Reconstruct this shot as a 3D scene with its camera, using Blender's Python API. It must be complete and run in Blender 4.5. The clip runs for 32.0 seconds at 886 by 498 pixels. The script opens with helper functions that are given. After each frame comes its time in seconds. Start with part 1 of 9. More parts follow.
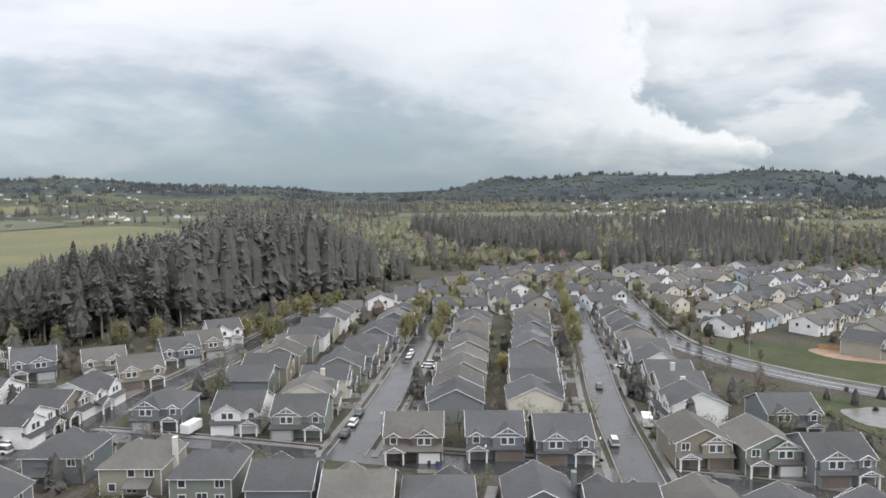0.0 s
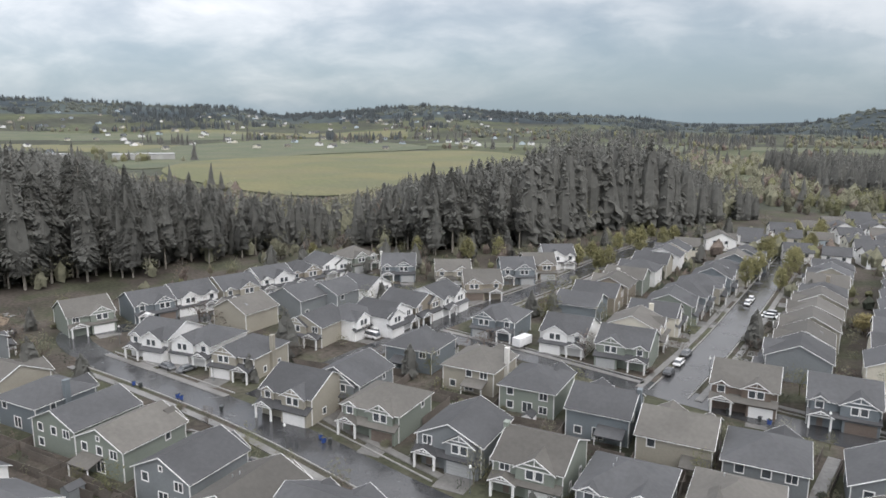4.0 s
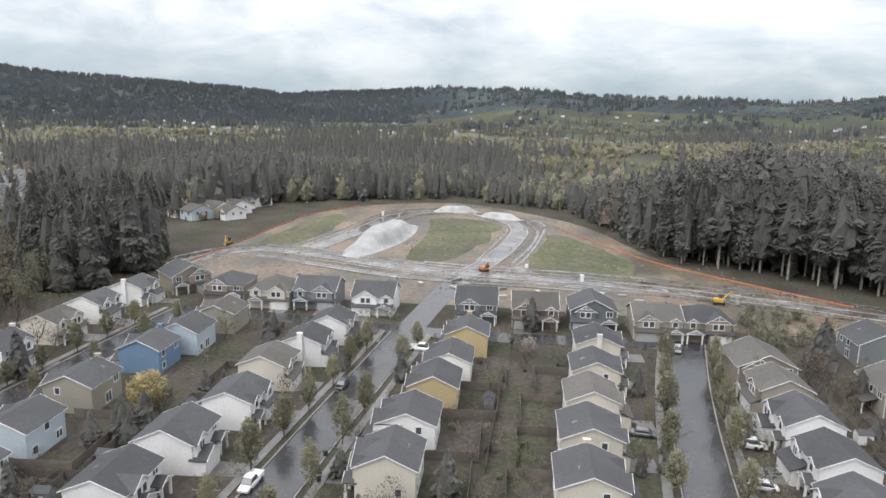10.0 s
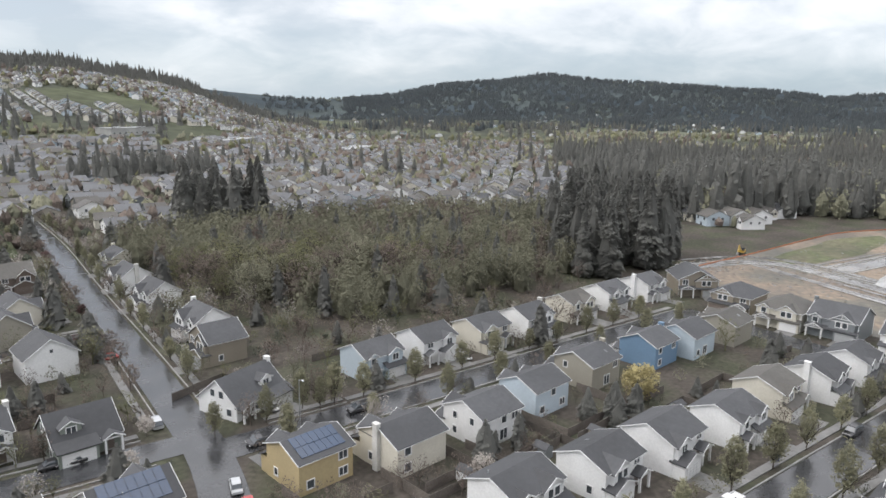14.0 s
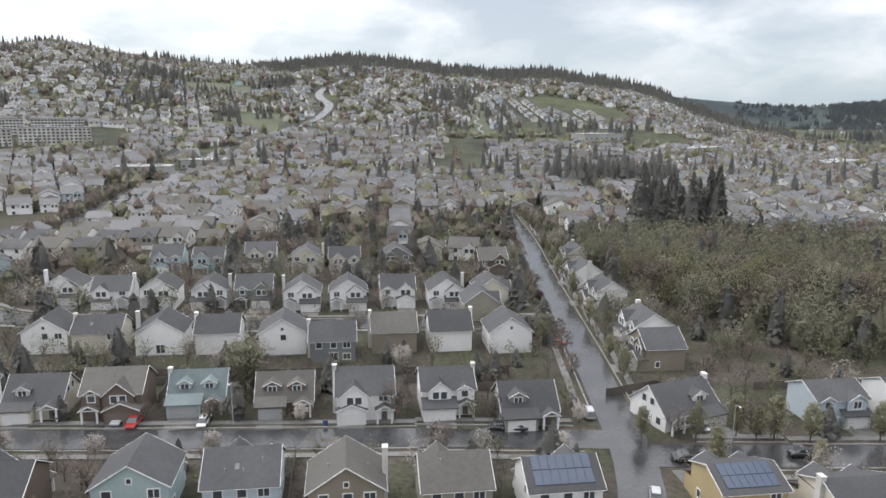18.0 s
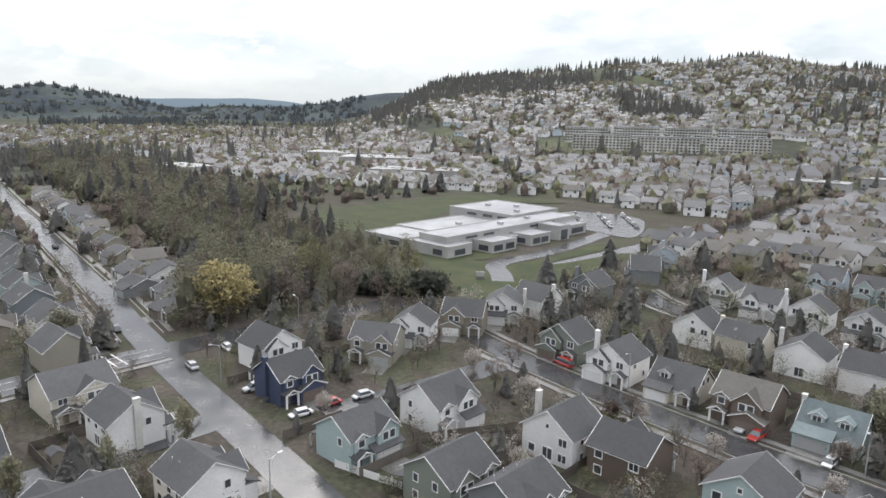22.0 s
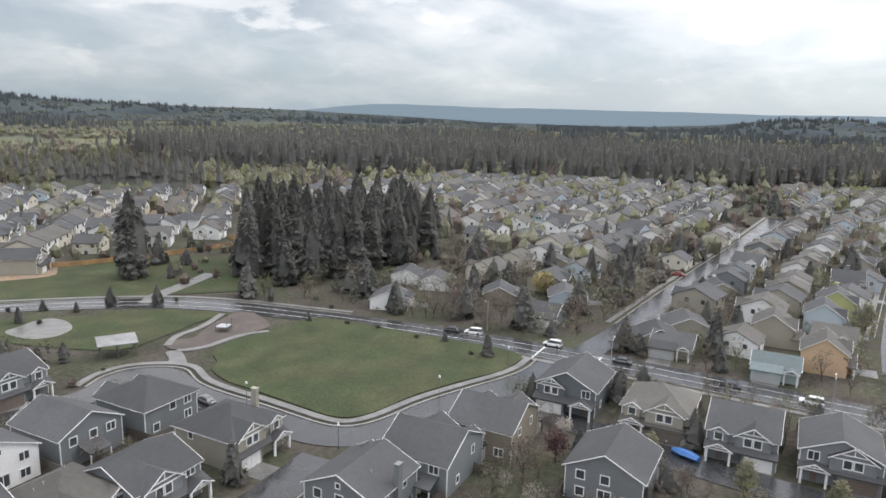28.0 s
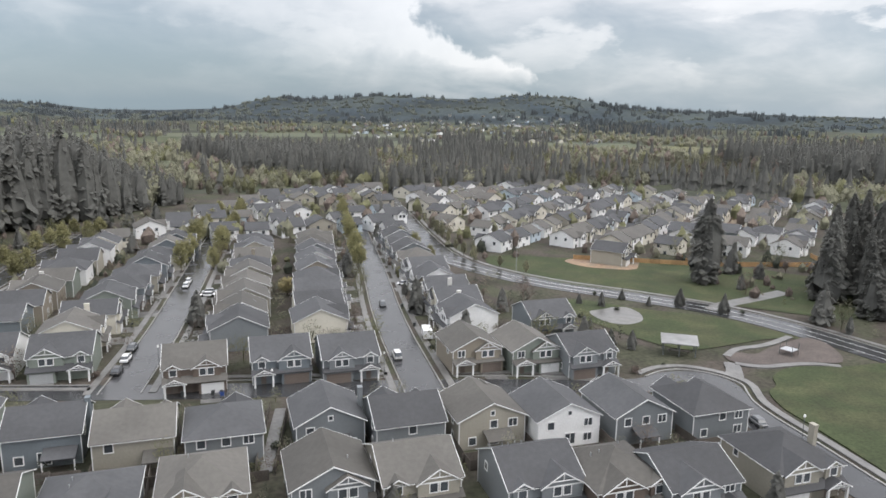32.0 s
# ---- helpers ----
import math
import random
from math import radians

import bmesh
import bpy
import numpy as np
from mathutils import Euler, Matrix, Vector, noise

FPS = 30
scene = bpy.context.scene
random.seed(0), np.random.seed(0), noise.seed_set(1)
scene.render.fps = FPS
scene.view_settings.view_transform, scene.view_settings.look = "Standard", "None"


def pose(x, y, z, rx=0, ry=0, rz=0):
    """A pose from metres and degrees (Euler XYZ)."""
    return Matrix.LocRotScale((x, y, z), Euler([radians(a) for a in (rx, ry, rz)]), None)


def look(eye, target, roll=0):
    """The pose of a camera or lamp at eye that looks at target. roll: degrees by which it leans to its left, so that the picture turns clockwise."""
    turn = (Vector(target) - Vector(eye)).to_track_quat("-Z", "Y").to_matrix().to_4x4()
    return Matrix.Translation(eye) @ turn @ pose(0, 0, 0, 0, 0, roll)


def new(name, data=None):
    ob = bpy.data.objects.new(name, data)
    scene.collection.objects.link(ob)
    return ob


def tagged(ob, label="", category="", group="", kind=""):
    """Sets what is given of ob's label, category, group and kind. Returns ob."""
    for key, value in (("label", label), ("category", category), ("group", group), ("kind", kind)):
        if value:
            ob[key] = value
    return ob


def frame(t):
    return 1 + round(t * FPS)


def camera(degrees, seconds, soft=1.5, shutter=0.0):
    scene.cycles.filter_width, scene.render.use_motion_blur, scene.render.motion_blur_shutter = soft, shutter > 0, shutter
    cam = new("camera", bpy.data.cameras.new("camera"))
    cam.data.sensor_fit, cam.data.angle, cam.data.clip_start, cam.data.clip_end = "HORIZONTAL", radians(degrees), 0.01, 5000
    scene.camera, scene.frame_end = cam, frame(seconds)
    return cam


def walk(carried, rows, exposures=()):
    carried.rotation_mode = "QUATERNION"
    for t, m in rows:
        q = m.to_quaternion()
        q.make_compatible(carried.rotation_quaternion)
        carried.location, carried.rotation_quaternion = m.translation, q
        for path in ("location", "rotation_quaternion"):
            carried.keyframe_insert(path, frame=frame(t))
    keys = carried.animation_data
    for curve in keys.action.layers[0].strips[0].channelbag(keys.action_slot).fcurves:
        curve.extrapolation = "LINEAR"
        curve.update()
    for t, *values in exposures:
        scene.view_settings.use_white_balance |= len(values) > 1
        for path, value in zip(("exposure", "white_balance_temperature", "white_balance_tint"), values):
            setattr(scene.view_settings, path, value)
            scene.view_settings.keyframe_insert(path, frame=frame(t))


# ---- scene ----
# The drone hovers in one place, 57 m above the streets, and turns.
EYE = 57.0
cam = camera(64.32, 32.0, soft=1.6)
TURNS = [
    (0, 0.12, -5.28, 0.32),
    (0.5, 2.91, -7.18, 0.38),
    (1, 4.85, -9.20, 0.25),
    (1.5, 6.70, -10.60, 0.24),
    (2, 9.97, -10.63, 0.13),
    (2.5, 13.22, -10.72, -0.05),
    (4.5, 32.72, -10.96, -0.37),
    (5, 38.16, -10.98, -0.42),
    (5.5, 43.21, -11.01, -0.48),
    (6, 48.91, -11.06, -0.55),
    (6.5, 54.84, -11.09, -0.65),
    (7, 60.52, -11.15, -0.69),
    (7.5, 66.08, -11.19, -0.87),
    (8, 71.56, -11.24, -0.88),
    (8.5, 77.16, -11.26, -0.97),
    (9, 82.59, -11.34, -1.08),
    (9.5, 88.86, -11.40, -1.06),
    (10, 95.57, -11.44, -1.03),
    (10.5, 101.82, -11.51, -0.98),
    (11, 107.57, -11.57, -0.87),
    (11.5, 112.83, -11.63, -0.93),
    (12, 117.29, -11.67, -0.96),
    (12.5, 121.87, -11.69, -0.90),
    (13, 126.69, -11.74, -0.91),
    (13.5, 131.15, -11.70, -0.86),
    (14, 136.17, -11.74, -0.80),
    (14.5, 141.19, -11.73, -0.79),
    (15, 146.88, -11.71, -0.75),
    (15.5, 151.65, -11.69, -0.83),
    (17.5, 167.26, -11.62, -0.69),
    (18, 172.31, -11.60, -0.63),
    (18.5, 178.30, -11.57, -0.67),
    (19, 184.25, -11.59, -0.73),
    (19.5, 190.55, -11.64, -0.78),
    (20, 196.98, -11.63, -0.86),
    (20.5, 204.31, -11.59, -0.87),
    (21, 211.52, -11.55, -1.04),
    (21.5, 217.52, -11.47, -1.06),
    (22, 223.39, -11.41, -1.09),
    (22.5, 229.80, -11.42, -1.12),
    (23, 236.38, -11.38, -1.16),
    (23.5, 242.86, -11.35, -1.11),
    (24, 249.11, -11.34, -1.17),
    (24.5, 255.38, -11.34, -1.29),
    (25, 261.22, -11.36, -1.24),
    (25.5, 267.00, -11.37, -1.34),
    (27.5, 291.47, -11.22, -1.51),
    (28, 297.52, -11.23, -1.53),
    (28.5, 303.75, -11.21, -1.45),
    (29, 309.40, -11.22, -1.36),
    (29.5, 315.32, -11.30, -1.30),
    (30, 320.96, -11.34, -1.45),
    (30.5, 326.47, -11.41, -1.19),
    (31, 332.40, -11.42, -1.10),
    (31.5, 337.36, -11.45, -0.97),
    (32, 342.62, -11.50, -0.97),
]
walk(cam, [(t, pose(0, 0, EYE, 90 + pitch, roll, yaw)) for t, yaw, pitch, roll in TURNS],
     exposures=[(0, 0.1, 6450, 12.5), (32, 0.1, 6450, 12.5)])

# ---- world and light: a bright, broken overcast after rain ----
world = bpy.data.worlds.new("overcast_sky")
scene.world = world
world.use_nodes = True
wt = world.node_tree
wt.nodes.clear()


def wnode(kind):
    return wt.nodes.new(kind)


def wlink(a, b):
    wt.links.new(a, b)


def wmath(op, a, b=None, clamp=False):
    n = wnode("ShaderNodeMath")
    n.operation, n.use_clamp = op, clamp
    for i, v in enumerate((a, b)):
        if v is None:
            continue
        if isinstance(v, (int, float)):
            n.inputs[i].default_value = v
        else:
            wlink(v, n.inputs[i])
    return n.outputs[0]


def wramp(fac, stops):
    n = wnode("ShaderNodeValToRGB")
    els = n.color_ramp.elements
    while len(els) < len(stops):
        els.new(0.5)
    for e, (p, c) in zip(els, stops):
        e.position, e.color = p, (*c, 1)
    wlink(fac, n.inputs[0])
    return n.outputs[0]


def wmix(fac, a, b):
    n = wnode("ShaderNodeMix")
    n.data_type = "RGBA"
    for s, v in ((n.inputs[0], fac), (n.inputs[6], a), (n.inputs[7], b)):
        if isinstance(v, (int, float)):
            s.default_value = v
        elif isinstance(v, tuple):
            s.default_value = (*v, 1)
        else:
            wlink(v, s)
    return n.outputs[2]


SUN_AZ, SUN_EL = -125.0, 47.0
sky = wnode("ShaderNodeTexSky")
sky.sky_type, sky.sun_disc, sky.sun_elevation, sky.sun_rotation = "NISHITA", False, radians(SUN_EL), radians(-SUN_AZ)
way = wnode("ShaderNodeTexCoord").outputs["Generated"]
sep = wnode("ShaderNodeSeparateXYZ")
wlink(way, sep.inputs[0])
zz = wmath("MAXIMUM", sep.outputs[2], 0.0)
flat = wmath("ADD", zz, 0.42)
comb = wnode("ShaderNodeCombineXYZ")
wlink(wmath("DIVIDE", sep.outputs[0], flat), comb.inputs[0])
wlink(wmath("DIVIDE", sep.outputs[1], flat), comb.inputs[1])
wlink(wmath("MULTIPLY", zz, 3.2), comb.inputs[2])


def wnoise(vec, scale, detail, rough, distort=0.0):
    n = wnode("ShaderNodeTexNoise")
    for k, v in (("Scale", scale), ("Detail", detail), ("Roughness", rough), ("Distortion", distort)):
        n.inputs[k].default_value = v
    wlink(vec, n.inputs["Vector"])
    return n.outputs[0]


big = wnoise(comb.outputs[0], 1.15, 7.0, 0.5, 0.5)
fine = wnoise(comb.outputs[0], 4.2, 8.0, 0.55, 0.3)
cloud = wmath("ADD", wmath("MULTIPLY", big, 0.72), wmath("MULTIPLY", fine, 0.28))
tone = wramp(cloud, [(0.40, (0.44, 0.48, 0.53)), (0.47, (0.60, 0.63, 0.66)), (0.52, (0.78, 0.79, 0.80)), (0.60, (0.92, 0.92, 0.92))])
east = wmath("ADD", wmath("MULTIPLY", sep.outputs[1], -0.35), wmath("MULTIPLY", sep.outputs[0], 0.3))
low = wramp(wmath("ADD", zz, wmath("MULTIPLY", wmath("SUBTRACT", fine, 0.5), 0.14)), [(0.0, (0.0, 0.0, 0.0)), (0.16, (1.0, 1.0, 1.0))])
haze = wmix(wmath("ADD", east, 0.45, clamp=True), (0.26, 0.345, 0.41), (0.50, 0.58, 0.63))
dim = wmath("SUBTRACT", 1.0, wmath("MULTIPLY", wmath("MAXIMUM", wmath("ADD", sep.outputs[1], wmath("MULTIPLY", sep.outputs[0], 0.3)), 0.0), 0.2))
veil = wnode("ShaderNodeCombineColor")
for i in range(3):
    wlink(dim, veil.inputs[i])
# white heaped clouds low over the north and east
heaped = wramp(wnoise(comb.outputs[0], 2.7, 10.0, 0.56, 0.15), [(0.53, (0.0, 0.0, 0.0)), (0.575, (0.8, 0.8, 0.8)), (0.64, (1.0, 1.0, 1.0))])
band = wramp(zz, [(0.02, (0.0, 0.0, 0.0)), (0.09, (1.0, 1.0, 1.0)), (0.26, (0.55, 0.55, 0.55)), (0.6, (0.0, 0.0, 0.0))])
side_ = wmath("ADD", wmath("MULTIPLY", sep.outputs[0], 0.75), 0.35, clamp=True)
cumulus = wmath("MULTIPLY", wmath("MULTIPLY", heaped, band), side_, clamp=True)
shade = wnode("ShaderNodeMix")
shade.data_type, shade.blend_type = "RGBA", "MULTIPLY"
shade.inputs[0].default_value = 1.0
# a tall white cloud in the north, its scalloped eastern edge falling to the hills, grey rain sky under it
turn_e = wmath("MULTIPLY", wmath("ARCTAN2", sep.outputs[0], sep.outputs[1]), 57.296)
height = wmath("MULTIPLY", wmath("ARCSINE", zz), 57.296)
edge = wmath("MINIMUM", wmath("ADD", wmath("DIVIDE", 66.0, wmath("ADD", height, 1.6)), 9.0), 25.0)
scallop = wmath("ADD", wmath("MULTIPLY", wmath("SUBTRACT", wnoise(way, 11.0, 8.0, 0.55, 0.2), 0.5), 13.0), wmath("MULTIPLY", wmath("SUBTRACT", wnoise(way, 42.0, 4.0, 0.5), 0.5), 3.0))
depth = wmath("SUBTRACT", wmath("ADD", edge, scallop), turn_e)
crisp = wmath("MULTIPLY", depth, 0.9, clamp=True)
fade = wmath("SUBTRACT", 1.0, wmath("DIVIDE", depth, 24.0), clamp=True)
foot = wmath("DIVIDE", wmath("SUBTRACT", wmath("ADD", height, wmath("MULTIPLY", wmath("SUBTRACT", fine, 0.5), 6.0)), 0.2), wmath("ADD", 1.6, wmath("MULTIPLY", wmath("MAXIMUM", depth, 0.0), 0.35)), clamp=True)
tower = wmath("MULTIPLY", wmath("MULTIPLY", crisp, fade), foot, clamp=True)
rainy = wmath("MULTIPLY", wmath("SUBTRACT", 1.0, wmath("DIVIDE", wmath("ABSOLUTE", wmath("ADD", turn_e, 8.0)), 40.0), clamp=True), wmath("SUBTRACT", 1.0, wmath("DIVIDE", height, 15.0), clamp=True), clamp=True)
base_sky = wmix(wmath("MULTIPLY", rainy, 0.85), wmix(low, haze, tone), (0.25, 0.335, 0.39))
heaps = wmath("MULTIPLY", cumulus, wmath("SUBTRACT", 0.85, wmath("MULTIPLY", rainy, 0.6)))
wlink(wmix(wmath("MULTIPLY", tower, 0.92), wmix(heaps, base_sky, (0.95, 0.95, 0.94)), (0.93, 0.94, 0.94)), shade.inputs[6])
wlink(veil.outputs[0], shade.inputs[7])
# an overcast sky grows brighter towards the zenith
crown_ = wmath("ADD", wmath("MULTIPLY", wmath("MAXIMUM", wmath("SUBTRACT", zz, 0.24), 0.0), 2.0), 1.0)
rise = wnode("ShaderNodeVectorMath")
rise.operation = "SCALE"
wlink(shade.outputs[2], rise.inputs[0])
wlink(crown_, rise.inputs["Scale"])
body = rise.outputs[0]
lit = wnode("ShaderNodeMix")
lit.data_type, lit.blend_type = "RGBA", "ADD"
lit.inputs[0].default_value = 0.02
wlink(body, lit.inputs[6])
wlink(sky.outputs[0], lit.inputs[7])
bg = wnode("ShaderNodeBackground")
wlink(lit.outputs[2], bg.inputs["Color"])
bg.inputs["Strength"].default_value = 1.12
wlink(bg.outputs[0], wnode("ShaderNodeOutputWorld").inputs[0])

sun = new("sun", bpy.data.lights.new("sun", "SUN"))
sun.data.energy, sun.data.angle, sun.data.color = 1.4, radians(40), (1.0, 0.96, 0.9)
sa, se = radians(SUN_AZ), radians(SUN_EL)
sun.matrix_world = look((0, 0, 300), (math.sin(sa) * math.cos(se) * 100, -math.cos(sa) * math.cos(se) * 100, 300 - 100 * math.sin(se)))


# ---- materials ----
def material(name, colour, rough=0.7, vary=0.12, grain=6.0, bump=0.0, metal=0.0, spots=None, spot_scale=0.15, spec=0.5, lines=None, each=0.0, coat=0.0):
    """A procedural surface: colour varied at two scales, optional second colour in patches, optional lap lines (per metre), a shift for each object."""
    m = bpy.data.materials.new(name)
    m.use_nodes = True
    t = m.node_tree
    b = t.nodes["Principled BSDF"]
    b.inputs["Roughness"].default_value, b.inputs["Metallic"].default_value = rough, metal
    b.inputs["Specular IOR Level"].default_value = spec
    b.inputs["Coat Weight"].default_value = coat
    geo = t.nodes.new("ShaderNodeNewGeometry")

    def noi(scale, detail):
        n = t.nodes.new("ShaderNodeTexNoise")
        n.inputs["Scale"].default_value, n.inputs["Detail"].default_value = scale, detail
        t.links.new(geo.outputs["Position"], n.inputs["Vector"])
        return n.outputs[0]

    def mixc(fac, a, c, kind="MIX"):
        n = t.nodes.new("ShaderNodeMix")
        n.data_type, n.blend_type = "RGBA", kind
        for s, v in ((n.inputs[0], fac), (n.inputs[6], a), (n.inputs[7], c)):
            if isinstance(v, (int, float)):
                s.default_value = v
            elif isinstance(v, tuple):
                s.default_value = (*v, 1)
            else:
                t.links.new(v, s)
        return n.outputs[2]

    def mapr(v, a0, a1, b0, b1):
        n = t.nodes.new("ShaderNodeMapRange")
        for i, x in enumerate((a0, a1, b0, b1)):
            n.inputs[i + 1].default_value = x
        t.links.new(v, n.inputs[0])
        return n.outputs[0]

    small, large = noi(grain, 4.0), noi(grain * 0.07, 3.0)
    col = colour
    if spots:
        col = mixc(mapr(noi(spot_scale, 4.0), 0.44, 0.58, 0.0, 1.0), colour, spots)
    k1 = mapr(small, 0.3, 0.7, 1 - vary, 1 + vary)
    k2 = mapr(large, 0.3, 0.7, 1 - vary, 1 + vary)
    mul = t.nodes.new("ShaderNodeMath")
    mul.operation = "MULTIPLY"
    t.links.new(k1, mul.inputs[0])
    t.links.new(k2, mul.inputs[1])
    val = mul.outputs[0]
    if each:
        info = t.nodes.new("ShaderNodeObjectInfo")
        m2 = t.nodes.new("ShaderNodeMath")
        m2.operation = "MULTIPLY"
        t.links.new(val, m2.inputs[0])
        t.links.new(mapr(info.outputs["Random"], 0, 1, 1 - each, 1 + each), m2.inputs[1])
        val = m2.outputs[0]
    grey = t.nodes.new("ShaderNodeCombineColor")
    for i in range(3):
        t.links.new(val, grey.inputs[i])
    t.links.new(mixc(1.0, col, grey.outputs[0], "MULTIPLY"), b.inputs["Base Color"])
    t.links.new(mapr(large, 0.3, 0.7, max(0.03, rough - 0.1), min(1, rough + 0.1)), b.inputs["Roughness"])
    if bump or lines:
        bp = t.nodes.new("ShaderNodeBump")
        bp.inputs["Strength"].default_value = max(bump, 0.3 if lines else 0)
        bp.inputs["Distance"].default_value = 0.05
        if lines:
            s = t.nodes.new("ShaderNodeSeparateXYZ")
            t.links.new(geo.outputs["Position"], s.inputs[0])
            a = t.nodes.new("ShaderNodeMath")
            a.operation = "MULTIPLY"
            a.inputs[1].default_value = lines
            t.links.new(s.outputs[2], a.inputs[0])
            fr = t.nodes.new("ShaderNodeMath")
            fr.operation = "FRACT"
            t.links.new(a.outputs[0], fr.inputs[0])
            t.links.new(fr.outputs[0], bp.inputs["Height"])
        else:
            t.links.new(small, bp.inputs["Height"])
        t.links.new(bp.outputs[0], b.inputs["Normal"])
    return m


def foliage(name, colour, vary=0.25, grain=0.8, each=0.2, through_=0.35):
    """Leaves or needles in mass: soft, matt, letting some light through."""
    m = material(name, colour, 0.9, vary, grain, each=each, spec=0.05)
    t = m.node_tree
    b, out = t.nodes["Principled BSDF"], t.nodes["Material Output"]
    geo = t.nodes.new("ShaderNodeNewGeometry")
    soft = t.nodes.new("ShaderNodeVectorMath")
    soft.operation, soft.inputs[1].default_value, soft.inputs[2].default_value = "MULTIPLY_ADD", (0.28, 0.28, 0.28), (0, 0, 0.75)
    unit = t.nodes.new("ShaderNodeVectorMath")
    unit.operation = "NORMALIZE"
    t.links.new(geo.outputs["Normal"], soft.inputs[0])
    t.links.new(soft.outputs[0], unit.inputs[0])
    t.links.new(unit.outputs[0], b.inputs["Normal"])
    lucent = t.nodes.new("ShaderNodeBsdfTranslucent")
    t.links.new(b.inputs["Base Color"].links[0].from_socket, lucent.inputs["Color"])
    mix = t.nodes.new("ShaderNodeMixShader")
    mix.inputs[0].default_value = through_
    t.links.new(b.outputs[0], mix.inputs[1])
    t.links.new(lucent.outputs[0], mix.inputs[2])
    t.links.new(mix.outputs[0], out.inputs["Surface"])
    return m


WALLS = {n: material("siding_" + n, c, 0.62, 0.06, 3.0, lines=6.0, each=0.07) for n, c in dict(
    white=(0.76, 0.76, 0.75), cream=(0.58, 0.55, 0.47), beige=(0.32, 0.30, 0.25), tan=(0.25, 0.22, 0.175), sage=(0.20, 0.225, 0.195),
    grey=(0.185, 0.20, 0.208), blue=(0.155, 0.178, 0.193), navy=(0.052, 0.068, 0.118), slate=(0.125, 0.142, 0.152), brown=(0.14, 0.11, 0.09), yellow=(0.46, 0.37, 0.21),
    skyblue=(0.45, 0.52, 0.57), aqua=(0.37, 0.46, 0.46), azure=(0.155, 0.25, 0.36), peach=(0.52, 0.37, 0.24), lime=(0.42, 0.43, 0.20)).items()}
ROOFS = {n: material("shingle_" + n, c, 0.66, 0.09, 1.4, 0.2, spec=0.28, each=0.22, lines=7.0, spots=tuple(v * 1.14 for v in c), spot_scale=0.12) for n, c in dict(
    dark=(0.062, 0.063, 0.066), brown=(0.094, 0.089, 0.081), teal=(0.13, 0.162, 0.168), pale=(0.17, 0.175, 0.18)).items()}
TRIM = material("white_painted_trim", (0.74, 0.74, 0.73), 0.5, 0.05, 4.0)
GLASS = material("window_glass", (0.06, 0.068, 0.076), 0.08, 0.2, 0.6, spec=0.8)
DOORS = {"white": material("garage_door_white", (0.68, 0.68, 0.67), 0.5, 0.05, 3.0), "dark": material("garage_door_brown", (0.16, 0.13, 0.11), 0.5, 0.08, 3.0),
         "grey": material("garage_door_grey", (0.36, 0.37, 0.37), 0.5, 0.06, 3.0)}
BRICK = material("chimney_siding", (0.55, 0.54, 0.51), 0.7, 0.15, 5.0)
METAL = material("vent_metal", (0.5, 0.51, 0.52), 0.4, 0.1, 5.0, metal=0.6)
PANEL = material("solar_glass", (0.03, 0.05, 0.09), 0.12, 0.1, 2.0, spec=0.7)
ASPHALT = material("wet_asphalt", (0.047, 0.048, 0.050), 0.21, 0.18, 3.0, 0.05, spots=(0.038, 0.039, 0.041), spot_scale=0.12, spec=0.7)
CONCRETE = material("damp_concrete", (0.172, 0.168, 0.160), 0.42, 0.16, 2.0, 0.05, spots=(0.140, 0.136, 0.130), spot_scale=0.4)
DRIVE = material("wet_driveway_concrete", (0.15, 0.146, 0.14), 0.35, 0.18, 2.0, 0.05, spots=(0.11, 0.108, 0.102), spot_scale=0.3)
KERB = material("kerb_concrete", (0.26, 0.255, 0.245), 0.5, 0.12, 4.0)
YARD = material("yard_ground", (0.072, 0.063, 0.054), 0.9, 0.3, 0.9, 0.4, spots=(0.062, 0.064, 0.044), spot_scale=0.07, spec=0.1)
LAWN = material("wet_lawn", (0.050, 0.062, 0.032), 0.9, 0.22, 2.0, 0.35, spots=(0.064, 0.070, 0.038), spot_scale=0.08, spec=0.15)
FIELD = material("meadow", (0.100, 0.104, 0.046), 0.9, 0.16, 0.25, 0.2, spots=(0.122, 0.114, 0.052), spot_scale=0.012)
PASTURE = material("pasture", (0.068, 0.082, 0.044), 0.9, 0.16, 0.25, 0.2, spots=(0.088, 0.094, 0.054), spot_scale=0.02)
DIRT = material("muddy_dirt", (0.150, 0.112, 0.076), 0.5, 0.45, 0.5, 0.8, spots=(0.090, 0.080, 0.056), spot_scale=0.05)
PLOT = material("orange_clay", (0.23, 0.155, 0.10), 0.7, 0.3, 0.8, 0.4, spots=(0.17, 0.14, 0.105), spot_scale=0.1)
ROUGHGRASS = material("rough_site_grass", (0.078, 0.088, 0.040), 0.9, 0.35, 0.4, 0.4, spots=(0.105, 0.098, 0.058), spot_scale=0.06)
MUD = material("wet_gravel_track", (0.185, 0.18, 0.17), 0.16, 0.4, 0.8, 0.3, spots=(0.10, 0.09, 0.078), spot_scale=0.12)
SHEET = material("white_plastic_sheeting", (0.36, 0.36, 0.35), 0.4, 0.16, 0.8, 0.7, spots=(0.28, 0.28, 0.27), spot_scale=0.2)
BARK = material("bark", (0.10, 0.085, 0.07), 0.9, 0.3, 6.0, 0.4)
PALEBARK = material("pale_bark", (0.24, 0.22, 0.19), 0.9, 0.3, 6.0, 0.4)
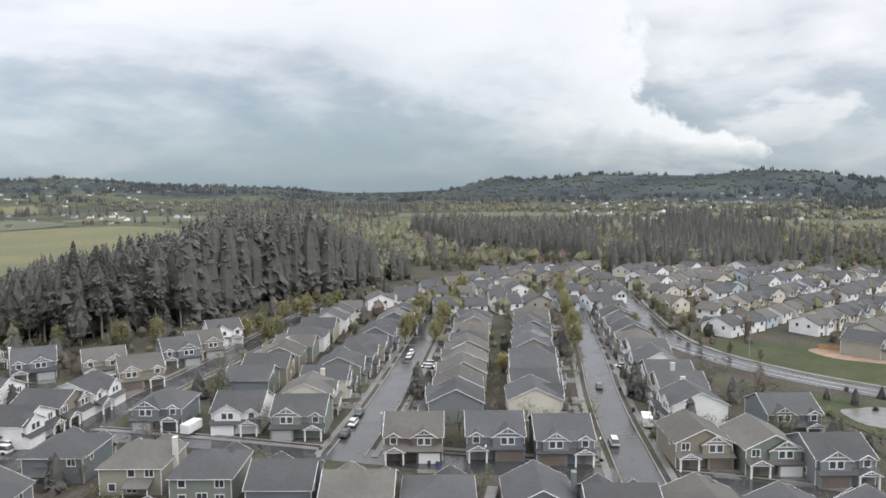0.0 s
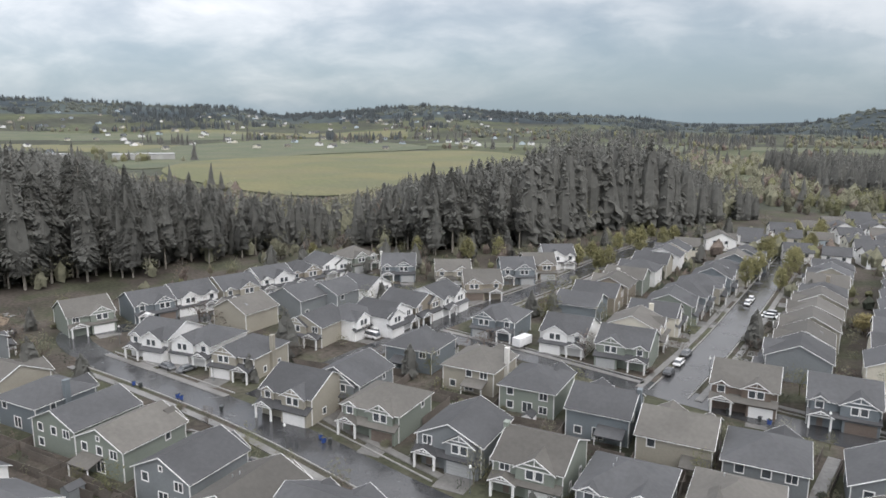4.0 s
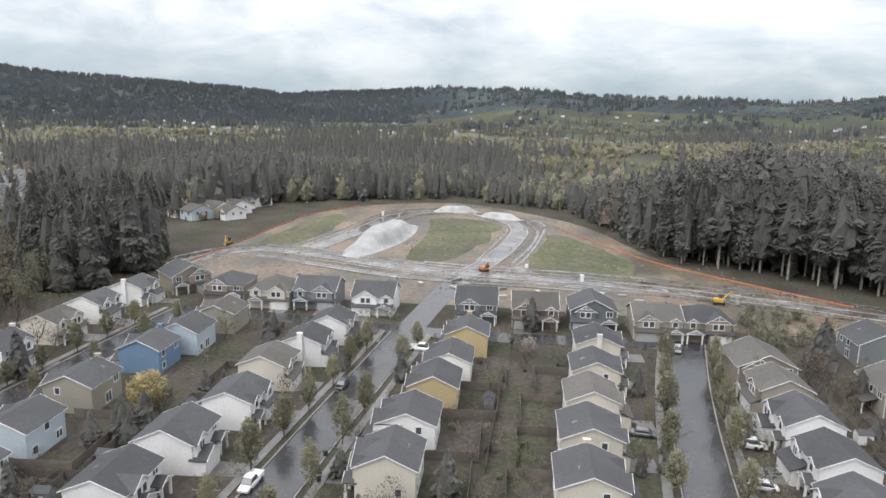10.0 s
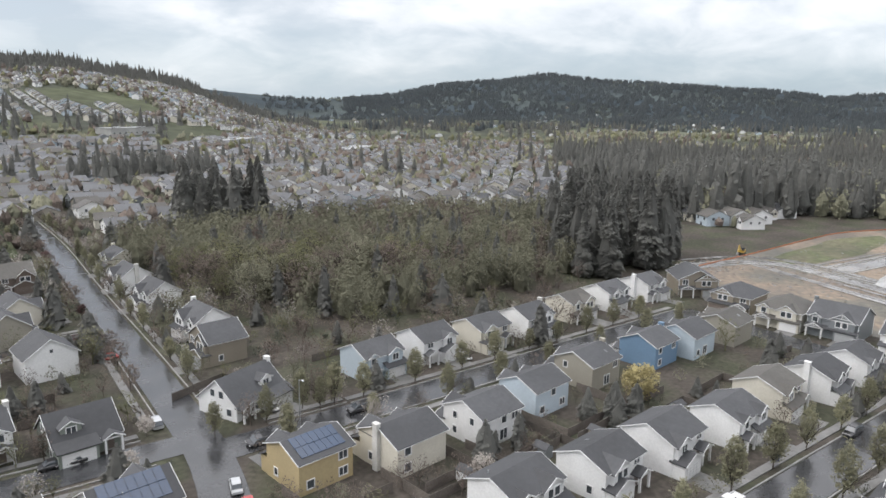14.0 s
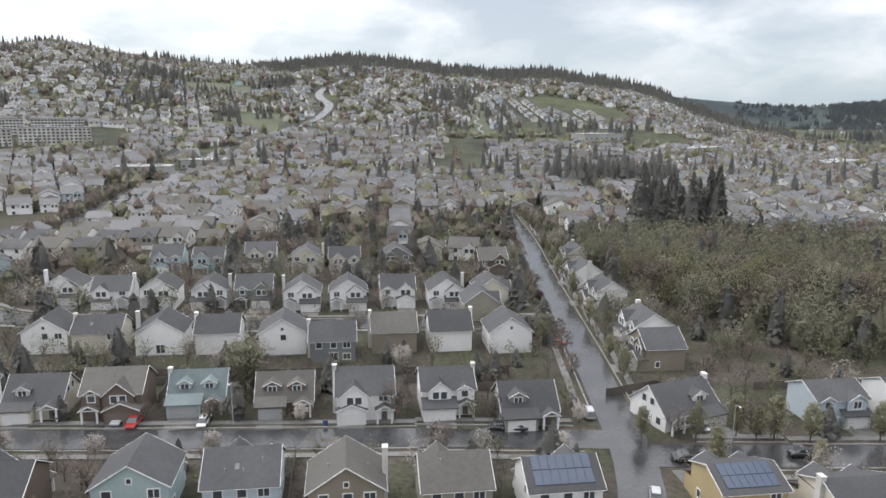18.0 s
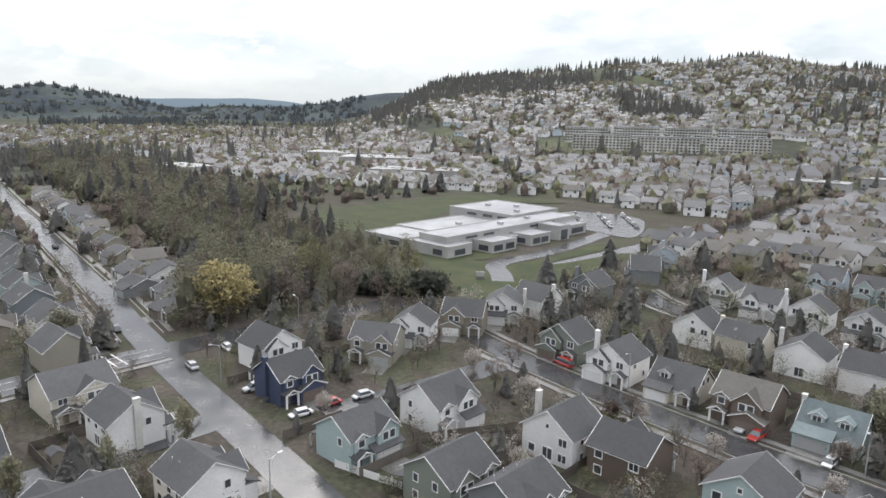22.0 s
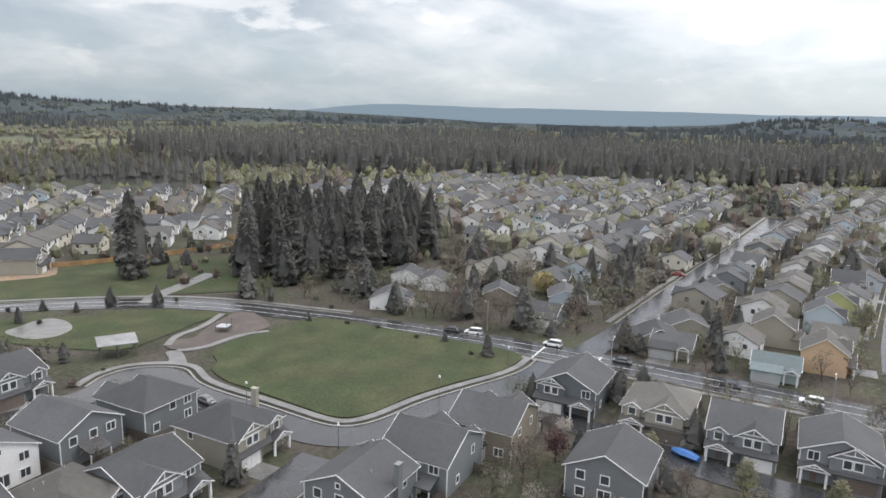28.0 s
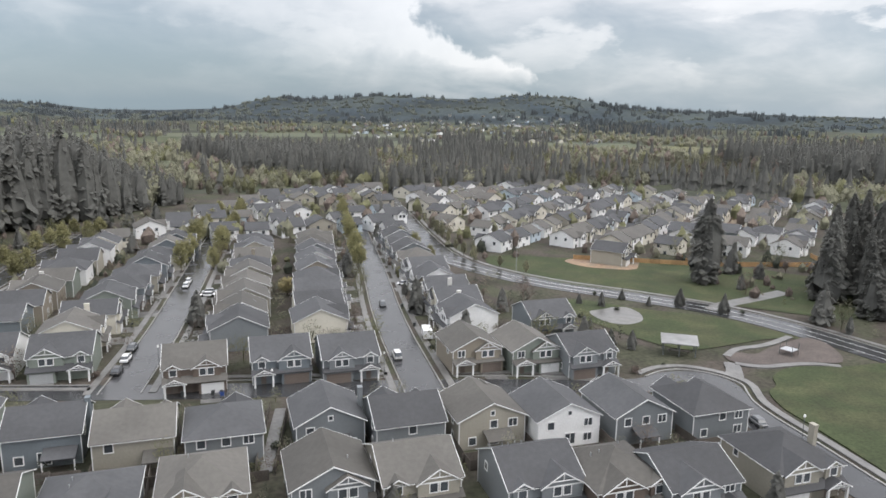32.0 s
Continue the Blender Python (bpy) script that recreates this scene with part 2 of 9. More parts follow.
FIR = foliage("fir_needles", (0.192, 0.193, 0.178), 0.12, 0.5, 0.12, 0.5)
# trees of the far slopes: aerial haze mixed into the foliage colour
HAZYFIR = foliage("hazy_hill_firs", (0.125, 0.142, 0.148), 0.14, 0.05, 0.1, 0.4)
HAZYLEAF = foliage("hazy_hill_leaves", (0.165, 0.180, 0.158), 0.16, 0.05, 0.1, 0.4)
BUDLEAF = foliage("thin_spring_leaves", (0.265, 0.258, 0.172), 0.18, 1.2)
LEAF = foliage("spring_leaves", (0.190, 0.190, 0.110), 0.2, 1.2)
OLIVE = foliage("olive_foliage", (0.225, 0.222, 0.160), 0.22, 0.6)
SPRING = foliage("fresh_spring_leaves", (0.285, 0.272, 0.142), 0.2, 1.2)
GOLD = foliage("yellow_spring_leaves", (0.37, 0.32, 0.165), 0.2, 1.2, 0.15)
RUST = foliage("reddish_buds", (0.190, 0.158, 0.135), 0.25, 1.2)
PLUM = foliage("plum_leaves", (0.12, 0.075, 0.072), 0.25, 1.2)
BLOSSOM = foliage("pale_blossom", (0.42, 0.385, 0.35), 0.2, 2.0, 0.1)
HEDGE = foliage("hedge_leaves", (0.088, 0.096, 0.075), 0.25, 1.5)
FENCE = material("cedar_fence", (0.120, 0.104, 0.090), 0.8, 0.25, 4.0, 0.2, each=0.15)
ORANGE = material("orange_barrier", (0.48, 0.18, 0.09), 0.6, 0.12, 3.0)
RUBBER = material("tyre_rubber", (0.02, 0.02, 0.02), 0.7, 0.1)
# forest ground far off, its colour turned blue to stand for haze
HAZYHILLS = material("hazy_forested_hills", (0.044, 0.056, 0.064), 0.95, 0.34, 0.06, spots=(0.060, 0.072, 0.070), spot_scale=0.004, spec=0.05)
LANDSCAPE = material("distant_land", (0.064, 0.068, 0.055), 0.95, 0.25, 0.06, spots=(0.086, 0.094, 0.060), spot_scale=0.006, spec=0.05)
PAINT = {n: material("car_paint_" + n, c, 0.25, 0.04, 2.0, coat=0.5) for n, c in dict(white=(0.72, 0.72, 0.72), silver=(0.42, 0.43, 0.44), black=(0.02, 0.02, 0.022),
    red=(0.35, 0.035, 0.03), grey=(0.12, 0.125, 0.13), blue=(0.05, 0.12, 0.30)).items()}
LIGHTS = material("lamp_glass", (0.7, 0.7, 0.68), 0.15, 0.05)
FLAT = material("flat_membrane_roof", (0.31, 0.31, 0.305), 0.35, 0.2, 0.4, spots=(0.22, 0.22, 0.215), spot_scale=0.08)
BINBLUE = material("blue_bin_plastic", (0.03, 0.07, 0.25), 0.4, 0.1)
BINDARK = material("dark_bin_plastic", (0.04, 0.045, 0.045), 0.4, 0.1)


# ---- mesh helpers ----
class Shape:
    """Faces with material slots, gathered and then made into one mesh."""

    def __init__(self):
        self.v, self.f, self.m = [], [], []

    def add(self, verts, faces, slot=0):
        n = len(self.v)
        self.v += verts
        self.f += [tuple(i + n for i in f) for f in faces]
        self.m += [slot] * len(faces)
        return self

    def box(self, x0, y0, z0, x1, y1, z1, slot=0):
        return self.add([(x0, y0, z0), (x1, y0, z0), (x1, y1, z0), (x0, y1, z0), (x0, y0, z1), (x1, y0, z1), (x1, y1, z1), (x0, y1, z1)],
                        [(0, 3, 2, 1), (4, 5, 6, 7), (0, 1, 5, 4), (1, 2, 6, 5), (2, 3, 7, 6), (3, 0, 4, 7)], slot)

    def join(self, other):
        return self.add(other.v, other.f)

    def slab(self, quad, thick, slot=0):
        """A quad of four points, given a thickness downwards."""
        low = [(x, y, z - thick) for x, y, z in quad]
        return self.add(list(quad) + low, [(0, 1, 2, 3), (7, 6, 5, 4), (0, 4, 5, 1), (1, 5, 6, 2), (2, 6, 7, 3), (3, 7, 4, 0)], slot)

    def tube(self, a, b, r0, r1, n=6, slot=0):
        a, b = Vector(a), Vector(b)
        d = (b - a).normalized()
        u = d.cross(Vector((0, 0, 1)) if abs(d.z) < 0.9 else Vector((1, 0, 0))).normalized()
        w = d.cross(u)
        vs = []
        for c, r in ((a, r0), (b, r1)):
            for i in range(n):
                q = 2 * math.pi * i / n
                vs.append(tuple(c + (u * math.cos(q) + w * math.sin(q)) * r))
        fs = [(i, (i + 1) % n, n + (i + 1) % n, n + i) for i in range(n)]
        return self.add(vs, fs + [tuple(range(n - 1, -1, -1)), tuple(range(n, 2 * n))], slot)

    def mesh(self, name, mats):
        me = bpy.data.meshes.new(name)
        me.from_pydata(self.v, [], self.f)
        for m in mats if isinstance(mats, (list, tuple)) else [mats]:
            me.materials.append(m)
        if any(self.m):
            me.polygons.foreach_set("material_index", self.m)
        me.update()
        return me


def part(name, shape, mats, parent=None, label="", at=None):
    me = shape if isinstance(shape, bpy.types.Mesh) else shape.mesh(name, mats)
    ob = new(name, me)
    if parent is not None:
        ob.parent = parent
    if at is not None:
        ob.matrix_basis = at
    return tagged(ob, label)


def thing(name, at, label, category, group="", kind=""):
    ob = new(name)
    ob.empty_display_size = 0.5
    ob.matrix_basis = at
    return tagged(ob, label, category, group, kind)


def gable_body(s, x0, x1, y0, y1, z0, ze, zr, axis, slot=0):
    """Walls with gable ends; the ridge runs along the axis."""
    if axis == "x":
        ym = (y0 + y1) / 2
        return s.add([(x0, y0, z0), (x1, y0, z0), (x1, y1, z0), (x0, y1, z0), (x0, y0, ze), (x1, y0, ze), (x1, y1, ze), (x0, y1, ze), (x0, ym, zr), (x1, ym, zr)],
                     [(0, 1, 5, 4), (2, 3, 7, 6), (3, 0, 4, 8, 7), (1, 2, 6, 9, 5), (0, 3, 2, 1)], slot)
    xm = (x0 + x1) / 2
    return s.add([(x0, y0, z0), (x1, y0, z0), (x1, y1, z0), (x0, y1, z0), (x0, y0, ze), (x1, y0, ze), (x1, y1, ze), (x0, y1, ze), (xm, y0, zr), (xm, y1, zr)],
                 [(1, 2, 6, 5), (3, 0, 4, 7), (0, 1, 5, 8, 4), (2, 3, 7, 9, 6), (0, 3, 2, 1)], slot)


def gable_roof(s, x0, x1, y0, y1, ze, zr, axis, eave=0.45, verge=0.35, thick=0.16, slot=0):
    if axis == "x":
        ym, k = (y0 + y1) / 2, (zr - ze) / ((y1 - y0) / 2)
        a, b = x0 - verge, x1 + verge
        lo = ze - k * eave
        s.slab([(a, y0 - eave, lo + thick), (b, y0 - eave, lo + thick), (b, ym, zr + thick), (a, ym, zr + thick)], thick, slot)
        s.slab([(b, y1 + eave, lo + thick), (a, y1 + eave, lo + thick), (a, ym, zr + thick), (b, ym, zr + thick)], thick, slot)
    else:
        xm, k = (x0 + x1) / 2, (zr - ze) / ((x1 - x0) / 2)
        a, b = y0 - verge, y1 + verge
        lo = ze - k * eave
        s.slab([(x0 - eave, b, lo + thick), (x0 - eave, a, lo + thick), (xm, a, zr + thick), (xm, b, zr + thick)], thick, slot)
        s.slab([(x1 + eave, a, lo + thick), (x1 + eave, b, lo + thick), (xm, b, zr + thick), (xm, a, zr + thick)], thick, slot)
    return s


def barge(s, x0, x1, y, ze, zr, eave=0.45, deep=0.16, thick=0.07, front=True, slot=0):
    """A pair of white boards under a gable's edge, in the plane y."""
    xm, k = (x0 + x1) / 2, (zr - ze) / ((x1 - x0) / 2)
    y0, y1 = (y, y + thick) if front else (y - thick, y)
    for a in (x0 - eave, x1 + eave):
        lo = ze - k * eave + 0.17
        vs = [(a, y0, lo), (xm, y0, zr + 0.17), (xm, y0, zr + 0.17 - deep * 1.1), (a, y0, lo - deep), (a, y1, lo), (xm, y1, zr + 0.17), (xm, y1, zr + 0.17 - deep * 1.1), (a, y1, lo - deep)]
        s.add(vs, [(0, 1, 2, 3), (7, 6, 5, 4), (0, 4, 5, 1), (1, 5, 6, 2), (2, 6, 7, 3), (3, 7, 4, 0)], slot)
    return s


def barge_x(s, y0, y1, x, ze, zr, eave=0.45, deep=0.14, thick=0.07, right=True, slot=0):
    n = len(s.v)
    barge(s, y0, y1, x, ze, zr, eave, deep, thick, right, slot)
    s.v[n:] = [(b, a, z) for a, b, z in s.v[n:]]
    return s


def hip_roof(s, x0, x1, y0, y1, ze, pitch=0.5, over=0.45, slot=0):
    x0, x1, y0, y1 = x0 - over, x1 + over, y0 - over, y1 + over
    z = ze - pitch * over + 0.16
    half = min(x1 - x0, y1 - y0) / 2
    zt = z + half * pitch
    if x1 - x0 > y1 - y0:
        r = [(x0 + half, (y0 + y1) / 2, zt), (x1 - half - 0.01, (y0 + y1) / 2, zt)]
    else:
        r = [((x0 + x1) / 2, y0 + half, zt), ((x0 + x1) / 2, y1 - half - 0.01, zt)]
    vs = [(x0, y0, z), (x1, y0, z), (x1, y1, z), (x0, y1, z)] + r + [(x0, y0, z - 0.16), (x1, y0, z - 0.16), (x1, y1, z - 0.16), (x0, y1, z - 0.16)]
    if x1 - x0 > y1 - y0:
        fs = [(0, 1, 5, 4), (1, 2, 5), (2, 3, 4, 5), (3, 0, 4)]
    else:
        fs = [(0, 1, 4), (1, 2, 5, 4), (2, 3, 5), (3, 0, 4, 5)]
    return s.add(vs, fs + [(9, 8, 7, 6), (0, 6, 7, 1), (1, 7, 8, 2), (2, 8, 9, 3), (3, 9, 6, 0)], slot)


# ---- ground, hills and distance ----
# skyline: how high the hills stand over the horizon, every four degrees of turn from north through west
SKYLINE = [-0.54, -0.77, -0.82, -0.34, -0.06, -0.05, 0.26, 0.62, 0.41, 0.01, -0.25, 0.35, 0.42, 0.64, 0.76, 0.92, 1.19, 0.74, 0.78, 0.93, 0.93, 1.01, 1.4, 1.54,
           1.5, 1.16, 1.01, 0.73, 1.23, 1.48, 1.67, 1.88, 2.3, 1.75, 1.48, 0.58, 0.24, 0.29, 0.73, 1.45, 1.83, 2.55, 2.43, 2.7, 3.26, 3.47, 2.89, 2.65,
           2.84, 3.24, 3.96, 3.42, 3.48, 3.22, 2.71, 2.26, 1.98, 1.33, 0.3, -0.05, 0.0, -0.22, 0.68, 1.36, 0.8, 0.12, -0.18, 0.24, 0.15, -0.45, -0.8, -0.95,
           -1.0, -0.95, -0.8, -0.6, -0.45, -0.36, -0.33, -0.32, -0.16, -0.09, 0.17, 0.77, 1.0, 0.64, 0.66, 0.84, 0.45, 0.55]


def skyline(az):
    i = (az % 360) / 4
    a, b = SKYLINE[int(i) % 90], SKYLINE[(int(i) + 1) % 90]
    return a + (b - a) * (i % 1)


def smooth(x):
    x = min(1, max(0, x))
    return x * x * (3 - 2 * x)


def south_weight(az):
    """1 where the housed hill stands, in the south."""
    return smooth((az % 360 - 145) / 14) * smooth((234 - az % 360) / 12)


def land(x, y):
    """The height of the ground at a place."""
    r, az = math.hypot(x, y), math.degrees(math.atan2(-x, y))
    if r < 376:
        return 0.0
    w = south_weight(az)
    top = EYE + 1710 * math.tan(radians(skyline(az)))
    near = top * smooth((r - 376) / 1425) ** 1.25
    # lower where bluer hills stand behind
    back = smooth((az % 360 - 232) / 6) * smooth((312 - az % 360) / 8)
    far_top = EYE + 3300 * math.tan(radians(skyline(az) - 0.22 * back)) - 6
    rough = 9 * noise.noise((x / 260, y / 260, 0)) * smooth((r - 1000) / 900)
    lift = smooth((az % 360 - 4) / 8) * smooth((100 - az % 360) / 14)
    far = far_top * (lift * smooth((r - 1480) / 1820) + (1 - lift) * smooth((r - 2300) / 1000)) + rough * 0.6
    return w * (near + rough * 0.3) + (1 - w) * far


# far fields: middle, half length, half width, turn, slot
FIELDS = ((-1026, 729.6, 228, 102.6, 20, 3), (-1311, 1026, 273.6, 114, 40, 4), (-798, 866.4, 182.4, 91.2, 50, 4), (-1140, 1368, 296.4, 102.6, 30, 3), (-399, 1231.2, 228, 91.2, 10, 4), (399, 1026, 250.8, 68.4, -10, 4), (706.8, 866.4, 228, 68.4, -25, 3), (1026, 706.8, 273.6, 68.4, -30, 4), (205.2, 1311, 296.4, 68.4, 0, 4), (-1311, 68.4, 205.2, 79.8, 80, 4), (-1482, -285, 228, 91.2, 100, 3), (-1425, -706.8, 273.6, 91.2, 120, 4), (196, -1205, 66, 48, 0, 4), (120, -910, 42, 68, 0, 4), (-178, -965, 165, 15, 83, 4))


def cover(x, y):
    """What covers the ground at a place: yards, country, fields or forest."""
    r = math.hypot(x, y)
    if r < 470:
        return 0
    for fx, fy, a, b, h, slot in FIELDS:
        c, q = math.cos(radians(h)), math.sin(radians(h))
        u, v = (x - fx) * c + (y - fy) * q, (y - fy) * c - (x - fx) * q
        if abs(u) < a and abs(v) < b:
            return slot
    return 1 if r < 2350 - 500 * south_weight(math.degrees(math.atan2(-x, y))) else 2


RADII = [60, 120, 200, 290, 376, 420, 470] + list(range(500, 1940, 34)) + list(range(1960, 3300, 67)) + [3300, 3380, 3700, 4400]


def polar_sheet(name, mats, n=480):
    s = Shape()
    for r in RADII:
        for i in range(n):
            a = 2 * math.pi * i / n
            x, y = -r * math.sin(a), r * math.cos(a)
            s.v.append((x, y, land(x, y)))
    s.v.append((0, 0, 0))
    for k in range(len(RADII) - 1):
        rm = (RADII[k] + RADII[k + 1]) / 2
        for i in range(n):
            j, a = (i + 1) % n, 2 * math.pi * (i + 0.5) / n
            s.f.append((k * n + i, (k + 1) * n + i, (k + 1) * n + j, k * n + j))
            s.m.append(cover(-rm * math.sin(a), rm * math.cos(a)))
    for i in range(n):
        s.f.append((len(s.v) - 1, i, (i + 1) % n))
        s.m.append(0)
    ob = part(name, s, mats)
    for p in ob.data.polygons:
        p.use_smooth = True
    return ob


ground = polar_sheet("ground", [YARD, LANDSCAPE, HAZYHILLS, FIELD, PASTURE])
# the blue hills on the eastern horizon, far behind everything; haze put in as blue glow
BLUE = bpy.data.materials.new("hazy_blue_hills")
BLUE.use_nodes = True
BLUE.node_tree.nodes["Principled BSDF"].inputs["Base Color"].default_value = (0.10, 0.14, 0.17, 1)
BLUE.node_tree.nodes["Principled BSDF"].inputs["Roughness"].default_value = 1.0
# faint blue emission stands in for the haze over the distance
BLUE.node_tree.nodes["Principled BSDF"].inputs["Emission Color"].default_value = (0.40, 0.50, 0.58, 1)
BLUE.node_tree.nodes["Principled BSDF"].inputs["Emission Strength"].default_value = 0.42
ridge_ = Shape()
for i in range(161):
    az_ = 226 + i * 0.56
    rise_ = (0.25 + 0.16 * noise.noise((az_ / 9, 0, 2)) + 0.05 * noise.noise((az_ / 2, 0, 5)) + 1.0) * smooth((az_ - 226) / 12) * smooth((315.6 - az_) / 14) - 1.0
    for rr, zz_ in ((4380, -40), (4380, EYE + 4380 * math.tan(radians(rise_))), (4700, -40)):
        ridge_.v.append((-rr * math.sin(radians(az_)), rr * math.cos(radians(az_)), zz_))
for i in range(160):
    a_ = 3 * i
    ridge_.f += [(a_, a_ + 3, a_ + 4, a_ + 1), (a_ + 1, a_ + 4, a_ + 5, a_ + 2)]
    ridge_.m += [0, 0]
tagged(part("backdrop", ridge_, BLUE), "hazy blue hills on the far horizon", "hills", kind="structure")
tagged(ground, "dark damp ground of yards, meadows and wooded hills", "ground", kind="structure")


def inside(x, y, poly):
    c, j = False, len(poly) - 1
    for i in range(len(poly)):
        (xi, yi), (xj, yj) = poly[i], poly[j]
        if (yi > y) != (yj > y) and x < (xj - xi) * (y - yi) / (yj - yi) + xi:
            c = not c
        j = i
    return c


def outline(points, step=6.0, wobble=0.0, seed=0):
    """A closed line through the points, rounded by halving corners, a little uneven."""
    pts = [Vector((x, y, 0)) for x, y in points]
    for _ in range(2):
        nxt = []
        for a, b in zip(pts, pts[1:] + pts[:1]):
            nxt += [a.lerp(b, 0.22), a.lerp(b, 0.78)]
        pts = nxt
    if wobble:
        pts = [p + Vector((noise.noise(p / 14 + Vector((seed, 0, 0))), noise.noise(p / 14 + Vector((0, seed, 5))), 0)) * wobble for p in pts]
    return pts


def patch(name, points, mat, z, label, category="ground", wobble=0.0, thick=0.0):
    """A flat piece of ground cover with a rounded outline, draped on the land."""
    pts = outline(points, wobble=wobble, seed=len(points) * 1.7)
    bm = bmesh.new()
    vs = [bm.verts.new((p.x, p.y, 0)) for p in pts]
    f = bm.faces.new(vs)
    if f.normal.z < 0:
        f.normal_flip()
    far = max(math.hypot(p.x, p.y) for p in pts) > 376
    bmesh.ops.triangulate(bm, faces=bm.faces[:])
    if far:
        for _ in range(4):
            long = [e for e in bm.edges if e.calc_length() > 45]
            if not long:
                break
            bmesh.ops.subdivide_edges(bm, edges=long, cuts=1)
        bmesh.ops.triangulate(bm, faces=bm.faces[:])
    for v in bm.verts:
        v.co.z = land(v.co.x, v.co.y) + z + 0.5 * smooth((math.hypot(v.co.x, v.co.y) - 386) / 100)
    if thick:
        geom = bmesh.ops.extrude_face_region(bm, geom=bm.faces[:])
        for v in geom["geom"]:
            if isinstance(v, bmesh.types.BMVert):
                v.co.z -= thick
    bmesh.ops.recalc_face_normals(bm, faces=bm.faces[:])
    me = bpy.data.meshes.new(name)
    bm.to_mesh(me)
    bm.free()
    me.materials.append(mat)
    if me.polygons and me.polygons[0].normal.z < 0 and not thick:
        me.flip_normals()
    ob = new(name, me)
    return tagged(ob, label, category, kind="structure")


def ribbon(points, offset, width, z, thick, curve=2, lift=0.0):
    """A strip along a line of points: offset sideways to its left, with a thickness."""
    pts = [Vector((x, y, 0)) for x, y in points]
    for _ in range(curve if len(pts) > 2 else 0):
        nxt = [pts[0]]
        for a, b in zip(pts, pts[1:]):
            nxt += [a.lerp(b, 0.25), a.lerp(b, 0.75)]
        pts = nxt + [pts[-1]]
    dense = []
    for a, b in zip(pts, pts[1:]):
        k = max(1, int((b - a).length / 14))
        dense += [a.lerp(b, i / k) for i in range(k)]
    pts = dense + [pts[-1]]
    s = Shape()
    for i, p in enumerate(pts):
        d = (pts[min(i + 1, len(pts) - 1)] - pts[max(i - 1, 0)]).normalized()
        n = Vector((-d.y, d.x, 0))
        for o, zz_ in ((offset - width / 2, z), (offset + width / 2, z), (offset + width / 2, z - thick), (offset - width / 2, z - thick)):
            q = p + n * o
            s.v.append((q.x, q.y, zz_ + land(q.x, q.y) + lift * smooth((math.hypot(q.x, q.y) - 376) / 100)))
    for i in range(len(pts) - 1):
        a, b = 4 * i, 4 * i + 4
        for j in range(4):
            k = (j + 1) % 4
            s.f.append((a + j, b + j, b + k, a + k))
            s.m.append(0)
    e = 4 * (len(pts) - 1)
    s.f += [(0, 1, 2, 3), (e + 3, e + 2, e + 1, e)]
    s.m += [0, 0]
    return s


ROAD_COUNT = [0]


def road(points, width=8.2, label="wet grey asphalt residential street", mat=ASPHALT, lift=0.35):
    ROAD_COUNT[0] += 1
    ob = part("road", ribbon(points, 0, width, 0.06 + 0.004 * ROAD_COUNT[0], 0.05, lift=lift), mat)
    return tagged(ob, label, "road", kind="structure")


def walkway(points, side=0.0, width=1.5, lift=0.0):
    """A pavement with its kerb beside a road: side is the way from the road's middle to the kerb, plus to the left."""
    sg = 1 if side > 0 else -1
    ob = part("pavement", ribbon(points, side + sg * 2.2, width, 0.20, 0.25), CONCRETE)
    tagged(ob, "pale damp concrete pavement beside the street", "pavement", kind="structure")
    kb = part("kerb", ribbon(points, side + sg * 0.12, 0.24, 0.22, 0.3), KERB)
    tagged(kb, "pale concrete kerb along the street", "kerb", kind="structure")


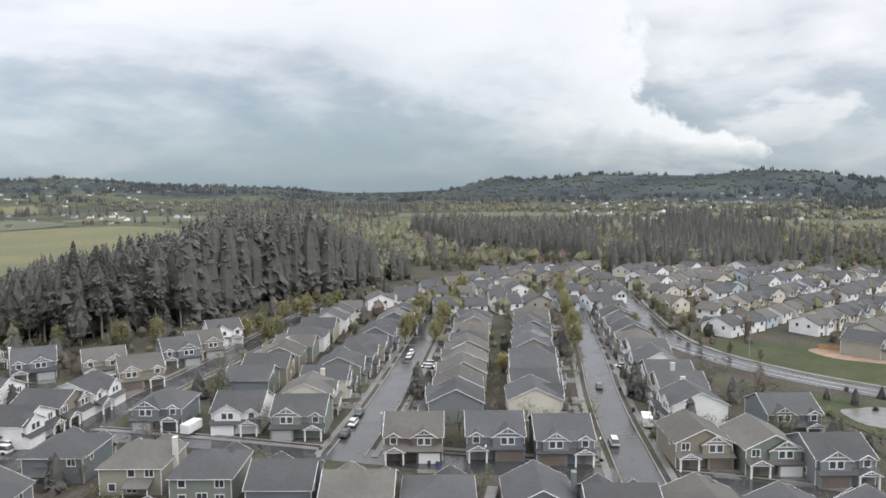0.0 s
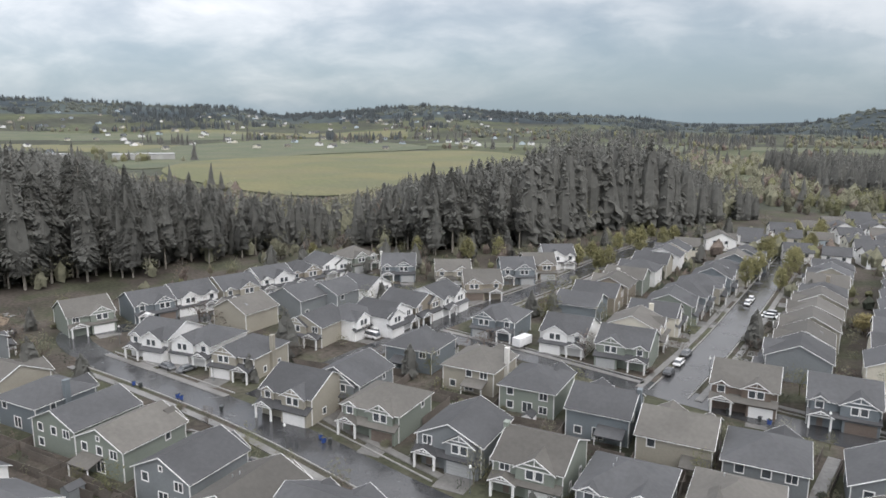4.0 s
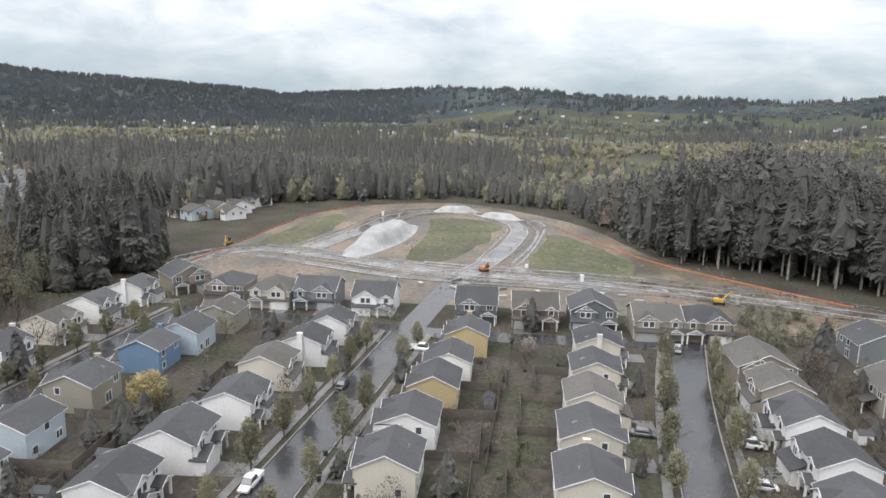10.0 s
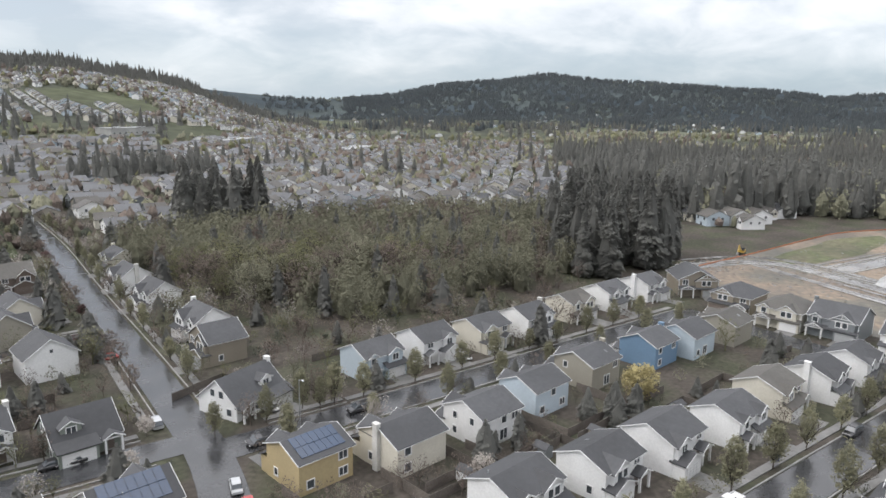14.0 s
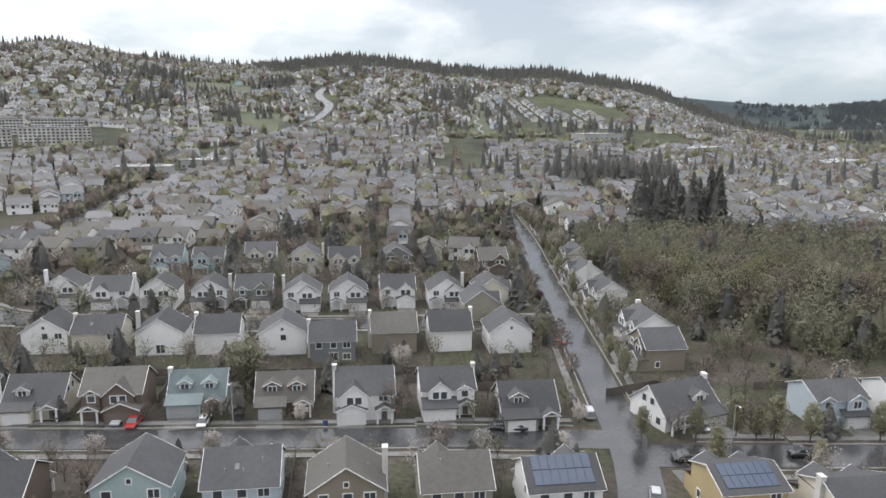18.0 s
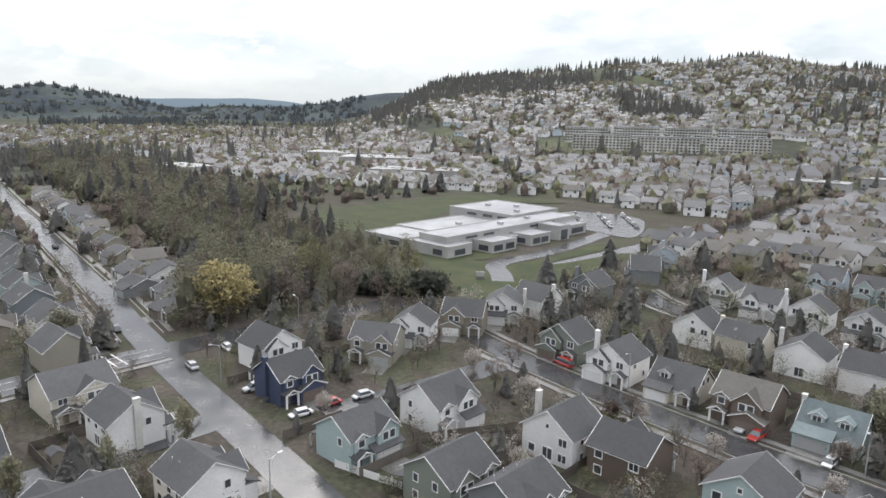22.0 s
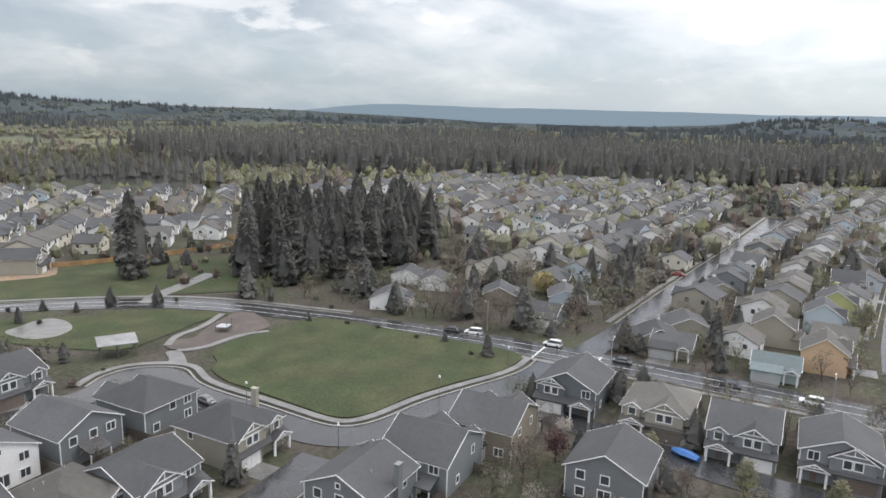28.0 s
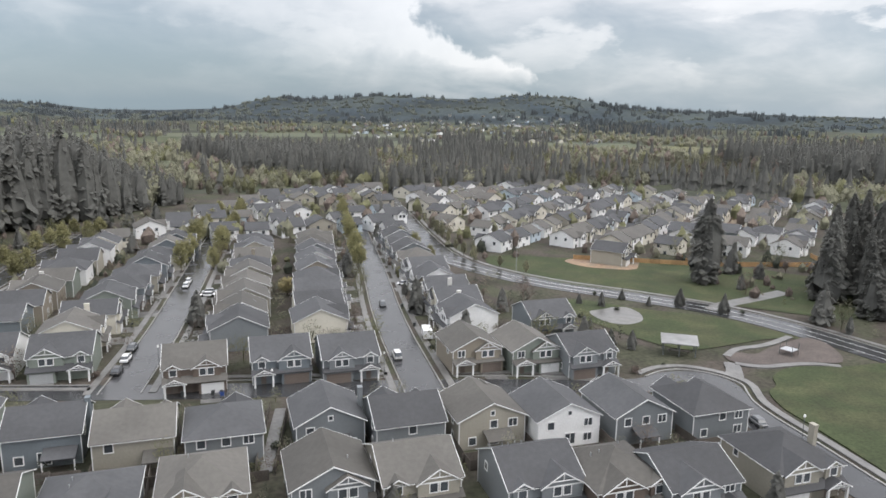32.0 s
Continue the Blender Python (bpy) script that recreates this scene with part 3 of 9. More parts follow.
STREETS = dict(
    A=[(37.6, 128.8), (41.6, 180.1), (49, 230.3), (57, 298.7), (66.1, 376.2)],
    B=[(-21.1, 143.6), (-15.4, 182.4), (-10.8, 233.7), (-4.6, 298.7), (4.6, 376.2)],
    C=[(-88.9, 158.5), (-54.7, 152.8), (-13.7, 142.5), (22.8, 135.1), (59.3, 126.5), (80.9, 118.6)],
    D=[(-94.6, 102.6), (-90.1, 139.1), (-83.2, 176.7), (-71.8, 228), (-66.1, 273.6), (-54.7, 330.6)],
    E=[(-173.3, 127.7), (-166.4, 110.6), (-143.6, 102.6), (-114, 99.2), (-82.1, 94), (-47.9, 84.4), (-11.4, 76.4), (25.1, 70.7), (59.3, 65), (86.6, 66.1)],
    W=[(-167.6, 110.6), (-145.9, 136.8), (-137.9, 171), (-132.2, 196.1), (-109.4, 194.9), (-86.6, 180.1)],
    F=[(-173.3, 45.6), (-145.9, 39.3), (-114, 33.6), (-68.4, 27.4), (-22.8, 20.5)],
    G=[(-228, -17.1), (-200.6, -21.1), (-171, -25.1), (-136.8, -29.1), (-102.6, -33.1), (-57, -37.6), (-11.4, -42.2)],
    R=[(-173.3, 45.6), (-169.9, 13.7), (-172.1, -25.1), (-179, -62.7), (-182.4, -91.2)],
    H=[(-182.4, -88.9), (-148.2, -92.3), (-111.7, -95.2), (-75.2, -99.2), (-47.9, -102.6)],
    I=[(-34.2, -68.4), (-45.6, -96.9), (-49.6, -119.7), (-55.9, -159.6), (-65, -223.4), (-77.5, -298.7), (-85.5, -376.2), (-136.8, -684)],
    J=[(-47.9, -108.3), (-11.4, -113.4), (34.2, -117.4), (73, -122), (102.6, -127.7), (123.1, -134.5)],
    Q=[(-55.9, -176.7), (-11.4, -179), (45.6, -183.5), (88.9, -191.5), (104.9, -205.2)],
    U=[(93.5, -125.4), (95.8, -98), (100.3, -75.2)],
    K=[(51.3, -51.3), (79.8, -57), (118.6, -62.7), (156.2, -68.4), (216.6, -79.8), (342, -101.5), (446.9, -118.6), (592.8, -145.9)],
    M=[(134.5, -376.2), (139.5, -265), (145, -175), (149, -114), (154.5, -68.4), (155, -22.8), (156.8, 22.8), (157.3, 68.4), (151.6, 108.3), (142.5, 153.9), (123.1, 180.1), (95.8, 207.5), (79.8, 244), (83.2, 296.4), (93.5, 385.3), (109.4, 501.6)],
    O=[(158.5, 43.3), (188.1, 38.8), (241.7, 34.2), (342, 22.8), (445.7, 13.7)],
    L=[(182.4, -22.8), (213.2, -24.5), (307.8, -35.3), (404.7, -46.7), (535.8, -63.8)],
    N=[(111.7, -59.3), (111.7, -22.8), (115.1, 11.4), (122, 38.8)],
    V=[(133, -340), (134, -413), (129, -524), (117, -621), (121, -698), (105, -775), (40, -900), (24, -985), (22, -1030), (42, -1100), (38, -1173), (9, -1215), (-2, -1270)],
    P=[(158, 46.5), (142, 47.5), (133.5, 50), (123.2, 54.9), (112.8, 59.2), (105, 60.8), (98, 63.5), (94.2, 67.5), (92.7, 72.8), (93.1, 80.6), (94, 91), (94.1, 98.6), (95.2, 107.4), (97.6, 112.6), (99, 116.5), (97, 120.8), (92, 122.3), (84, 119.5), (74, 122)],
)
for key, pts in STREETS.items():
    road(pts, {"V": 12.0, "M": 9.6, "K": 7.4, "I": 7.2, "L": 5.6, "J": 7.0, "Q": 6.6}.get(key, 7.6), "wet grey asphalt main road" if key == "M" else "wet grey asphalt residential street")
for key, side, i0, i1 in (("A", 4.0, 0, 5), ("A", -4.0, 0, 5), ("B", 4.0, 0, 5), ("B", -4.0, 0, 5), ("F", 4.0, 0, 5), ("F", -4.0, 0, 5), ("H", 4, 0, 4), ("H", -4, 0, 4), ("J", -4, 1, 6), ("J", 4, 1, 5),
                          ("K", 4.4, 4, 8), ("K", -4.4, 4, 8), ("O", 4, 1, 5), ("O", -4, 1, 5), ("L", 4, 1, 5), ("L", -4, 1, 5), ("M", 5.2, 4, 9), ("M", -5.2, 8, 15), ("I", 4.3, 2, 4), ("I", -4.3, 2, 7), ("I", 4.3, 4, 7),
                          ("E", -4.0, 2, 10), ("D", 4.0, 2, 6), ("D", -4, 2, 6), ("G", 4, 2, 7), ("G", -4, 2, 7), ("Q", 4, 0, 5), ("Q", -4, 0, 5)):
    walkway(STREETS[key][i0:i1], side)
for pts, side in (([(-12.5, 147.6), (22.8, 139.6), (31.9, 137.9)], 0.3), ([(-26.2, 149.9), (-57, 157.9), (-82.1, 163)], 0.3), ([(45.6, 135.1), (61.6, 131.1), (73, 126.5)], 0.3), ([(-86.6, 101.5), (-68.4, 95.8), (-47.9, 89.5)], 0.3),
                  ([(-100.3, 102.6), (-116.3, 104.9), (-143.6, 108.3)], 0.2), ([(166.4, -65.3), (216.6, -74.7)], 0.2), ([(166.4, -75.2), (216.6, -84.9)], -0.2), ([(-38.8, -105.1), (-11.4, -108.9)], 0.2), ([(-39.9, -114.2), (-11.4, -118)], -0.2), ([(-75.2, -94.6), (-57, -96.8)], 0.2), ([(-75.2, -103.7), (-59.3, -105.6)], -0.2)):
    walkway(pts, side)

# meadows and pastures past the wood, and the lawns
patch("meadow", [(-542.6, 459.4), (-323.8, 372.8), (-273.6, 402.4), (-269, 551.8), (-232.6, 818.5), (-478.8, 1026), (-595.1, 763.8), (-638.4, 592.8)], FIELD, 0.3, "broad yellow-green meadow beyond the dark wood", "meadow")
patch("meadow", [(-638.4, 490.2), (-570, 478.8), (-621.3, 729.6), (-501.6, 1043.1), (-912, 1276.8), (-980.4, 1026), (-866.4, 684)], PASTURE, 0.2, "green pasture beyond the yellow meadow", "meadow")
patch("meadow", [(-82.1, 786.6), (0, 712.5), (-11.4, 638.4), (-62.7, 666.9)], PASTURE, 0.3, "small green field among the woods", "meadow")
patch("meadow", [(-869.8, 175.6), (-945.1, 293), (-1413.6, 426.4), (-1151.4, 231.4)], PASTURE, 0.3, "pale green hillside field", "meadow")
patch("park_lawn", [(105.9, 110.5), (110, 112), (113, 117.2), (120.5, 120.6), (126, 120.2), (133.5, 117.2), (143.1, 117.5), (149, 115), (151.5, 106.5), (151, 91.1), (152, 75.9), (152.6, 63.6), (151.6, 57), (149, 54.6), (143.6, 54.8), (137.4, 56.2), (127.8, 61.2), (116.6, 65.9), (108.2, 67.4), (103, 69.3), (100.8, 71.5), (100, 75.6), (101.2, 85.2), (102.4, 96.6), (102.8, 103.1)], LAWN, 0.28, "close-cut green park lawn", "lawn", thick=0.3)
patch("park_lawn", [(91.2, 171), (102.6, 135.7), (116.3, 136.8), (134.5, 139.1), (141.4, 134.5), (132.2, 157.3), (114, 171), (98, 189.2)], LAWN, 0.17, "green park lawn beside the play area", "lawn")
patch("verge_lawn", [(104.9, 202.9), (134.5, 177.8), (152.8, 157.3), (171, 142.5), (202.9, 182.4), (182.4, 212), (159.6, 218.9), (127.7, 239.4), (96.9, 253.1), (91.2, 233.7)], LAWN, 0.15, "rough green grass beside the main road", "lawn")
patch("school_lawn", [(127.7, -159.6), (145.9, -148.2), (182.4, -188.1), (273.6, -196.1), (313.5, -216.6), (307.8, -347.7), (255.4, -370.5), (233.7, -364.8), (273.6, -330.6), (262.2, -267.9), (188.1, -193.8), (145.9, -205.2), (139.1, -256.5), (132.2, -256.5)], LAWN, 0.15, "mown green grass round the school", "lawn")
patch("school_lawn", [(150, -204), (155, -206), (154, -235), (157, -262), (151, -270), (146, -268), (148.5, -230)], LAWN, 0.16, "grass strip between the school's drive and the main road", "lawn")
patch("school_lawn", [(168, -196), (202, -189), (188, -206), (174, -214), (168, -216)], LAWN, 0.17, "mown grass in front of the school", "lawn")
road([(-118, -938), (-137, -1061), (-157, -1204)], 11.0, "wide wet asphalt street up the hill")
road([(-157, -800), (-163, -830), (-158, -860), (-172, -890), (-163, -920), (-180, -950), (-172, -985), (-188, -1020), (-180, -1060), (-195, -1125)], 3.0, "pale winding path through a strip of grass", CONCRETE)
road([(142, -181), (150, -190), (158.5, -196), (161.5, -205), (160, -220), (159.5, -236), (163, -262), (168, -292)], 7.5, "curved wet asphalt drive in front of the school")
patch("building_plots", [(165, 299), (202, 314), (247, 318), (271, 304), (249, 282), (197, 277), (159, 278)], PLOT, 0.2, "orange-brown earth of new building plots", "building site", wobble=2)
patch("building_plots", [(120, 236), (137, 240), (150, 236), (152, 226), (140, 215), (126, 222)], PLOT, 0.2, "orange-brown earth of a new building plot", "building site", wobble=2)
patch("small_park", [(-29.6, -285), (-61.6, -277), (-67.3, -319.2), (-70.7, -355.7), (-34.2, -347.7)], LAWN, 0.16, "green neighbourhood park lawn", "lawn")
# the building site
patch("building_site", [(-232.6, -118.6), (-279.3, -111.7), (-360.2, -106), (-401.3, -84.4), (-427.5, -27.4), (-356.8, 38.8), (-269, 57), (-212, 104.9), (-191.5, 118.6), (-180.1, 68.4), (-196.1, 34.2), (-198.4, -16), (-200.6, -84.4)], DIRT, 0.06, "muddy brown earth of a building site", "building site", wobble=3)
patch("site_grass", [(-264.5, -104.9), (-342, -100.3), (-371.6, -86.6), (-319.2, -79.8), (-273.6, -88.9)], ROUGHGRASS, 0.14, "patch of green grass on the building site", "lawn", wobble=3)
patch("site_grass", [(-255.4, -38.8), (-319.2, -36.5), (-367.1, -41), (-355.7, -11.4), (-337.4, -3.4), (-294.1, -11.4), (-253.1, -22.8)], ROUGHGRASS, 0.14, "grass inside the loop of the site road", "lawn", wobble=4)
for pts, w in (([(-233.7, -118.6), (-271.3, -102.6), (-257.6, -68.4), (-241.7, -34.2), (-237.1, -9.1), (-232.6, 31.9), (-216.6, 79.8), (-202.9, 109.4)], 6.5), ([(-232.6, -16), (-257.6, -6.8), (-298.7, 2.3), (-339.7, 6.8), (-376.2, -9.1), (-387.6, -34.2), (-371.6, -59.3), (-324.9, -66.1), (-273.6, -77.5)], 8.0)):
    road(pts, w, "wet pale gravel track on the building site", MUD)
patch("site_grass", [(-234.8, 6.8), (-273.6, 9.1), (-330.6, 20.5), (-298.7, 36.5), (-269, 47.9), (-233.7, 45.6)], ROUGHGRASS, 0.13, "rough grass and mud beside the site track", "lawn", wobble=5)
patch("pale_yard", [(-567.7, 233.7), (-575.7, 279.3), (-535.8, 313.5), (-510.7, 298.7), (-524.4, 264.5)], FLAT, 0.5, "pale wet yard glinting behind the wood", "paved area")
patch("play_area", [(112, 131.6), (116.3, 132.6), (119.4, 129.3), (125.3, 132.5), (136.6, 135.9), (142.3, 137.2), (143.5, 132.1), (139.6, 123.6), (135.3, 119.3), (130.3, 121.2), (124.1, 122.8), (117.9, 123.1), (112.3, 124.6), (110.4, 128)], material("dark_bark_mulch", (0.090, 0.074, 0.066), 0.9, 0.3, 3.0, 0.4), 0.24, "dark bark mulch of the play area", "play area")
patch("plaza", [(108.7, 127.9), (111.4, 125), (107.5, 119.4), (105.6, 116.8), (103.8, 121), (106.2, 123.3)], CONCRETE, 0.27, "small pale concrete square at the park entrance", "paved area")
PARK_EDGE = [(86, 124.4), (91.4, 126.6), (96.6, 126.2), (100.9, 122.5), (103.2, 118.1), (103.6, 114.8), (101.2, 110.6), (99.1, 106.3), (98.1, 98.3), (98, 90.9), (97.1, 80.4), (96.6, 72.8), (97.8, 69.3), (100.4, 66.8), (105.9, 64.7), (113.8, 63.1), (124.8, 58.6), (134.7, 53.8), (142.4, 51.5), (149.3, 51.6)]
tagged(part("pavement", ribbon(PARK_EDGE, 2.0, 1.6, 0.33, 0.3), CONCRETE), "pale damp concrete pavement round the park", "pavement", kind="structure")
tagged(part("kerb", ribbon(PARK_EDGE, 0.0, 0.35, 0.3, 0.3), KERB), "pale concrete kerb round the park", "kerb", kind="structure")
road([(134.5, 164.2), (141.4, 168.7), (152.8, 171), (171, 176.1)], 5.0, "short wet concrete spur off the main road", CONCRETE)
tagged(part("alley", ribbon([(4.6, 104.9), (6.4, 115.1), (8.8, 128.2)], 0, 2.0, 0.2, 0.2), CONCRETE), "narrow pale concrete path between garden fences", "path", kind="structure")
patch("splash_pad", [(97.6, 172.1), (103.7, 172.8), (107.5, 174.1), (111.9, 172.6), (111.7, 165.5), (108.3, 159.4), (101.7, 157.5), (97.4, 161.8)], CONCRETE, 0.26, "pale wet concrete splash pad", "paved area")
patch("car_park", [(190, -292), (172, -290), (152, -285), (156, -306), (180, -352), (228, -338)], ASPHALT, 0.25, "wet asphalt car park beside the school", "car park")


# ---- houses ----
PANES, FRAMES = {}, {}


def ring(w, h, t, deep, bar):
    """A window's frame in one piece: an outer and an inner rectangle, with a middle bar where the window is wide."""
    s = Shape()
    xs = [-w / 2 - t, -w / 2, w / 2, w / 2 + t] if not bar else [-w / 2 - t, -w / 2, -0.05, 0.05, w / 2, w / 2 + t]
    zs = [-h / 2 - t, -h / 2, h / 2, h / 2 + t]
    n, m = len(xs), len(zs)
    for y in (deep, 0.0):
        for z in zs:
            for x in xs:
                s.v.append((x, y, z))
    hole = {(1, 1)} if not bar else {(1, 1), (3, 1)}
    solid = {(i, j) for i in range(n - 1) for j in range(m - 1)} - hole
    at = lambda i, j, k: k * n * m + j * n + i
    for i, j in sorted(solid):
        s.f.append((at(i, j, 0), at(i, j + 1, 0), at(i + 1, j + 1, 0), at(i + 1, j, 0)))
        s.m.append(0)
        for di, dj, e in ((-1, 0, ((i, j), (i, j + 1))), (1, 0, ((i + 1, j + 1), (i + 1, j))), (0, -1, ((i + 1, j), (i, j))), (0, 1, ((i, j + 1), (i + 1, j + 1)))):
            if (i + di, j + dj) not in solid:
                (a, b), (c, d) = e
                s.f.append((at(a, b, 0), at(a, b, 1), at(c, d, 1), at(c, d, 0)))
                s.m.append(0)
    return s, [tuple((at(i, j, 1), at(i + 1, j, 1), at(i + 1, j + 1, 1), at(i, j + 1, 1))) for i, j in sorted(hole)]


def window_meshes(w, h):
    key = (round(w, 2), round(h, 2))
    if key not in PANES:
        s, holes = ring(w, h, 0.13, 0.08, w > 1.3)
        FRAMES[key] = s.mesh("window", TRIM)
        PANES[key] = Shape().box(-w / 2 + 0.004, 0.005, -h / 2 + 0.004, w / 2 - 0.004, 0.035, h / 2 - 0.004).mesh("pane", GLASS)
        s, holes = ring(w, h, 0.15, 0.08, w > 1.3)
        for q in holes:
            s.f.append(q[::-1])
            s.m.append(1)
        s.v = [(x, y + 0.02, z) for x, y, z in s.v]
        FRAMES[key + (1,)] = s.mesh("window", [TRIM, GLASS])
    return key


def put_window(base, detail, x, y, z, turn, w=1.2, h=1.35):
    at = base.matrix_basis.translation
    face = base.matrix_basis.to_3x3() @ Vector((-math.sin(radians(turn)), math.cos(radians(turn)), 0))
    if detail < 2 and face.x * at.x + face.y * at.y > 0.35 * math.hypot(at.x, at.y):
        return
    key = window_meshes(w, h)
    if detail > 1:
        ob = part("window", FRAMES[key], None, base, at=pose(x, y, z, 0, 0, turn))
        part("pane", PANES[key], None, ob)
    else:
        part("window", FRAMES[key + (1,)], None, base, at=pose(x, y, z, 0, 0, turn))


GARAGE = {}


def garage_door(w, colour):
    """A sectional door in one piece: a sheet whose panels stand proud."""
    if (w, colour) not in GARAGE:
        s = Shape()
        n = max(2, round(w / 1.2))
        xs, zs = [-w / 2], [0.0]
        for c in range(n):
            a, b = -w / 2 + w * c / n, -w / 2 + w * (c + 1) / n
            xs += [a + 0.05, b - 0.05] + ([b] if c == n - 1 else [])
        for r in range(4):
            zs += [r * 0.55 + 0.04, r * 0.55 + 0.51] + ([2.2] if r == 3 else [])
        for j, z in enumerate(zs):
            for i, x in enumerate(xs):
                s.v.append((x, 0.02, z))
        for j in range(len(zs) - 1):
            for i in range(len(xs) - 1):
                a, b, c, d = (j * len(xs) + i, j * len(xs) + i + 1, (j + 1) * len(xs) + i + 1, (j + 1) * len(xs) + i)
                if i % 2 and j % 2:
                    k = len(s.v)
                    s.v += [(s.v[q][0], 0.075, s.v[q][2]) for q in (a, b, c, d)]
                    s.f += [(k, k + 3, k + 2, k + 1), (a, k, k + 1, b), (b, k + 1, k + 2, c), (c, k + 2, k + 3, d), (d, k + 3, k, a)]
                    s.m += [0] * 5
                else:
                    s.f.append((a, d, c, b))
                    s.m.append(0)
        GARAGE[w, colour] = s.mesh("garage_door", DOORS[colour])
    return GARAGE[w, colour]


def truss(s, x0, x1, y, ze, zr):
    """White gable timbers: a tie across the upper part, a king post and two braces."""
    xm, half, rise = (x0 + x1) / 2, (x1 - x0) / 2, zr - ze
    zt = ze + rise * 0.42
    s.box(xm - half * 0.58, y, zt - 0.07, xm + half * 0.58, y + 0.1, zt + 0.07)
    s.box(xm - 0.07, y + 0.004, zt + 0.07, xm + 0.07, y + 0.096, zr - 0.05)


def house(x, y, h, wall="grey", roof="dark", style="craft", seed=0, label="", name="house", w=None, d=None, ridge=None, detail=None, chimney=None, solar=False, z=0.0):
    """A two-storey family house, its front at +y turned by h degrees."""
    rnd = random.Random(seed)
    craft, steep = style == "craft", style == "steep"
    away = math.hypot(x, y)
    detail = (2 if away < 101 else 1 if away < 160 else 0) if detail is None else detail
    w = w or (rnd.uniform(11.0, 12.0) if craft else rnd.uniform(9.6, 10.5))
    d = d or (rnd.uniform(11.6, 13.0) if craft else rnd.uniform(8.8, 9.8))
    ridge = ridge or (rnd.choice("sshf") if craft else rnd.choice("ssf") if steep else "s")
    cape = style == "cape"
    ze = 3.1 if style in ("low", "cape") else 5.3
    k = rnd.uniform(0.44, 0.52) if craft else 0.82 if cape else rnd.uniform(0.58, 0.72) if steep else rnd.uniform(0.40, 0.47)
    flip = rnd.random() < 0.5
    wm, rm = WALLS[wall], ROOFS[roof]
    wall_word = {"craft": "lap siding", "white": "siding", "low": "siding", "cape": "siding", "steep": "siding"}[style]
    roof_word = {"dark": "dark grey", "brown": "grey-brown", "teal": "blue-green", "pale": "pale grey"}[roof]
    colour_word = {"skyblue": "pale blue", "aqua": "pale blue-green", "azure": "bright blue", "sage": "grey-green", "navy": "dark blue", "slate": "dark slate grey", "lime": "yellow-green"}.get(wall, wall)
    base = thing(name, pose(x, y, z, 0, 0, h), label or f"two-storey {colour_word} {wall_word} house with {roof_word} shingle roof" if style not in ("low", "cape") else
                 label or f"{'one-and-a-half-storey' if style == 'cape' else 'single-storey'} {colour_word} house with {roof_word} shingle roof", "house", "houses of the estate")
    X0, X1, Y0, Y1 = -w / 2, w / 2, -d / 2, d / 2
    m, r, tr = Shape(), Shape(), Shape()
    if ridge == "s":
        zr = ze + k * d / 2
        gable_body(m, X0, X1, Y0, Y1, 0, ze, zr, "x")
        gable_roof(r, X0, X1, Y0, Y1, ze, zr, "x")
        barge_x(tr, Y0, Y1, X1 + 0.35, ze, zr)
        barge_x(tr, Y0, Y1, X0 - 0.35, ze, zr, right=False)
        for yy in (Y0 - 0.45, Y1 + 0.45):
            tr.box(X0 - 0.35, yy - 0.06, ze - k * 0.45 - 0.02, X1 + 0.35, yy + 0.06, ze - k * 0.45 + 0.05)
    elif ridge == "f":
        zr = ze + k * w / 2
        gable_body(m, X0, X1, Y0, Y1, 0, ze, zr, "y")
        gable_roof(r, X0, X1, Y0, Y1, ze, zr, "y")
        barge(tr, X0, X1, Y1 + 0.35, ze, zr)
        barge(tr, X0, X1, Y0 - 0.35, ze, zr, front=False)
        for xx in (X0 - 0.45, X1 + 0.45):
            tr.box(xx - 0.06, Y0 - 0.35, ze - k * 0.45 - 0.02, xx + 0.06, Y1 + 0.35, ze - k * 0.45 + 0.05)
    else:
        zr = ze + k * min(w, d) / 2
        m.box(X0, Y0, 0, X1, Y1, ze)
        hip_roof(r, X0, X1, Y0, Y1, ze, k)
        zz0, o = ze - k * 0.45, 0.46
        tr.box(X0 - o - 0.06, Y1 + o - 0.06, zz0 - 0.03, X1 + o + 0.06, Y1 + o + 0.06, zz0 + 0.07)
        tr.box(X0 - o - 0.06, Y0 - o - 0.06, zz0 - 0.03, X1 + o + 0.06, Y0 - o + 0.06, zz0 + 0.07)
        tr.box(X0 - o - 0.06, Y0 - o, zz0 - 0.03, X0 - o + 0.06, Y1 + o, zz0 + 0.07)
        tr.box(X1 + o - 0.06, Y0 - o, zz0 - 0.03, X1 + o + 0.06, Y1 + o, zz0 + 0.07)
    if craft:
        for xx in (X0, X1):
            for yy in (Y0, Y1):
                tr.box(xx - 0.07, yy - 0.07, 0, xx + 0.07, yy + 0.07, ze - 0.2)
    part("roof", r, rm, base)
    sg = -1 if flip else 1
    # garage with a lean-to roof over it
    gw, gd = rnd.choice((5.2, 6.0)), rnd.uniform(0.8, 1.7) if craft else rnd.uniform(1.2, 2.4)
    ga, gb = sorted((sg * (w / 2 - gw - 0.1), sg * (w / 2 - 0.1)))
    wing = Shape().box(ga, Y1, 0, gb, Y1 + gd, 2.75)
    part("garage_wall", wing, wm, base) if detail > 1 else m.join(wing)
    sh = Shape()
    gtop = 2.8 + 0.42 * (gd + 0.4)
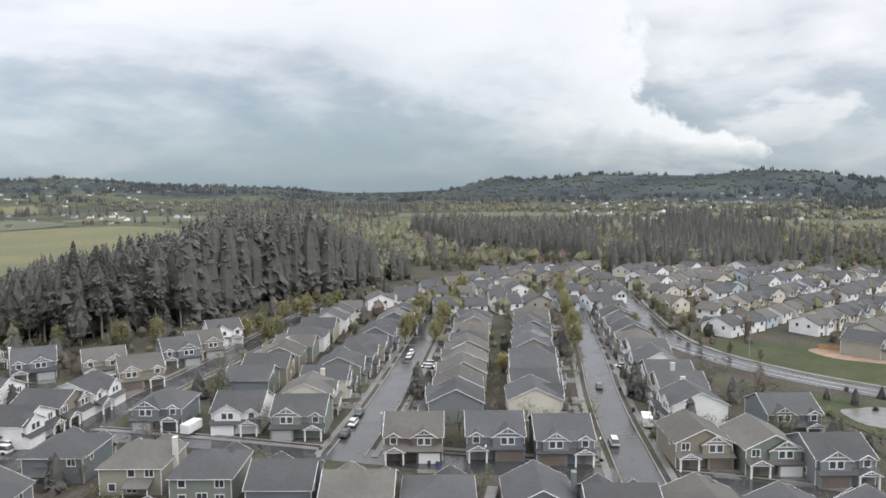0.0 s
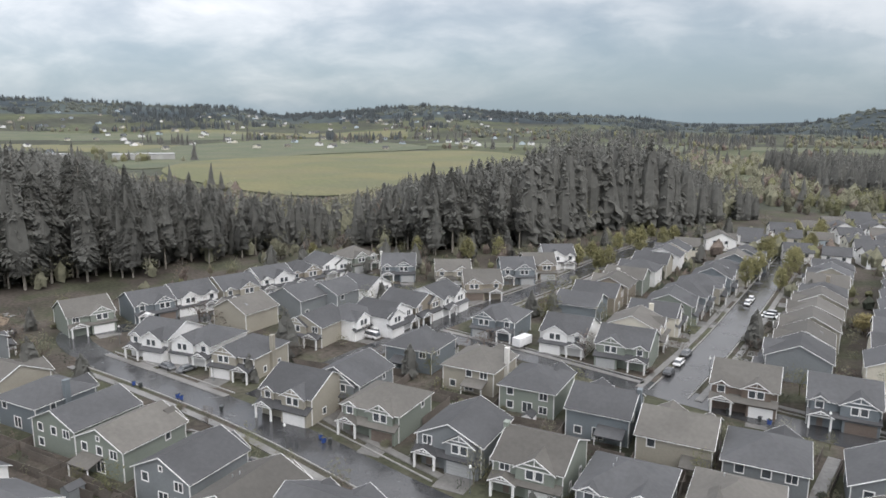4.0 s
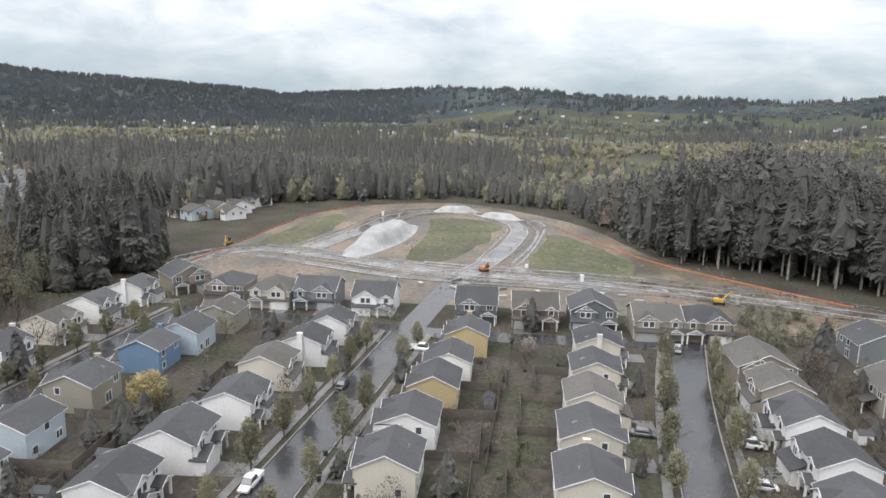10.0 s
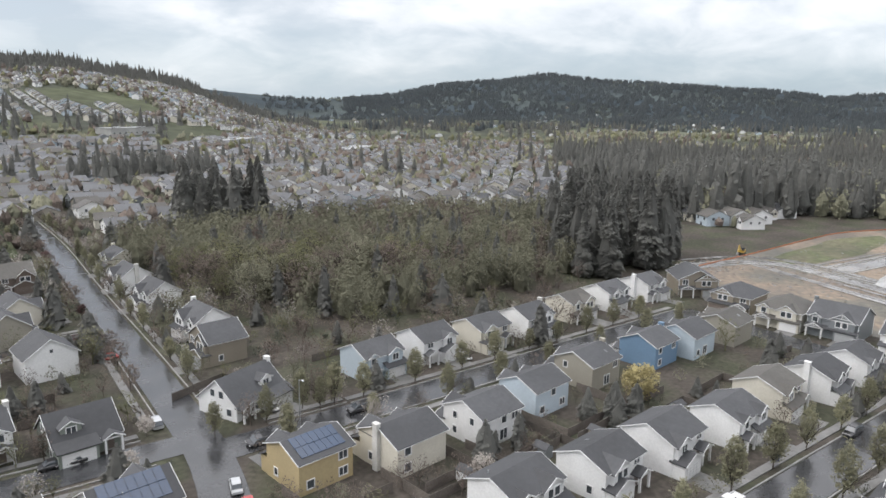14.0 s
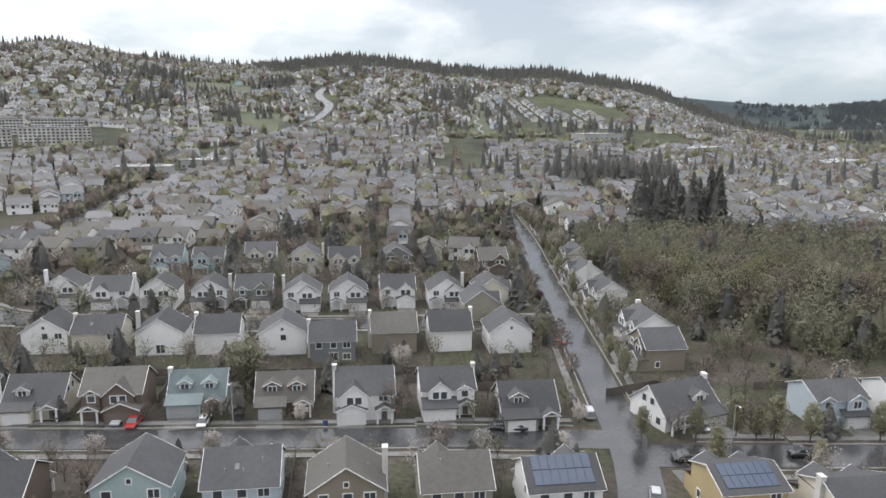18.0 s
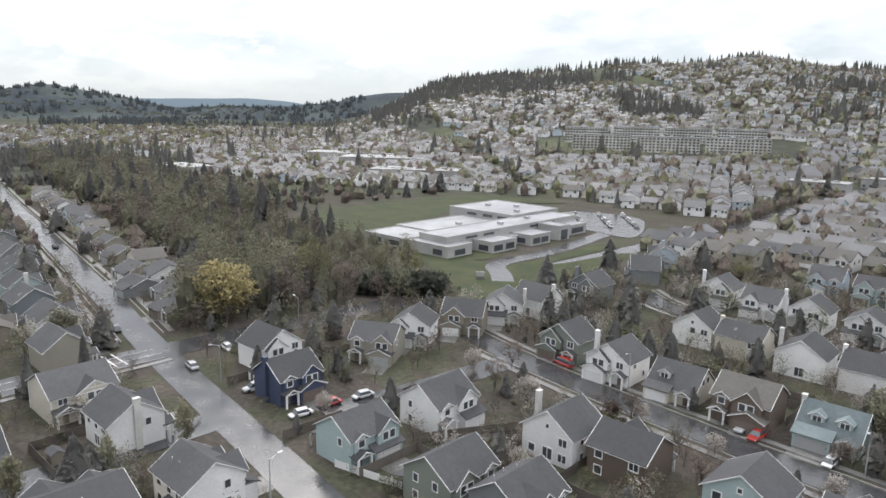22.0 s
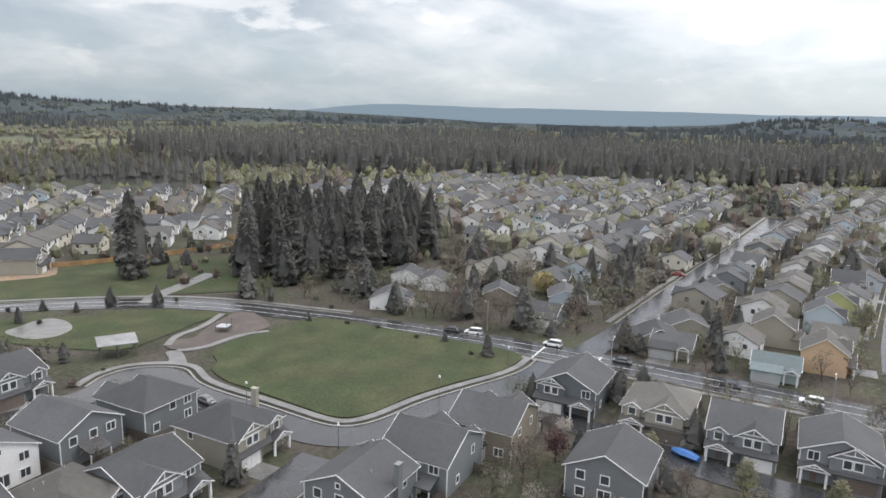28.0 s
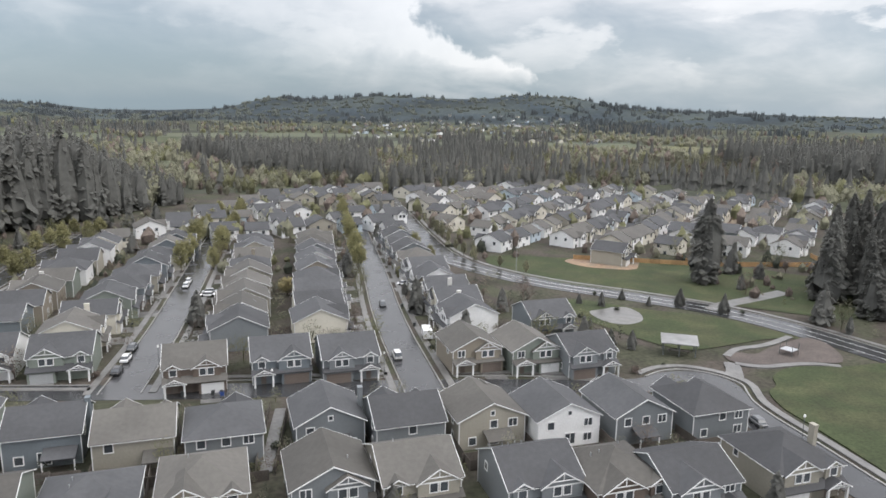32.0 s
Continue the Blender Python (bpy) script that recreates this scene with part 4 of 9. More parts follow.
    if craft or rnd.random() < 0.55 or ze < 4:
        full = (X0 - 0.2, X1 + 0.2) if craft else (ga - 0.35, gb + 0.35)
        sh.slab([(full[0], Y1 + gd + 0.45, 2.72), (full[1], Y1 + gd + 0.45, 2.72), (full[1], Y1 + 0.01, min(gtop, 3.9)), (full[0], Y1 + 0.01, min(gtop, 3.9))], 0.16)
    else:
        gable_roof(sh, ga, gb, Y1 - 0.2, Y1 + gd, 2.75, 2.75 + 0.45 * (gb - ga) / 2, "y", eave=0.35, verge=0.3)
        g = Shape()
        xm = (ga + gb) / 2
        g.add([(ga, Y1 + gd, 2.75), (gb, Y1 + gd, 2.75), (xm, Y1 + gd, 2.75 + 0.45 * (gb - ga) / 2)], [(0, 1, 2)])
        part("garage_gable", g, wm, base) if detail > 1 else m.join(g)
        barge(tr, ga, gb, Y1 + gd + 0.3, 2.75, 2.75 + 0.45 * (gb - ga) / 2, eave=0.35)
    part("garage_roof", sh, rm, base)
    dcol = "white" if wall in ("white", "cream", "skyblue") or rnd.random() < 0.35 else rnd.choice(("dark", "grey"))
    part("garage_door", garage_door(round(gw - 0.9, 1), dcol), None, base, at=pose((ga + gb) / 2, Y1 + gd, 0))
    # porch
    pa, pb = sorted((-sg * (w / 2 - 0.2), -sg * (w / 2 - (4.2 if craft else 3.2))))
    pr, po = Shape(), gd + 0.7 if craft else 1.5
    gable_roof(pr, pa, pb, Y1 - 0.1, Y1 + po, 2.7, 2.7 + 0.5 * (pb - pa) / 2, "y", eave=0.3, verge=0.3)
    part("porch_roof", pr, rm, base)
    barge(tr, pa, pb, Y1 + po + 0.3, 2.7, 2.7 + 0.5 * (pb - pa) / 2, eave=0.3, deep=0.2)
    tr.box(pa, Y1 + po - 0.1, 2.5, pb, Y1 + po + 0.05, 2.7)
    for px_ in (pa + 0.2, pb - 0.2):
        if detail > 1:
            part("porch_post", Shape().box(px_ - 0.24, Y1 + po - 0.3, 0.0, px_ + 0.24, Y1 + po + 0.16, 0.9).box(px_ - 0.15, Y1 + po - 0.2, 0.9, px_ + 0.15, Y1 + po + 0.07, 2.5), TRIM, base)
        else:
            tr.box(px_ - 0.17, Y1 + po - 0.22, 0.0, px_ + 0.17, Y1 + po + 0.1, 2.5)
    if craft:
        truss(tr, pa, pb, Y1 + po + 0.2, 2.7, 2.7 + 0.5 * (pb - pa) / 2)
    if detail:
        part("front_door", Shape().box((pa + pb) / 2 - 0.5, Y1, 0.15, (pa + pb) / 2 + 0.5, Y1 + 0.06, 2.25), DOORS["dark"], base)
    # upper front gable
    if ze > 4:
        bw = rnd.uniform(4.0, 5.4) if steep else rnd.uniform(5.0, 6.6) if craft else rnd.uniform(3.4, 4.8)
        bx = sg * (w / 2 - bw / 2 - rnd.uniform(0.3, 1.2))
        bz, proud = 5.15, rnd.uniform(0.5, 0.9)
        bzr = bz + (0.85 if steep else 0.62) * bw / 2
        back = Y1 - (bzr - ze + 0.3) / k if ridge != "f" else Y1 - 1.0
        bay = Shape()
        gable_body(bay, bx - bw / 2, bx + bw / 2, min(back, Y1 - 0.3) if ridge != "f" else Y1 - 0.3, Y1 + proud, 2.95, bz, bzr, "y")
        part("gable_wall", bay, wm, base) if detail > 1 else m.join(bay)
        br = Shape()
        gable_roof(br, bx - bw / 2, bx + bw / 2, back, Y1 + proud, bz, bzr, "y", eave=0.35, verge=0.3)
        part("gable_roof", br, rm, base)
        barge(tr, bx - bw / 2, bx + bw / 2, Y1 + proud + 0.3, bz, bzr, eave=0.35)
        if craft:
            tr.box(bx - bw / 2, Y1 + proud, bz - 0.1, bx + bw / 2, Y1 + proud + 0.06, bz + 0.08)
            truss(tr, bx - bw / 2, bx + bw / 2, Y1 + proud + 0.2, bz, bzr)
        put_window(base, detail, bx - 0.75 if bw > 4 else bx, Y1 + proud, 4.35, 180 - 180, 1.1 if bw > 4 else 1.5)
        if bw > 4:
            put_window(base, detail, bx + 0.75, Y1 + proud, 4.35, 0, 1.1)
        put_window(base, detail, -sg * (w / 2 - 1.9), Y1, 4.5, 0, 1.5)
        # smaller second gable above the entry on some houses
        if rnd.random() < (0.8 if craft else 0.55) and ridge != "f":
            cw = 2.8
            cx = -sg * (w / 2 - 1.9)
            czr = ze + 0.6 * cw / 2 - 0.1
            cr = Shape()
            gable_roof(cr, cx - cw / 2, cx + cw / 2, Y1 - (czr - ze + 0.3) / k, Y1 + 0.4, ze - 0.1, czr, "y", eave=0.25, verge=0.2)
            part("gable_roof", cr, rm, base)
            cb = Shape()
            gable_body(cb, cx - cw / 2, cx + cw / 2, Y1 - 0.8, Y1 + 0.35, 3.1, ze - 0.1, czr, "y")
            part("gable_wall", cb, wm, base) if detail > 1 else m.join(cb)
            barge(tr, cx - cw / 2, cx + cw / 2, Y1 + 0.6, ze - 0.1, czr, eave=0.25, deep=0.2)
            put_window(base, detail, cx, Y1 + 0.35, 4.5, 0, 1.2)
    if cape:
        for bx in ((sg * w * 0.2,) if rnd.random() < 0.5 else (-w * 0.22, w * 0.22)):
            bw, bz = rnd.uniform(2.4, 3.2), 5.3
            bzr, yf = bz + 0.55 * bw / 2, Y1 - 1.3
            dm = Shape()
            gable_body(dm, bx - bw / 2, bx + bw / 2, Y1 - (bz - ze) / k - 0.6, yf, ze + 0.6, bz, bzr, "y")
            part("dormer", dm, wm, base)
            dr = Shape()
            gable_roof(dr, bx - bw / 2, bx + bw / 2, Y1 - (bzr - ze) / k - 0.3, yf, bz, bzr, "y", eave=0.3, verge=0.3)
            part("dormer_roof", dr, rm, base)
            barge(tr, bx - bw / 2, bx + bw / 2, yf + 0.3, bz, bzr, eave=0.3)
            put_window(base, detail, bx, yf, 4.7, 0, 1.4, 1.0)
        if w > 11:
            put_window(base, detail, -sg * (w / 2 - 4.6), Y1, 1.5, 0, 1.8)
        for side, turn in ((X1, -90), (X0, 90)):
            for yy in (-1.1, 1.1):
                put_window(base, detail, side, yy, 4.5, turn, 1.1, 1.3)
            put_window(base, detail, side, 3.0, 1.5, turn, 1.2, 1.3)
    # back and sides
    levels = (1.5, 4.2) if ze > 4 else (1.5,)
    for lz in levels:
        for xx, ww in ((-w * 0.3, 1.2), (w * 0.02, 1.8 if lz < 2 else 1.2), (w * 0.31, 1.5)):
            if rnd.random() < (0.9 if detail == 2 else 0.6 if detail else 0.15):
                put_window(base, detail, xx, Y0, lz, 180, ww, 1.9 if (ww == 1.8 and lz < 2) else 1.3)
        for side, turn in ((X1, -90), (X0, 90)):
            for yy in (-d * 0.22, d * 0.2):
                if rnd.random() < (0.55 if craft else 0.45) * (1 if detail == 2 else 0.45 if detail else 0.0):
                    put_window(base, detail, side, yy, lz + 0.1, turn, 0.9, 1.2)
    if ridge in "fs" and rnd.random() < 0.5 and ze > 4:
        if ridge == "f":
            put_window(base, detail, 0, Y0, ze + 0.9, 180, 0.6, 0.7)
    if rnd.random() < (0.6 if craft else 0.25) and detail:
        cw = rnd.uniform(3.5, 5.0)
        cx = rnd.uniform(-1, 1) * (w - cw) / 2
        part("patio_roof", Shape().slab([(cx + cw / 2, Y0 - 3.0, 2.5), (cx - cw / 2, Y0 - 3.0, 2.5), (cx - cw / 2, Y0 - 0.01, 3.3), (cx + cw / 2, Y0 - 0.01, 3.3)], 0.16), rm, base)
        for px_ in (cx - cw / 2 + 0.2, cx + cw / 2 - 0.2):
            part("patio_post", Shape().box(px_ - 0.09, Y0 - 2.9, 0, px_ + 0.09, Y0 - 2.72, 2.42), TRIM, base)
    # roof fittings
    if chimney or (chimney is None and rnd.random() < (0.1 if craft else 0.3)):
        cx = X1 + 0.35 if rnd.random() < 0.5 else X0 - 0.35
        part("chimney", Shape().box(cx - 0.38, -0.55, 0, cx + 0.38, 0.55, zr + 0.55).box(cx - 0.44, -0.61, zr + 0.55, cx + 0.44, 0.61, zr + 0.65), wm if rnd.random() < 0.6 else BRICK, base)
    for _ in range(rnd.randint(1, 3) if detail == 2 else 0):
        fy = -rnd.uniform(0.15, 0.8) * d / 2 if ridge == "s" else rnd.uniform(-0.5, 0.4) * d / 2
        fx = rnd.uniform(-0.4, 0.4) * w if ridge == "s" else rnd.choice((-1, 1)) * rnd.uniform(0.2, 0.6) * w / 2
        fz = (zr - k * abs(fy)) if ridge == "s" else (zr - k * abs(fx)) if ridge == "f" else ze + k * min(w / 2 - abs(fx), d / 2 - abs(fy))
        part("vent_pipe", Shape().tube((fx, fy, fz - 0.1), (fx, fy, fz + 0.65), 0.09, 0.09, 6), METAL, base)
    if rnd.random() < 0.3 and ridge == "s":
        fy, fx = -d * 0.27, rnd.uniform(-0.3, 0.3) * w
        fz = zr - k * abs(fy) + 0.18
        sky_l = Shape().slab([(fx - 0.3, fy - 0.4, fz - k * 0.4 + 0.05), (fx + 0.3, fy - 0.4, fz - k * 0.4 + 0.05), (fx + 0.3, fy + 0.4, fz + k * 0.4 + 0.05), (fx - 0.3, fy + 0.4, fz + k * 0.4 + 0.05)], 0.2)
        part("skylight", sky_l, ROOFS["pale"], base, "pale roof window")
    if solar:
        n = 7
        for i in range(n):
            for j in range(2):
                a = -w / 2 + 0.9 + i * (w - 1.8) / n
                b0, b1 = -d / 2 + 0.5 + j * 2.0, -d / 2 + 2.4 + j * 2.0
                q = [(a, b0, ze + k * (b0 + d / 2) + 0.28), (a + (w - 1.8) / n - 0.06, b0, ze + k * (b0 + d / 2) + 0.28), (a + (w - 1.8) / n - 0.06, b1, ze + k * (b1 + d / 2) + 0.28), (a, b1, ze + k * (b1 + d / 2) + 0.28)]
                part("solar_panel", Shape().slab(q, 0.06), PANEL, base)
    part("wall", m, wm, base)
    part("trim", tr, TRIM, base, "white painted gable boards and gutters")
    # drive
    drive = Shape().box(ga + 0.3, Y1 + gd, -0.1, gb - 0.3, Y1 + gd + 4.8, 0.055)
    part("driveway", drive, DRIVE, base, "damp concrete driveway")
    return base


HOUSE_SEED = [100]


def terrace(h, style, rows):
    """A row of houses that face the same way: place, wall, roof and what sets one apart."""
    for x, y, wall, roof, *more in rows:
        HOUSE_SEED[0] += 1
        own = dict(more[0]) if more else {}
        house(x, y, own.pop("h", h), wall, roof, own.pop("style", style), HOUSE_SEED[0], **own)


# C_north
terrace(180, "craft", [
    (-67.6, 166.4, "blue", "dark"),
    (-48.2, 163.6, "white", "dark"),
    (-33.4, 160.6, "sage", "dark"),
    (-6.7, 147.4, "brown", "brown"),
    (10.3, 147.4, "blue", "dark"),
    (24.3, 145.3, "grey", "dark"),
])
# C_north_e
terrace(180, "craft", [
    (51.6, 142.8, "tan", "brown"),
    (64, 139.4, "sage", "brown"),
    (75.1, 134.3, "grey", "dark"),
    (78.3, 160.1, "blue", "dark"),
])
# C_south
terrace(0, "craft", [
    (-75.5, 136.5, "blue", "dark"),
    (-58.3, 131.7, "beige", "brown"),
    (-43.7, 127.1, "sage", "dark"),
    (-28.7, 121.8, "blue", "dark"),
    (-14.9, 117, "beige", "brown"),
    (-1.3, 114.9, "grey", "dark"),
    (15.5, 114.5, "grey", "dark"),
])
# C_south_e
terrace(0, "craft", [
    (28.3, 110.8, "grey", "dark"),
    (42.1, 109.3, "beige", "brown"),
    (54.8, 105.9, "white", "dark"),
    (68.2, 104, "grey", "dark"),
    (82.3, 101.8, "grey", "dark"),
])
# E_north
terrace(180, "craft", [
    (-107.3, 139.5, "beige", "dark"),
    (-82.8, 103.6, "beige", "dark"),
    (-65, 104.7, "sage", "brown"),
    (-47.2, 100.7, "grey", "dark"),
    (-32.9, 98.5, "sage", "brown"),
    (-18.7, 95.8, "grey", "dark"),
    (-4.3, 97.4, "tan", "brown"),
])
# E_north_e
terrace(180, "craft", [
    (13, 95.1, "grey", "brown"),
    (25.3, 93.5, "beige", "brown"),
    (41.7, 87.6, "grey", "dark"),
    (53.4, 83.8, "brown", "brown"),
    (63.4, 80.9, "grey", "dark"),
    (81.5, 81.1, "beige", "dark"),
])
# E_north55
terrace(180, "craft", [
    (-78.5, 113.1, "grey", "dark"),
])
# island
terrace(185, "craft", [
    (-133.3, 114.9, "white", "dark"),
    (-121.3, 116.5, "white", "dark"),
    (-107.3, 115, "beige", "dark"),
])
# island_d
terrace(-95, "craft", [
    (-103.5, 148, "white", "dark"),
    (-97.2, 154.4, "white", "dark"),
    (-96.1, 166.9, "tan", "dark"),
    (-93.5, 177.7, "white", "dark"),
])
# island_n
terrace(85, "craft", [
    (-131.6, 139.9, "beige", "brown"),
    (-127.5, 157.3, "grey", "dark"),
    (-122.3, 167.1, "grey", "dark"),
    (-117.6, 176.6, "white", "dark"),
])
# forest_row
terrace(-110, "craft", [
    (-167.2, 117.3, "sage", "brown"),
    (-161.4, 132.7, "blue", "dark"),
    (-157.9, 144.4, "white", "dark"),
    (-152.8, 157, "beige", "dark"),
    (-152.1, 172.6, "white", "dark"),
    (-149.3, 184, "tan", "dark"),
    (-148.1, 198.4, "white", "dark"),
    (-146.8, 214, "sage", "brown"),
])
# forest_row
terrace(-150, "craft", [
    (-124.6, 209.1, "blue", "dark"),
    (-104.5, 211.1, "beige", "brown"),
    (-88.9, 200.5, "tan", "brown"),
    (-86.3, 223.9, "blue", "dark"),
    (-82, 233.9, "tan", "brown"),
    (-81.3, 253, "white", "dark"),
])
# E_south
terrace(0, "craft", [
    (-167.6, 87.3, "grey", "dark"),
    (-138.5, 78.4, "beige", "brown"),
    (-123.1, 77.3, "blue", "dark"),
    (-108.6, 75, "sage", "dark"),
    (-95.5, 73.5, "sage", "brown"),
    (-79.1, 71, "grey", "dark"),
    (-64.3, 67.5, "sage", "brown"),
    (-52.3, 67.8, "grey", "dark"),
])
# front_end
terrace(-90, "craft", [
    (-181, 50.8, "tan", "dark"),
    (-150, 54.5, "tan", "brown"),
])
# front
terrace(-90, "craft", [
    (-196.9, -81.5, "tan", "dark"),
    (-193.3, -66.6, "cream", "brown"),
    (-194.3, -53.9, "grey", "dark"),
    (-190.5, -36.6, "white", "dark"),
    (-188.7, -7.9, "blue", "dark"),
    (-186, 7.8, "brown", "brown"),
    (-186.8, 23, "slate", "dark"),
    (-180.3, 38.4, "beige", "brown"),
])
# G_north
terrace(180, "white", [
    (-160.4, -8.7, "yellow", "dark"),
    (-142.6, -11.3, "white", "dark"),
    (-129, -13.1, "yellow", "dark"),
    (-112.4, -15.7, "white", "dark"),
    (-97.6, -16.6, "cream", "dark"),
])
# F_south
terrace(0, "white", [
    (-158.2, 21.1, "cream", "dark"),
    (-141.2, 18.7, "cream", "dark"),
    (-125.9, 16.4, "cream", "brown"),
    (-111.1, 14.6, "cream", "dark"),
    (-95.6, 13, "cream", "dark"),
])
# F_north
terrace(180, "white", [
    (-135.9, 53.8, "beige", "brown"),
    (-120.8, 52.8, "white", "dark"),
    (-106.2, 51.9, "white", "dark"),
    (-91.2, 49.6, "white", "dark"),
])
# G_south
terrace(0, "white", [
    (-70.9, -58, "white", "dark"),
    (-86.4, -54.3, "white", "dark"),
    (-101.2, -52.1, "white", "dark"),
    (-117.1, -48.4, "white", "dark"),
    (-134.9, -48.6, "cream", "brown"),
    (-149.3, -44.7, "white", "dark"),
    (-163.9, -42.4, "white", "dark"),
])
# H_north
terrace(180, "white", [
    (-55.1, -86.1, "yellow", "dark", dict(solar=True)),
    (-69.1, -80.3, "cream", "dark"),
    (-85.4, -77.9, "white", "dark"),
    (-101.2, -79.1, "skyblue", "dark"),
    (-119.7, -79.8, "beige", "dark"),
    (-140, -77.2, "azure", "dark"),
    (-152.5, -74.6, "skyblue", "dark"),
    (-168.3, -72.4, "beige", "brown"),
])
# H_south
terrace(0, "white", [
    (-88.7, -113.4, "skyblue", "dark"),
    (-104.3, -113.1, "white", "dark"),
    (-119.7, -110.4, "cream", "dark"),
    (-134.7, -108.8, "white", "dark"),
    (-153.9, -109.3, "cream", "brown"),
    (-170.8, -109, "white", "dark"),
    (-187.6, -107, "white", "dark"),
])
# front_s
terrace(-45, "craft", [
    (-205.2, -100, "tan", "dark"),
])
# corner
terrace(0, "white", [
    (-60.1, -116.5, "white", "dark", dict(style="cape", w=12.5, h=16)),
])
# I_west
terrace(-90, "steep", [
    (-68.6, -143.6, "tan", "dark"),
    (-73, -159.5, "white", "dark", dict(chimney=True)),
    (-74.4, -190.9, "white", "dark"),
    (-75.9, -214.9, "white", "dark", dict(chimney=True)),
    (-82.4, -242, "cream", "dark", dict(chimney=True)),
])
# I_east
terrace(90, "steep", [
    (-40.8, -196.2, "cream", "dark"),
    (-35.1, -183.2, "beige", "dark"),
])
# J_south
terrace(0, "steep", [
    (86.3, -136, "sage", "dark"),
    (71.5, -132.5, "white", "dark", dict(chimney=True)),
    (57.1, -132.6, "cream", "dark", dict(style="cape")),
    (42.9, -131, "brown", "brown"),
    (28.5, -132.5, "aqua", "teal", dict(style="cape")),
    (12.2, -129.7, "brown", "brown", dict(style="cape")),
    (-2.6, -125.7, "white", "dark", dict(chimney=True)),
    (-18, -126, "white", "dark", dict(chimney=True)),
    (-32.1, -119.9, "sage", "dark", dict(style="cape")),
])
# J_north
terrace(180, "steep", [
    (60.5, -95.1, "white", "dark"),
    (48.6, -96.2, "brown", "dark"),
    (30.2, -97.2, "aqua", "dark"),
    (15.3, -96.1, "skyblue", "dark"),
    (0.8, -92.7, "tan", "brown"),
    (-14.4, -91.8, "beige", "brown"),
    (-29.3, -89.6, "white", "dark", dict(solar=True)),
])
# S2_back
terrace(180, "steep", [
    (112.6, -159.4, "white", "dark"),
    (69, -168.5, "white", "dark"),
    (57.3, -166.9, "cream", "dark", dict(chimney=True)),
    (43.1, -165.2, "white", "dark", dict(chimney=True)),
    (30.2, -164.4, "white", "dark"),
    (15.3, -162.4, "white", "dark"),
    (3.8, -155.7, "grey", "dark"),
    (-10.3, -161.1, "tan", "brown"),
    (-23.6, -160.9, "white", "dark", dict(chimney=True)),
    (-37.4, -158.3, "white", "dark"),
])
# S2_front
terrace(0, "steep", [
    (110.1, -184.1, "grey", "dark", dict(chimney=True)),
    (80.8, -210.6, "white", "dark", dict(chimney=True)),
    (65.9, -205, "white", "dark", dict(chimney=True)),
    (53, -204.4, "white", "dark"),
    (38.9, -202.7, "white", "dark", dict(chimney=True)),
    (26.7, -202.9, "sage", "dark"),
    (13, -198, "white", "dark"),
    (0.2, -197.7, "white", "dark"),
    (-13.9, -199.4, "white", "dark"),
    (-27.5, -196.6, "white", "dark", dict(chimney=True)),
])
# S3
terrace(0, "steep", [
    (61.1, -248.6, "skyblue", "dark"),
    (47, -245.6, "aqua", "dark"),
    (30.6, -252.9, "cream", "dark"),
    (14.2, -245, "cream", "dark"),
    (1.3, -242, "cream", "dark"),
    (-16.6, -244.4, "grey", "dark"),
    (-49.1, -235.3, "brown", "brown"),
])
# S_west
terrace(30, "steep", [
    (117.2, -103.5, "beige", "dark"),
    (119.4, -117.5, "white", "dark"),
    (116.3, -132.9, "tan", "dark"),
    (115.3, -148.2, "white", "dark"),
])
# S_west2
terrace(-60, "steep", [
    (109.8, -217.5, "grey", "dark"),
    (116.6, -244.8, "skyblue", "dark"),
])
# K_south
terrace(90, "steep", [
    (113, -76, "navy", "dark"),
    (130.4, -83.2, "white", "dark"),
    (84.5, -70, "aqua", "dark"),
    (83.4, -88.6, "white", "dark"),
    (64.4, -71.2, "sage", "dark"),
    (52.9, -72.6, "grey", "dark"),
])
# K_north
terrace(180, "steep", [
    (116.1, -45, "white", "dark"),
    (88.7, -44.1, "white", "dark"),
])
# N_east
terrace(90, "craft", [
    (131.3, 36.8, "slate", "dark"),
    (128.6, 19.6, "beige", "brown"),
    (126, 4.9, "grey", "dark"),
    (126, -9.6, "grey", "dark"),
    (120.7, -22.3, "sage", "dark", dict(style="cape")),
    (135, -43.4, "cream", "dark"),
])
# N_west
terrace(-90, "craft", [
    (92.9, -11.5, "grey", "dark"),
    (91.2, -28.4, "yellow", "dark"),
    (101.7, 21.7, "grey", "dark"),
])
# P_near
terrace(-90, "craft", [
    (106.9, 44, "tan", "dark"),
    (92.1, 48.3, "grey", "dark"),
    (77.9, 52.2, "grey", "dark"),
])
# M_east
terrace(90, "low", [
    (169.5, 1.7, "aqua", "teal"),
    (165.6, -31.9, "beige", "dark"),
    (173.3, 24.7, "beige", "dark"),
    (181.3, 61.1, "blue", "dark"),
])
# L_w
terrace(180, "steep", [
    (179.9, -7.8, "peach", "brown"),
    (195.6, 3.8, "beige", "brown"),
    (215, -7.8, "skyblue", "dark"),
    (232.8, -11.2, "lime", "dark"),
    (262.2, -15.2, "grey", "dark"),
    (299.5, -19.6, "beige", "dark"),
    (334.1, -23.1, "beige", "dark"),
])
# L_e
terrace(0, "steep", [
    (202.1, -37.4, "tan", "brown"),
    (221.7, -38, "beige", "dark"),
    (248.2, -39.8, "grey", "dark"),
    (275.4, -43.2, "grey", "dark"),
    (309.1, -48.1, "grey", "dark"),
    (352.1, -57.5, "grey", "dark"),
])
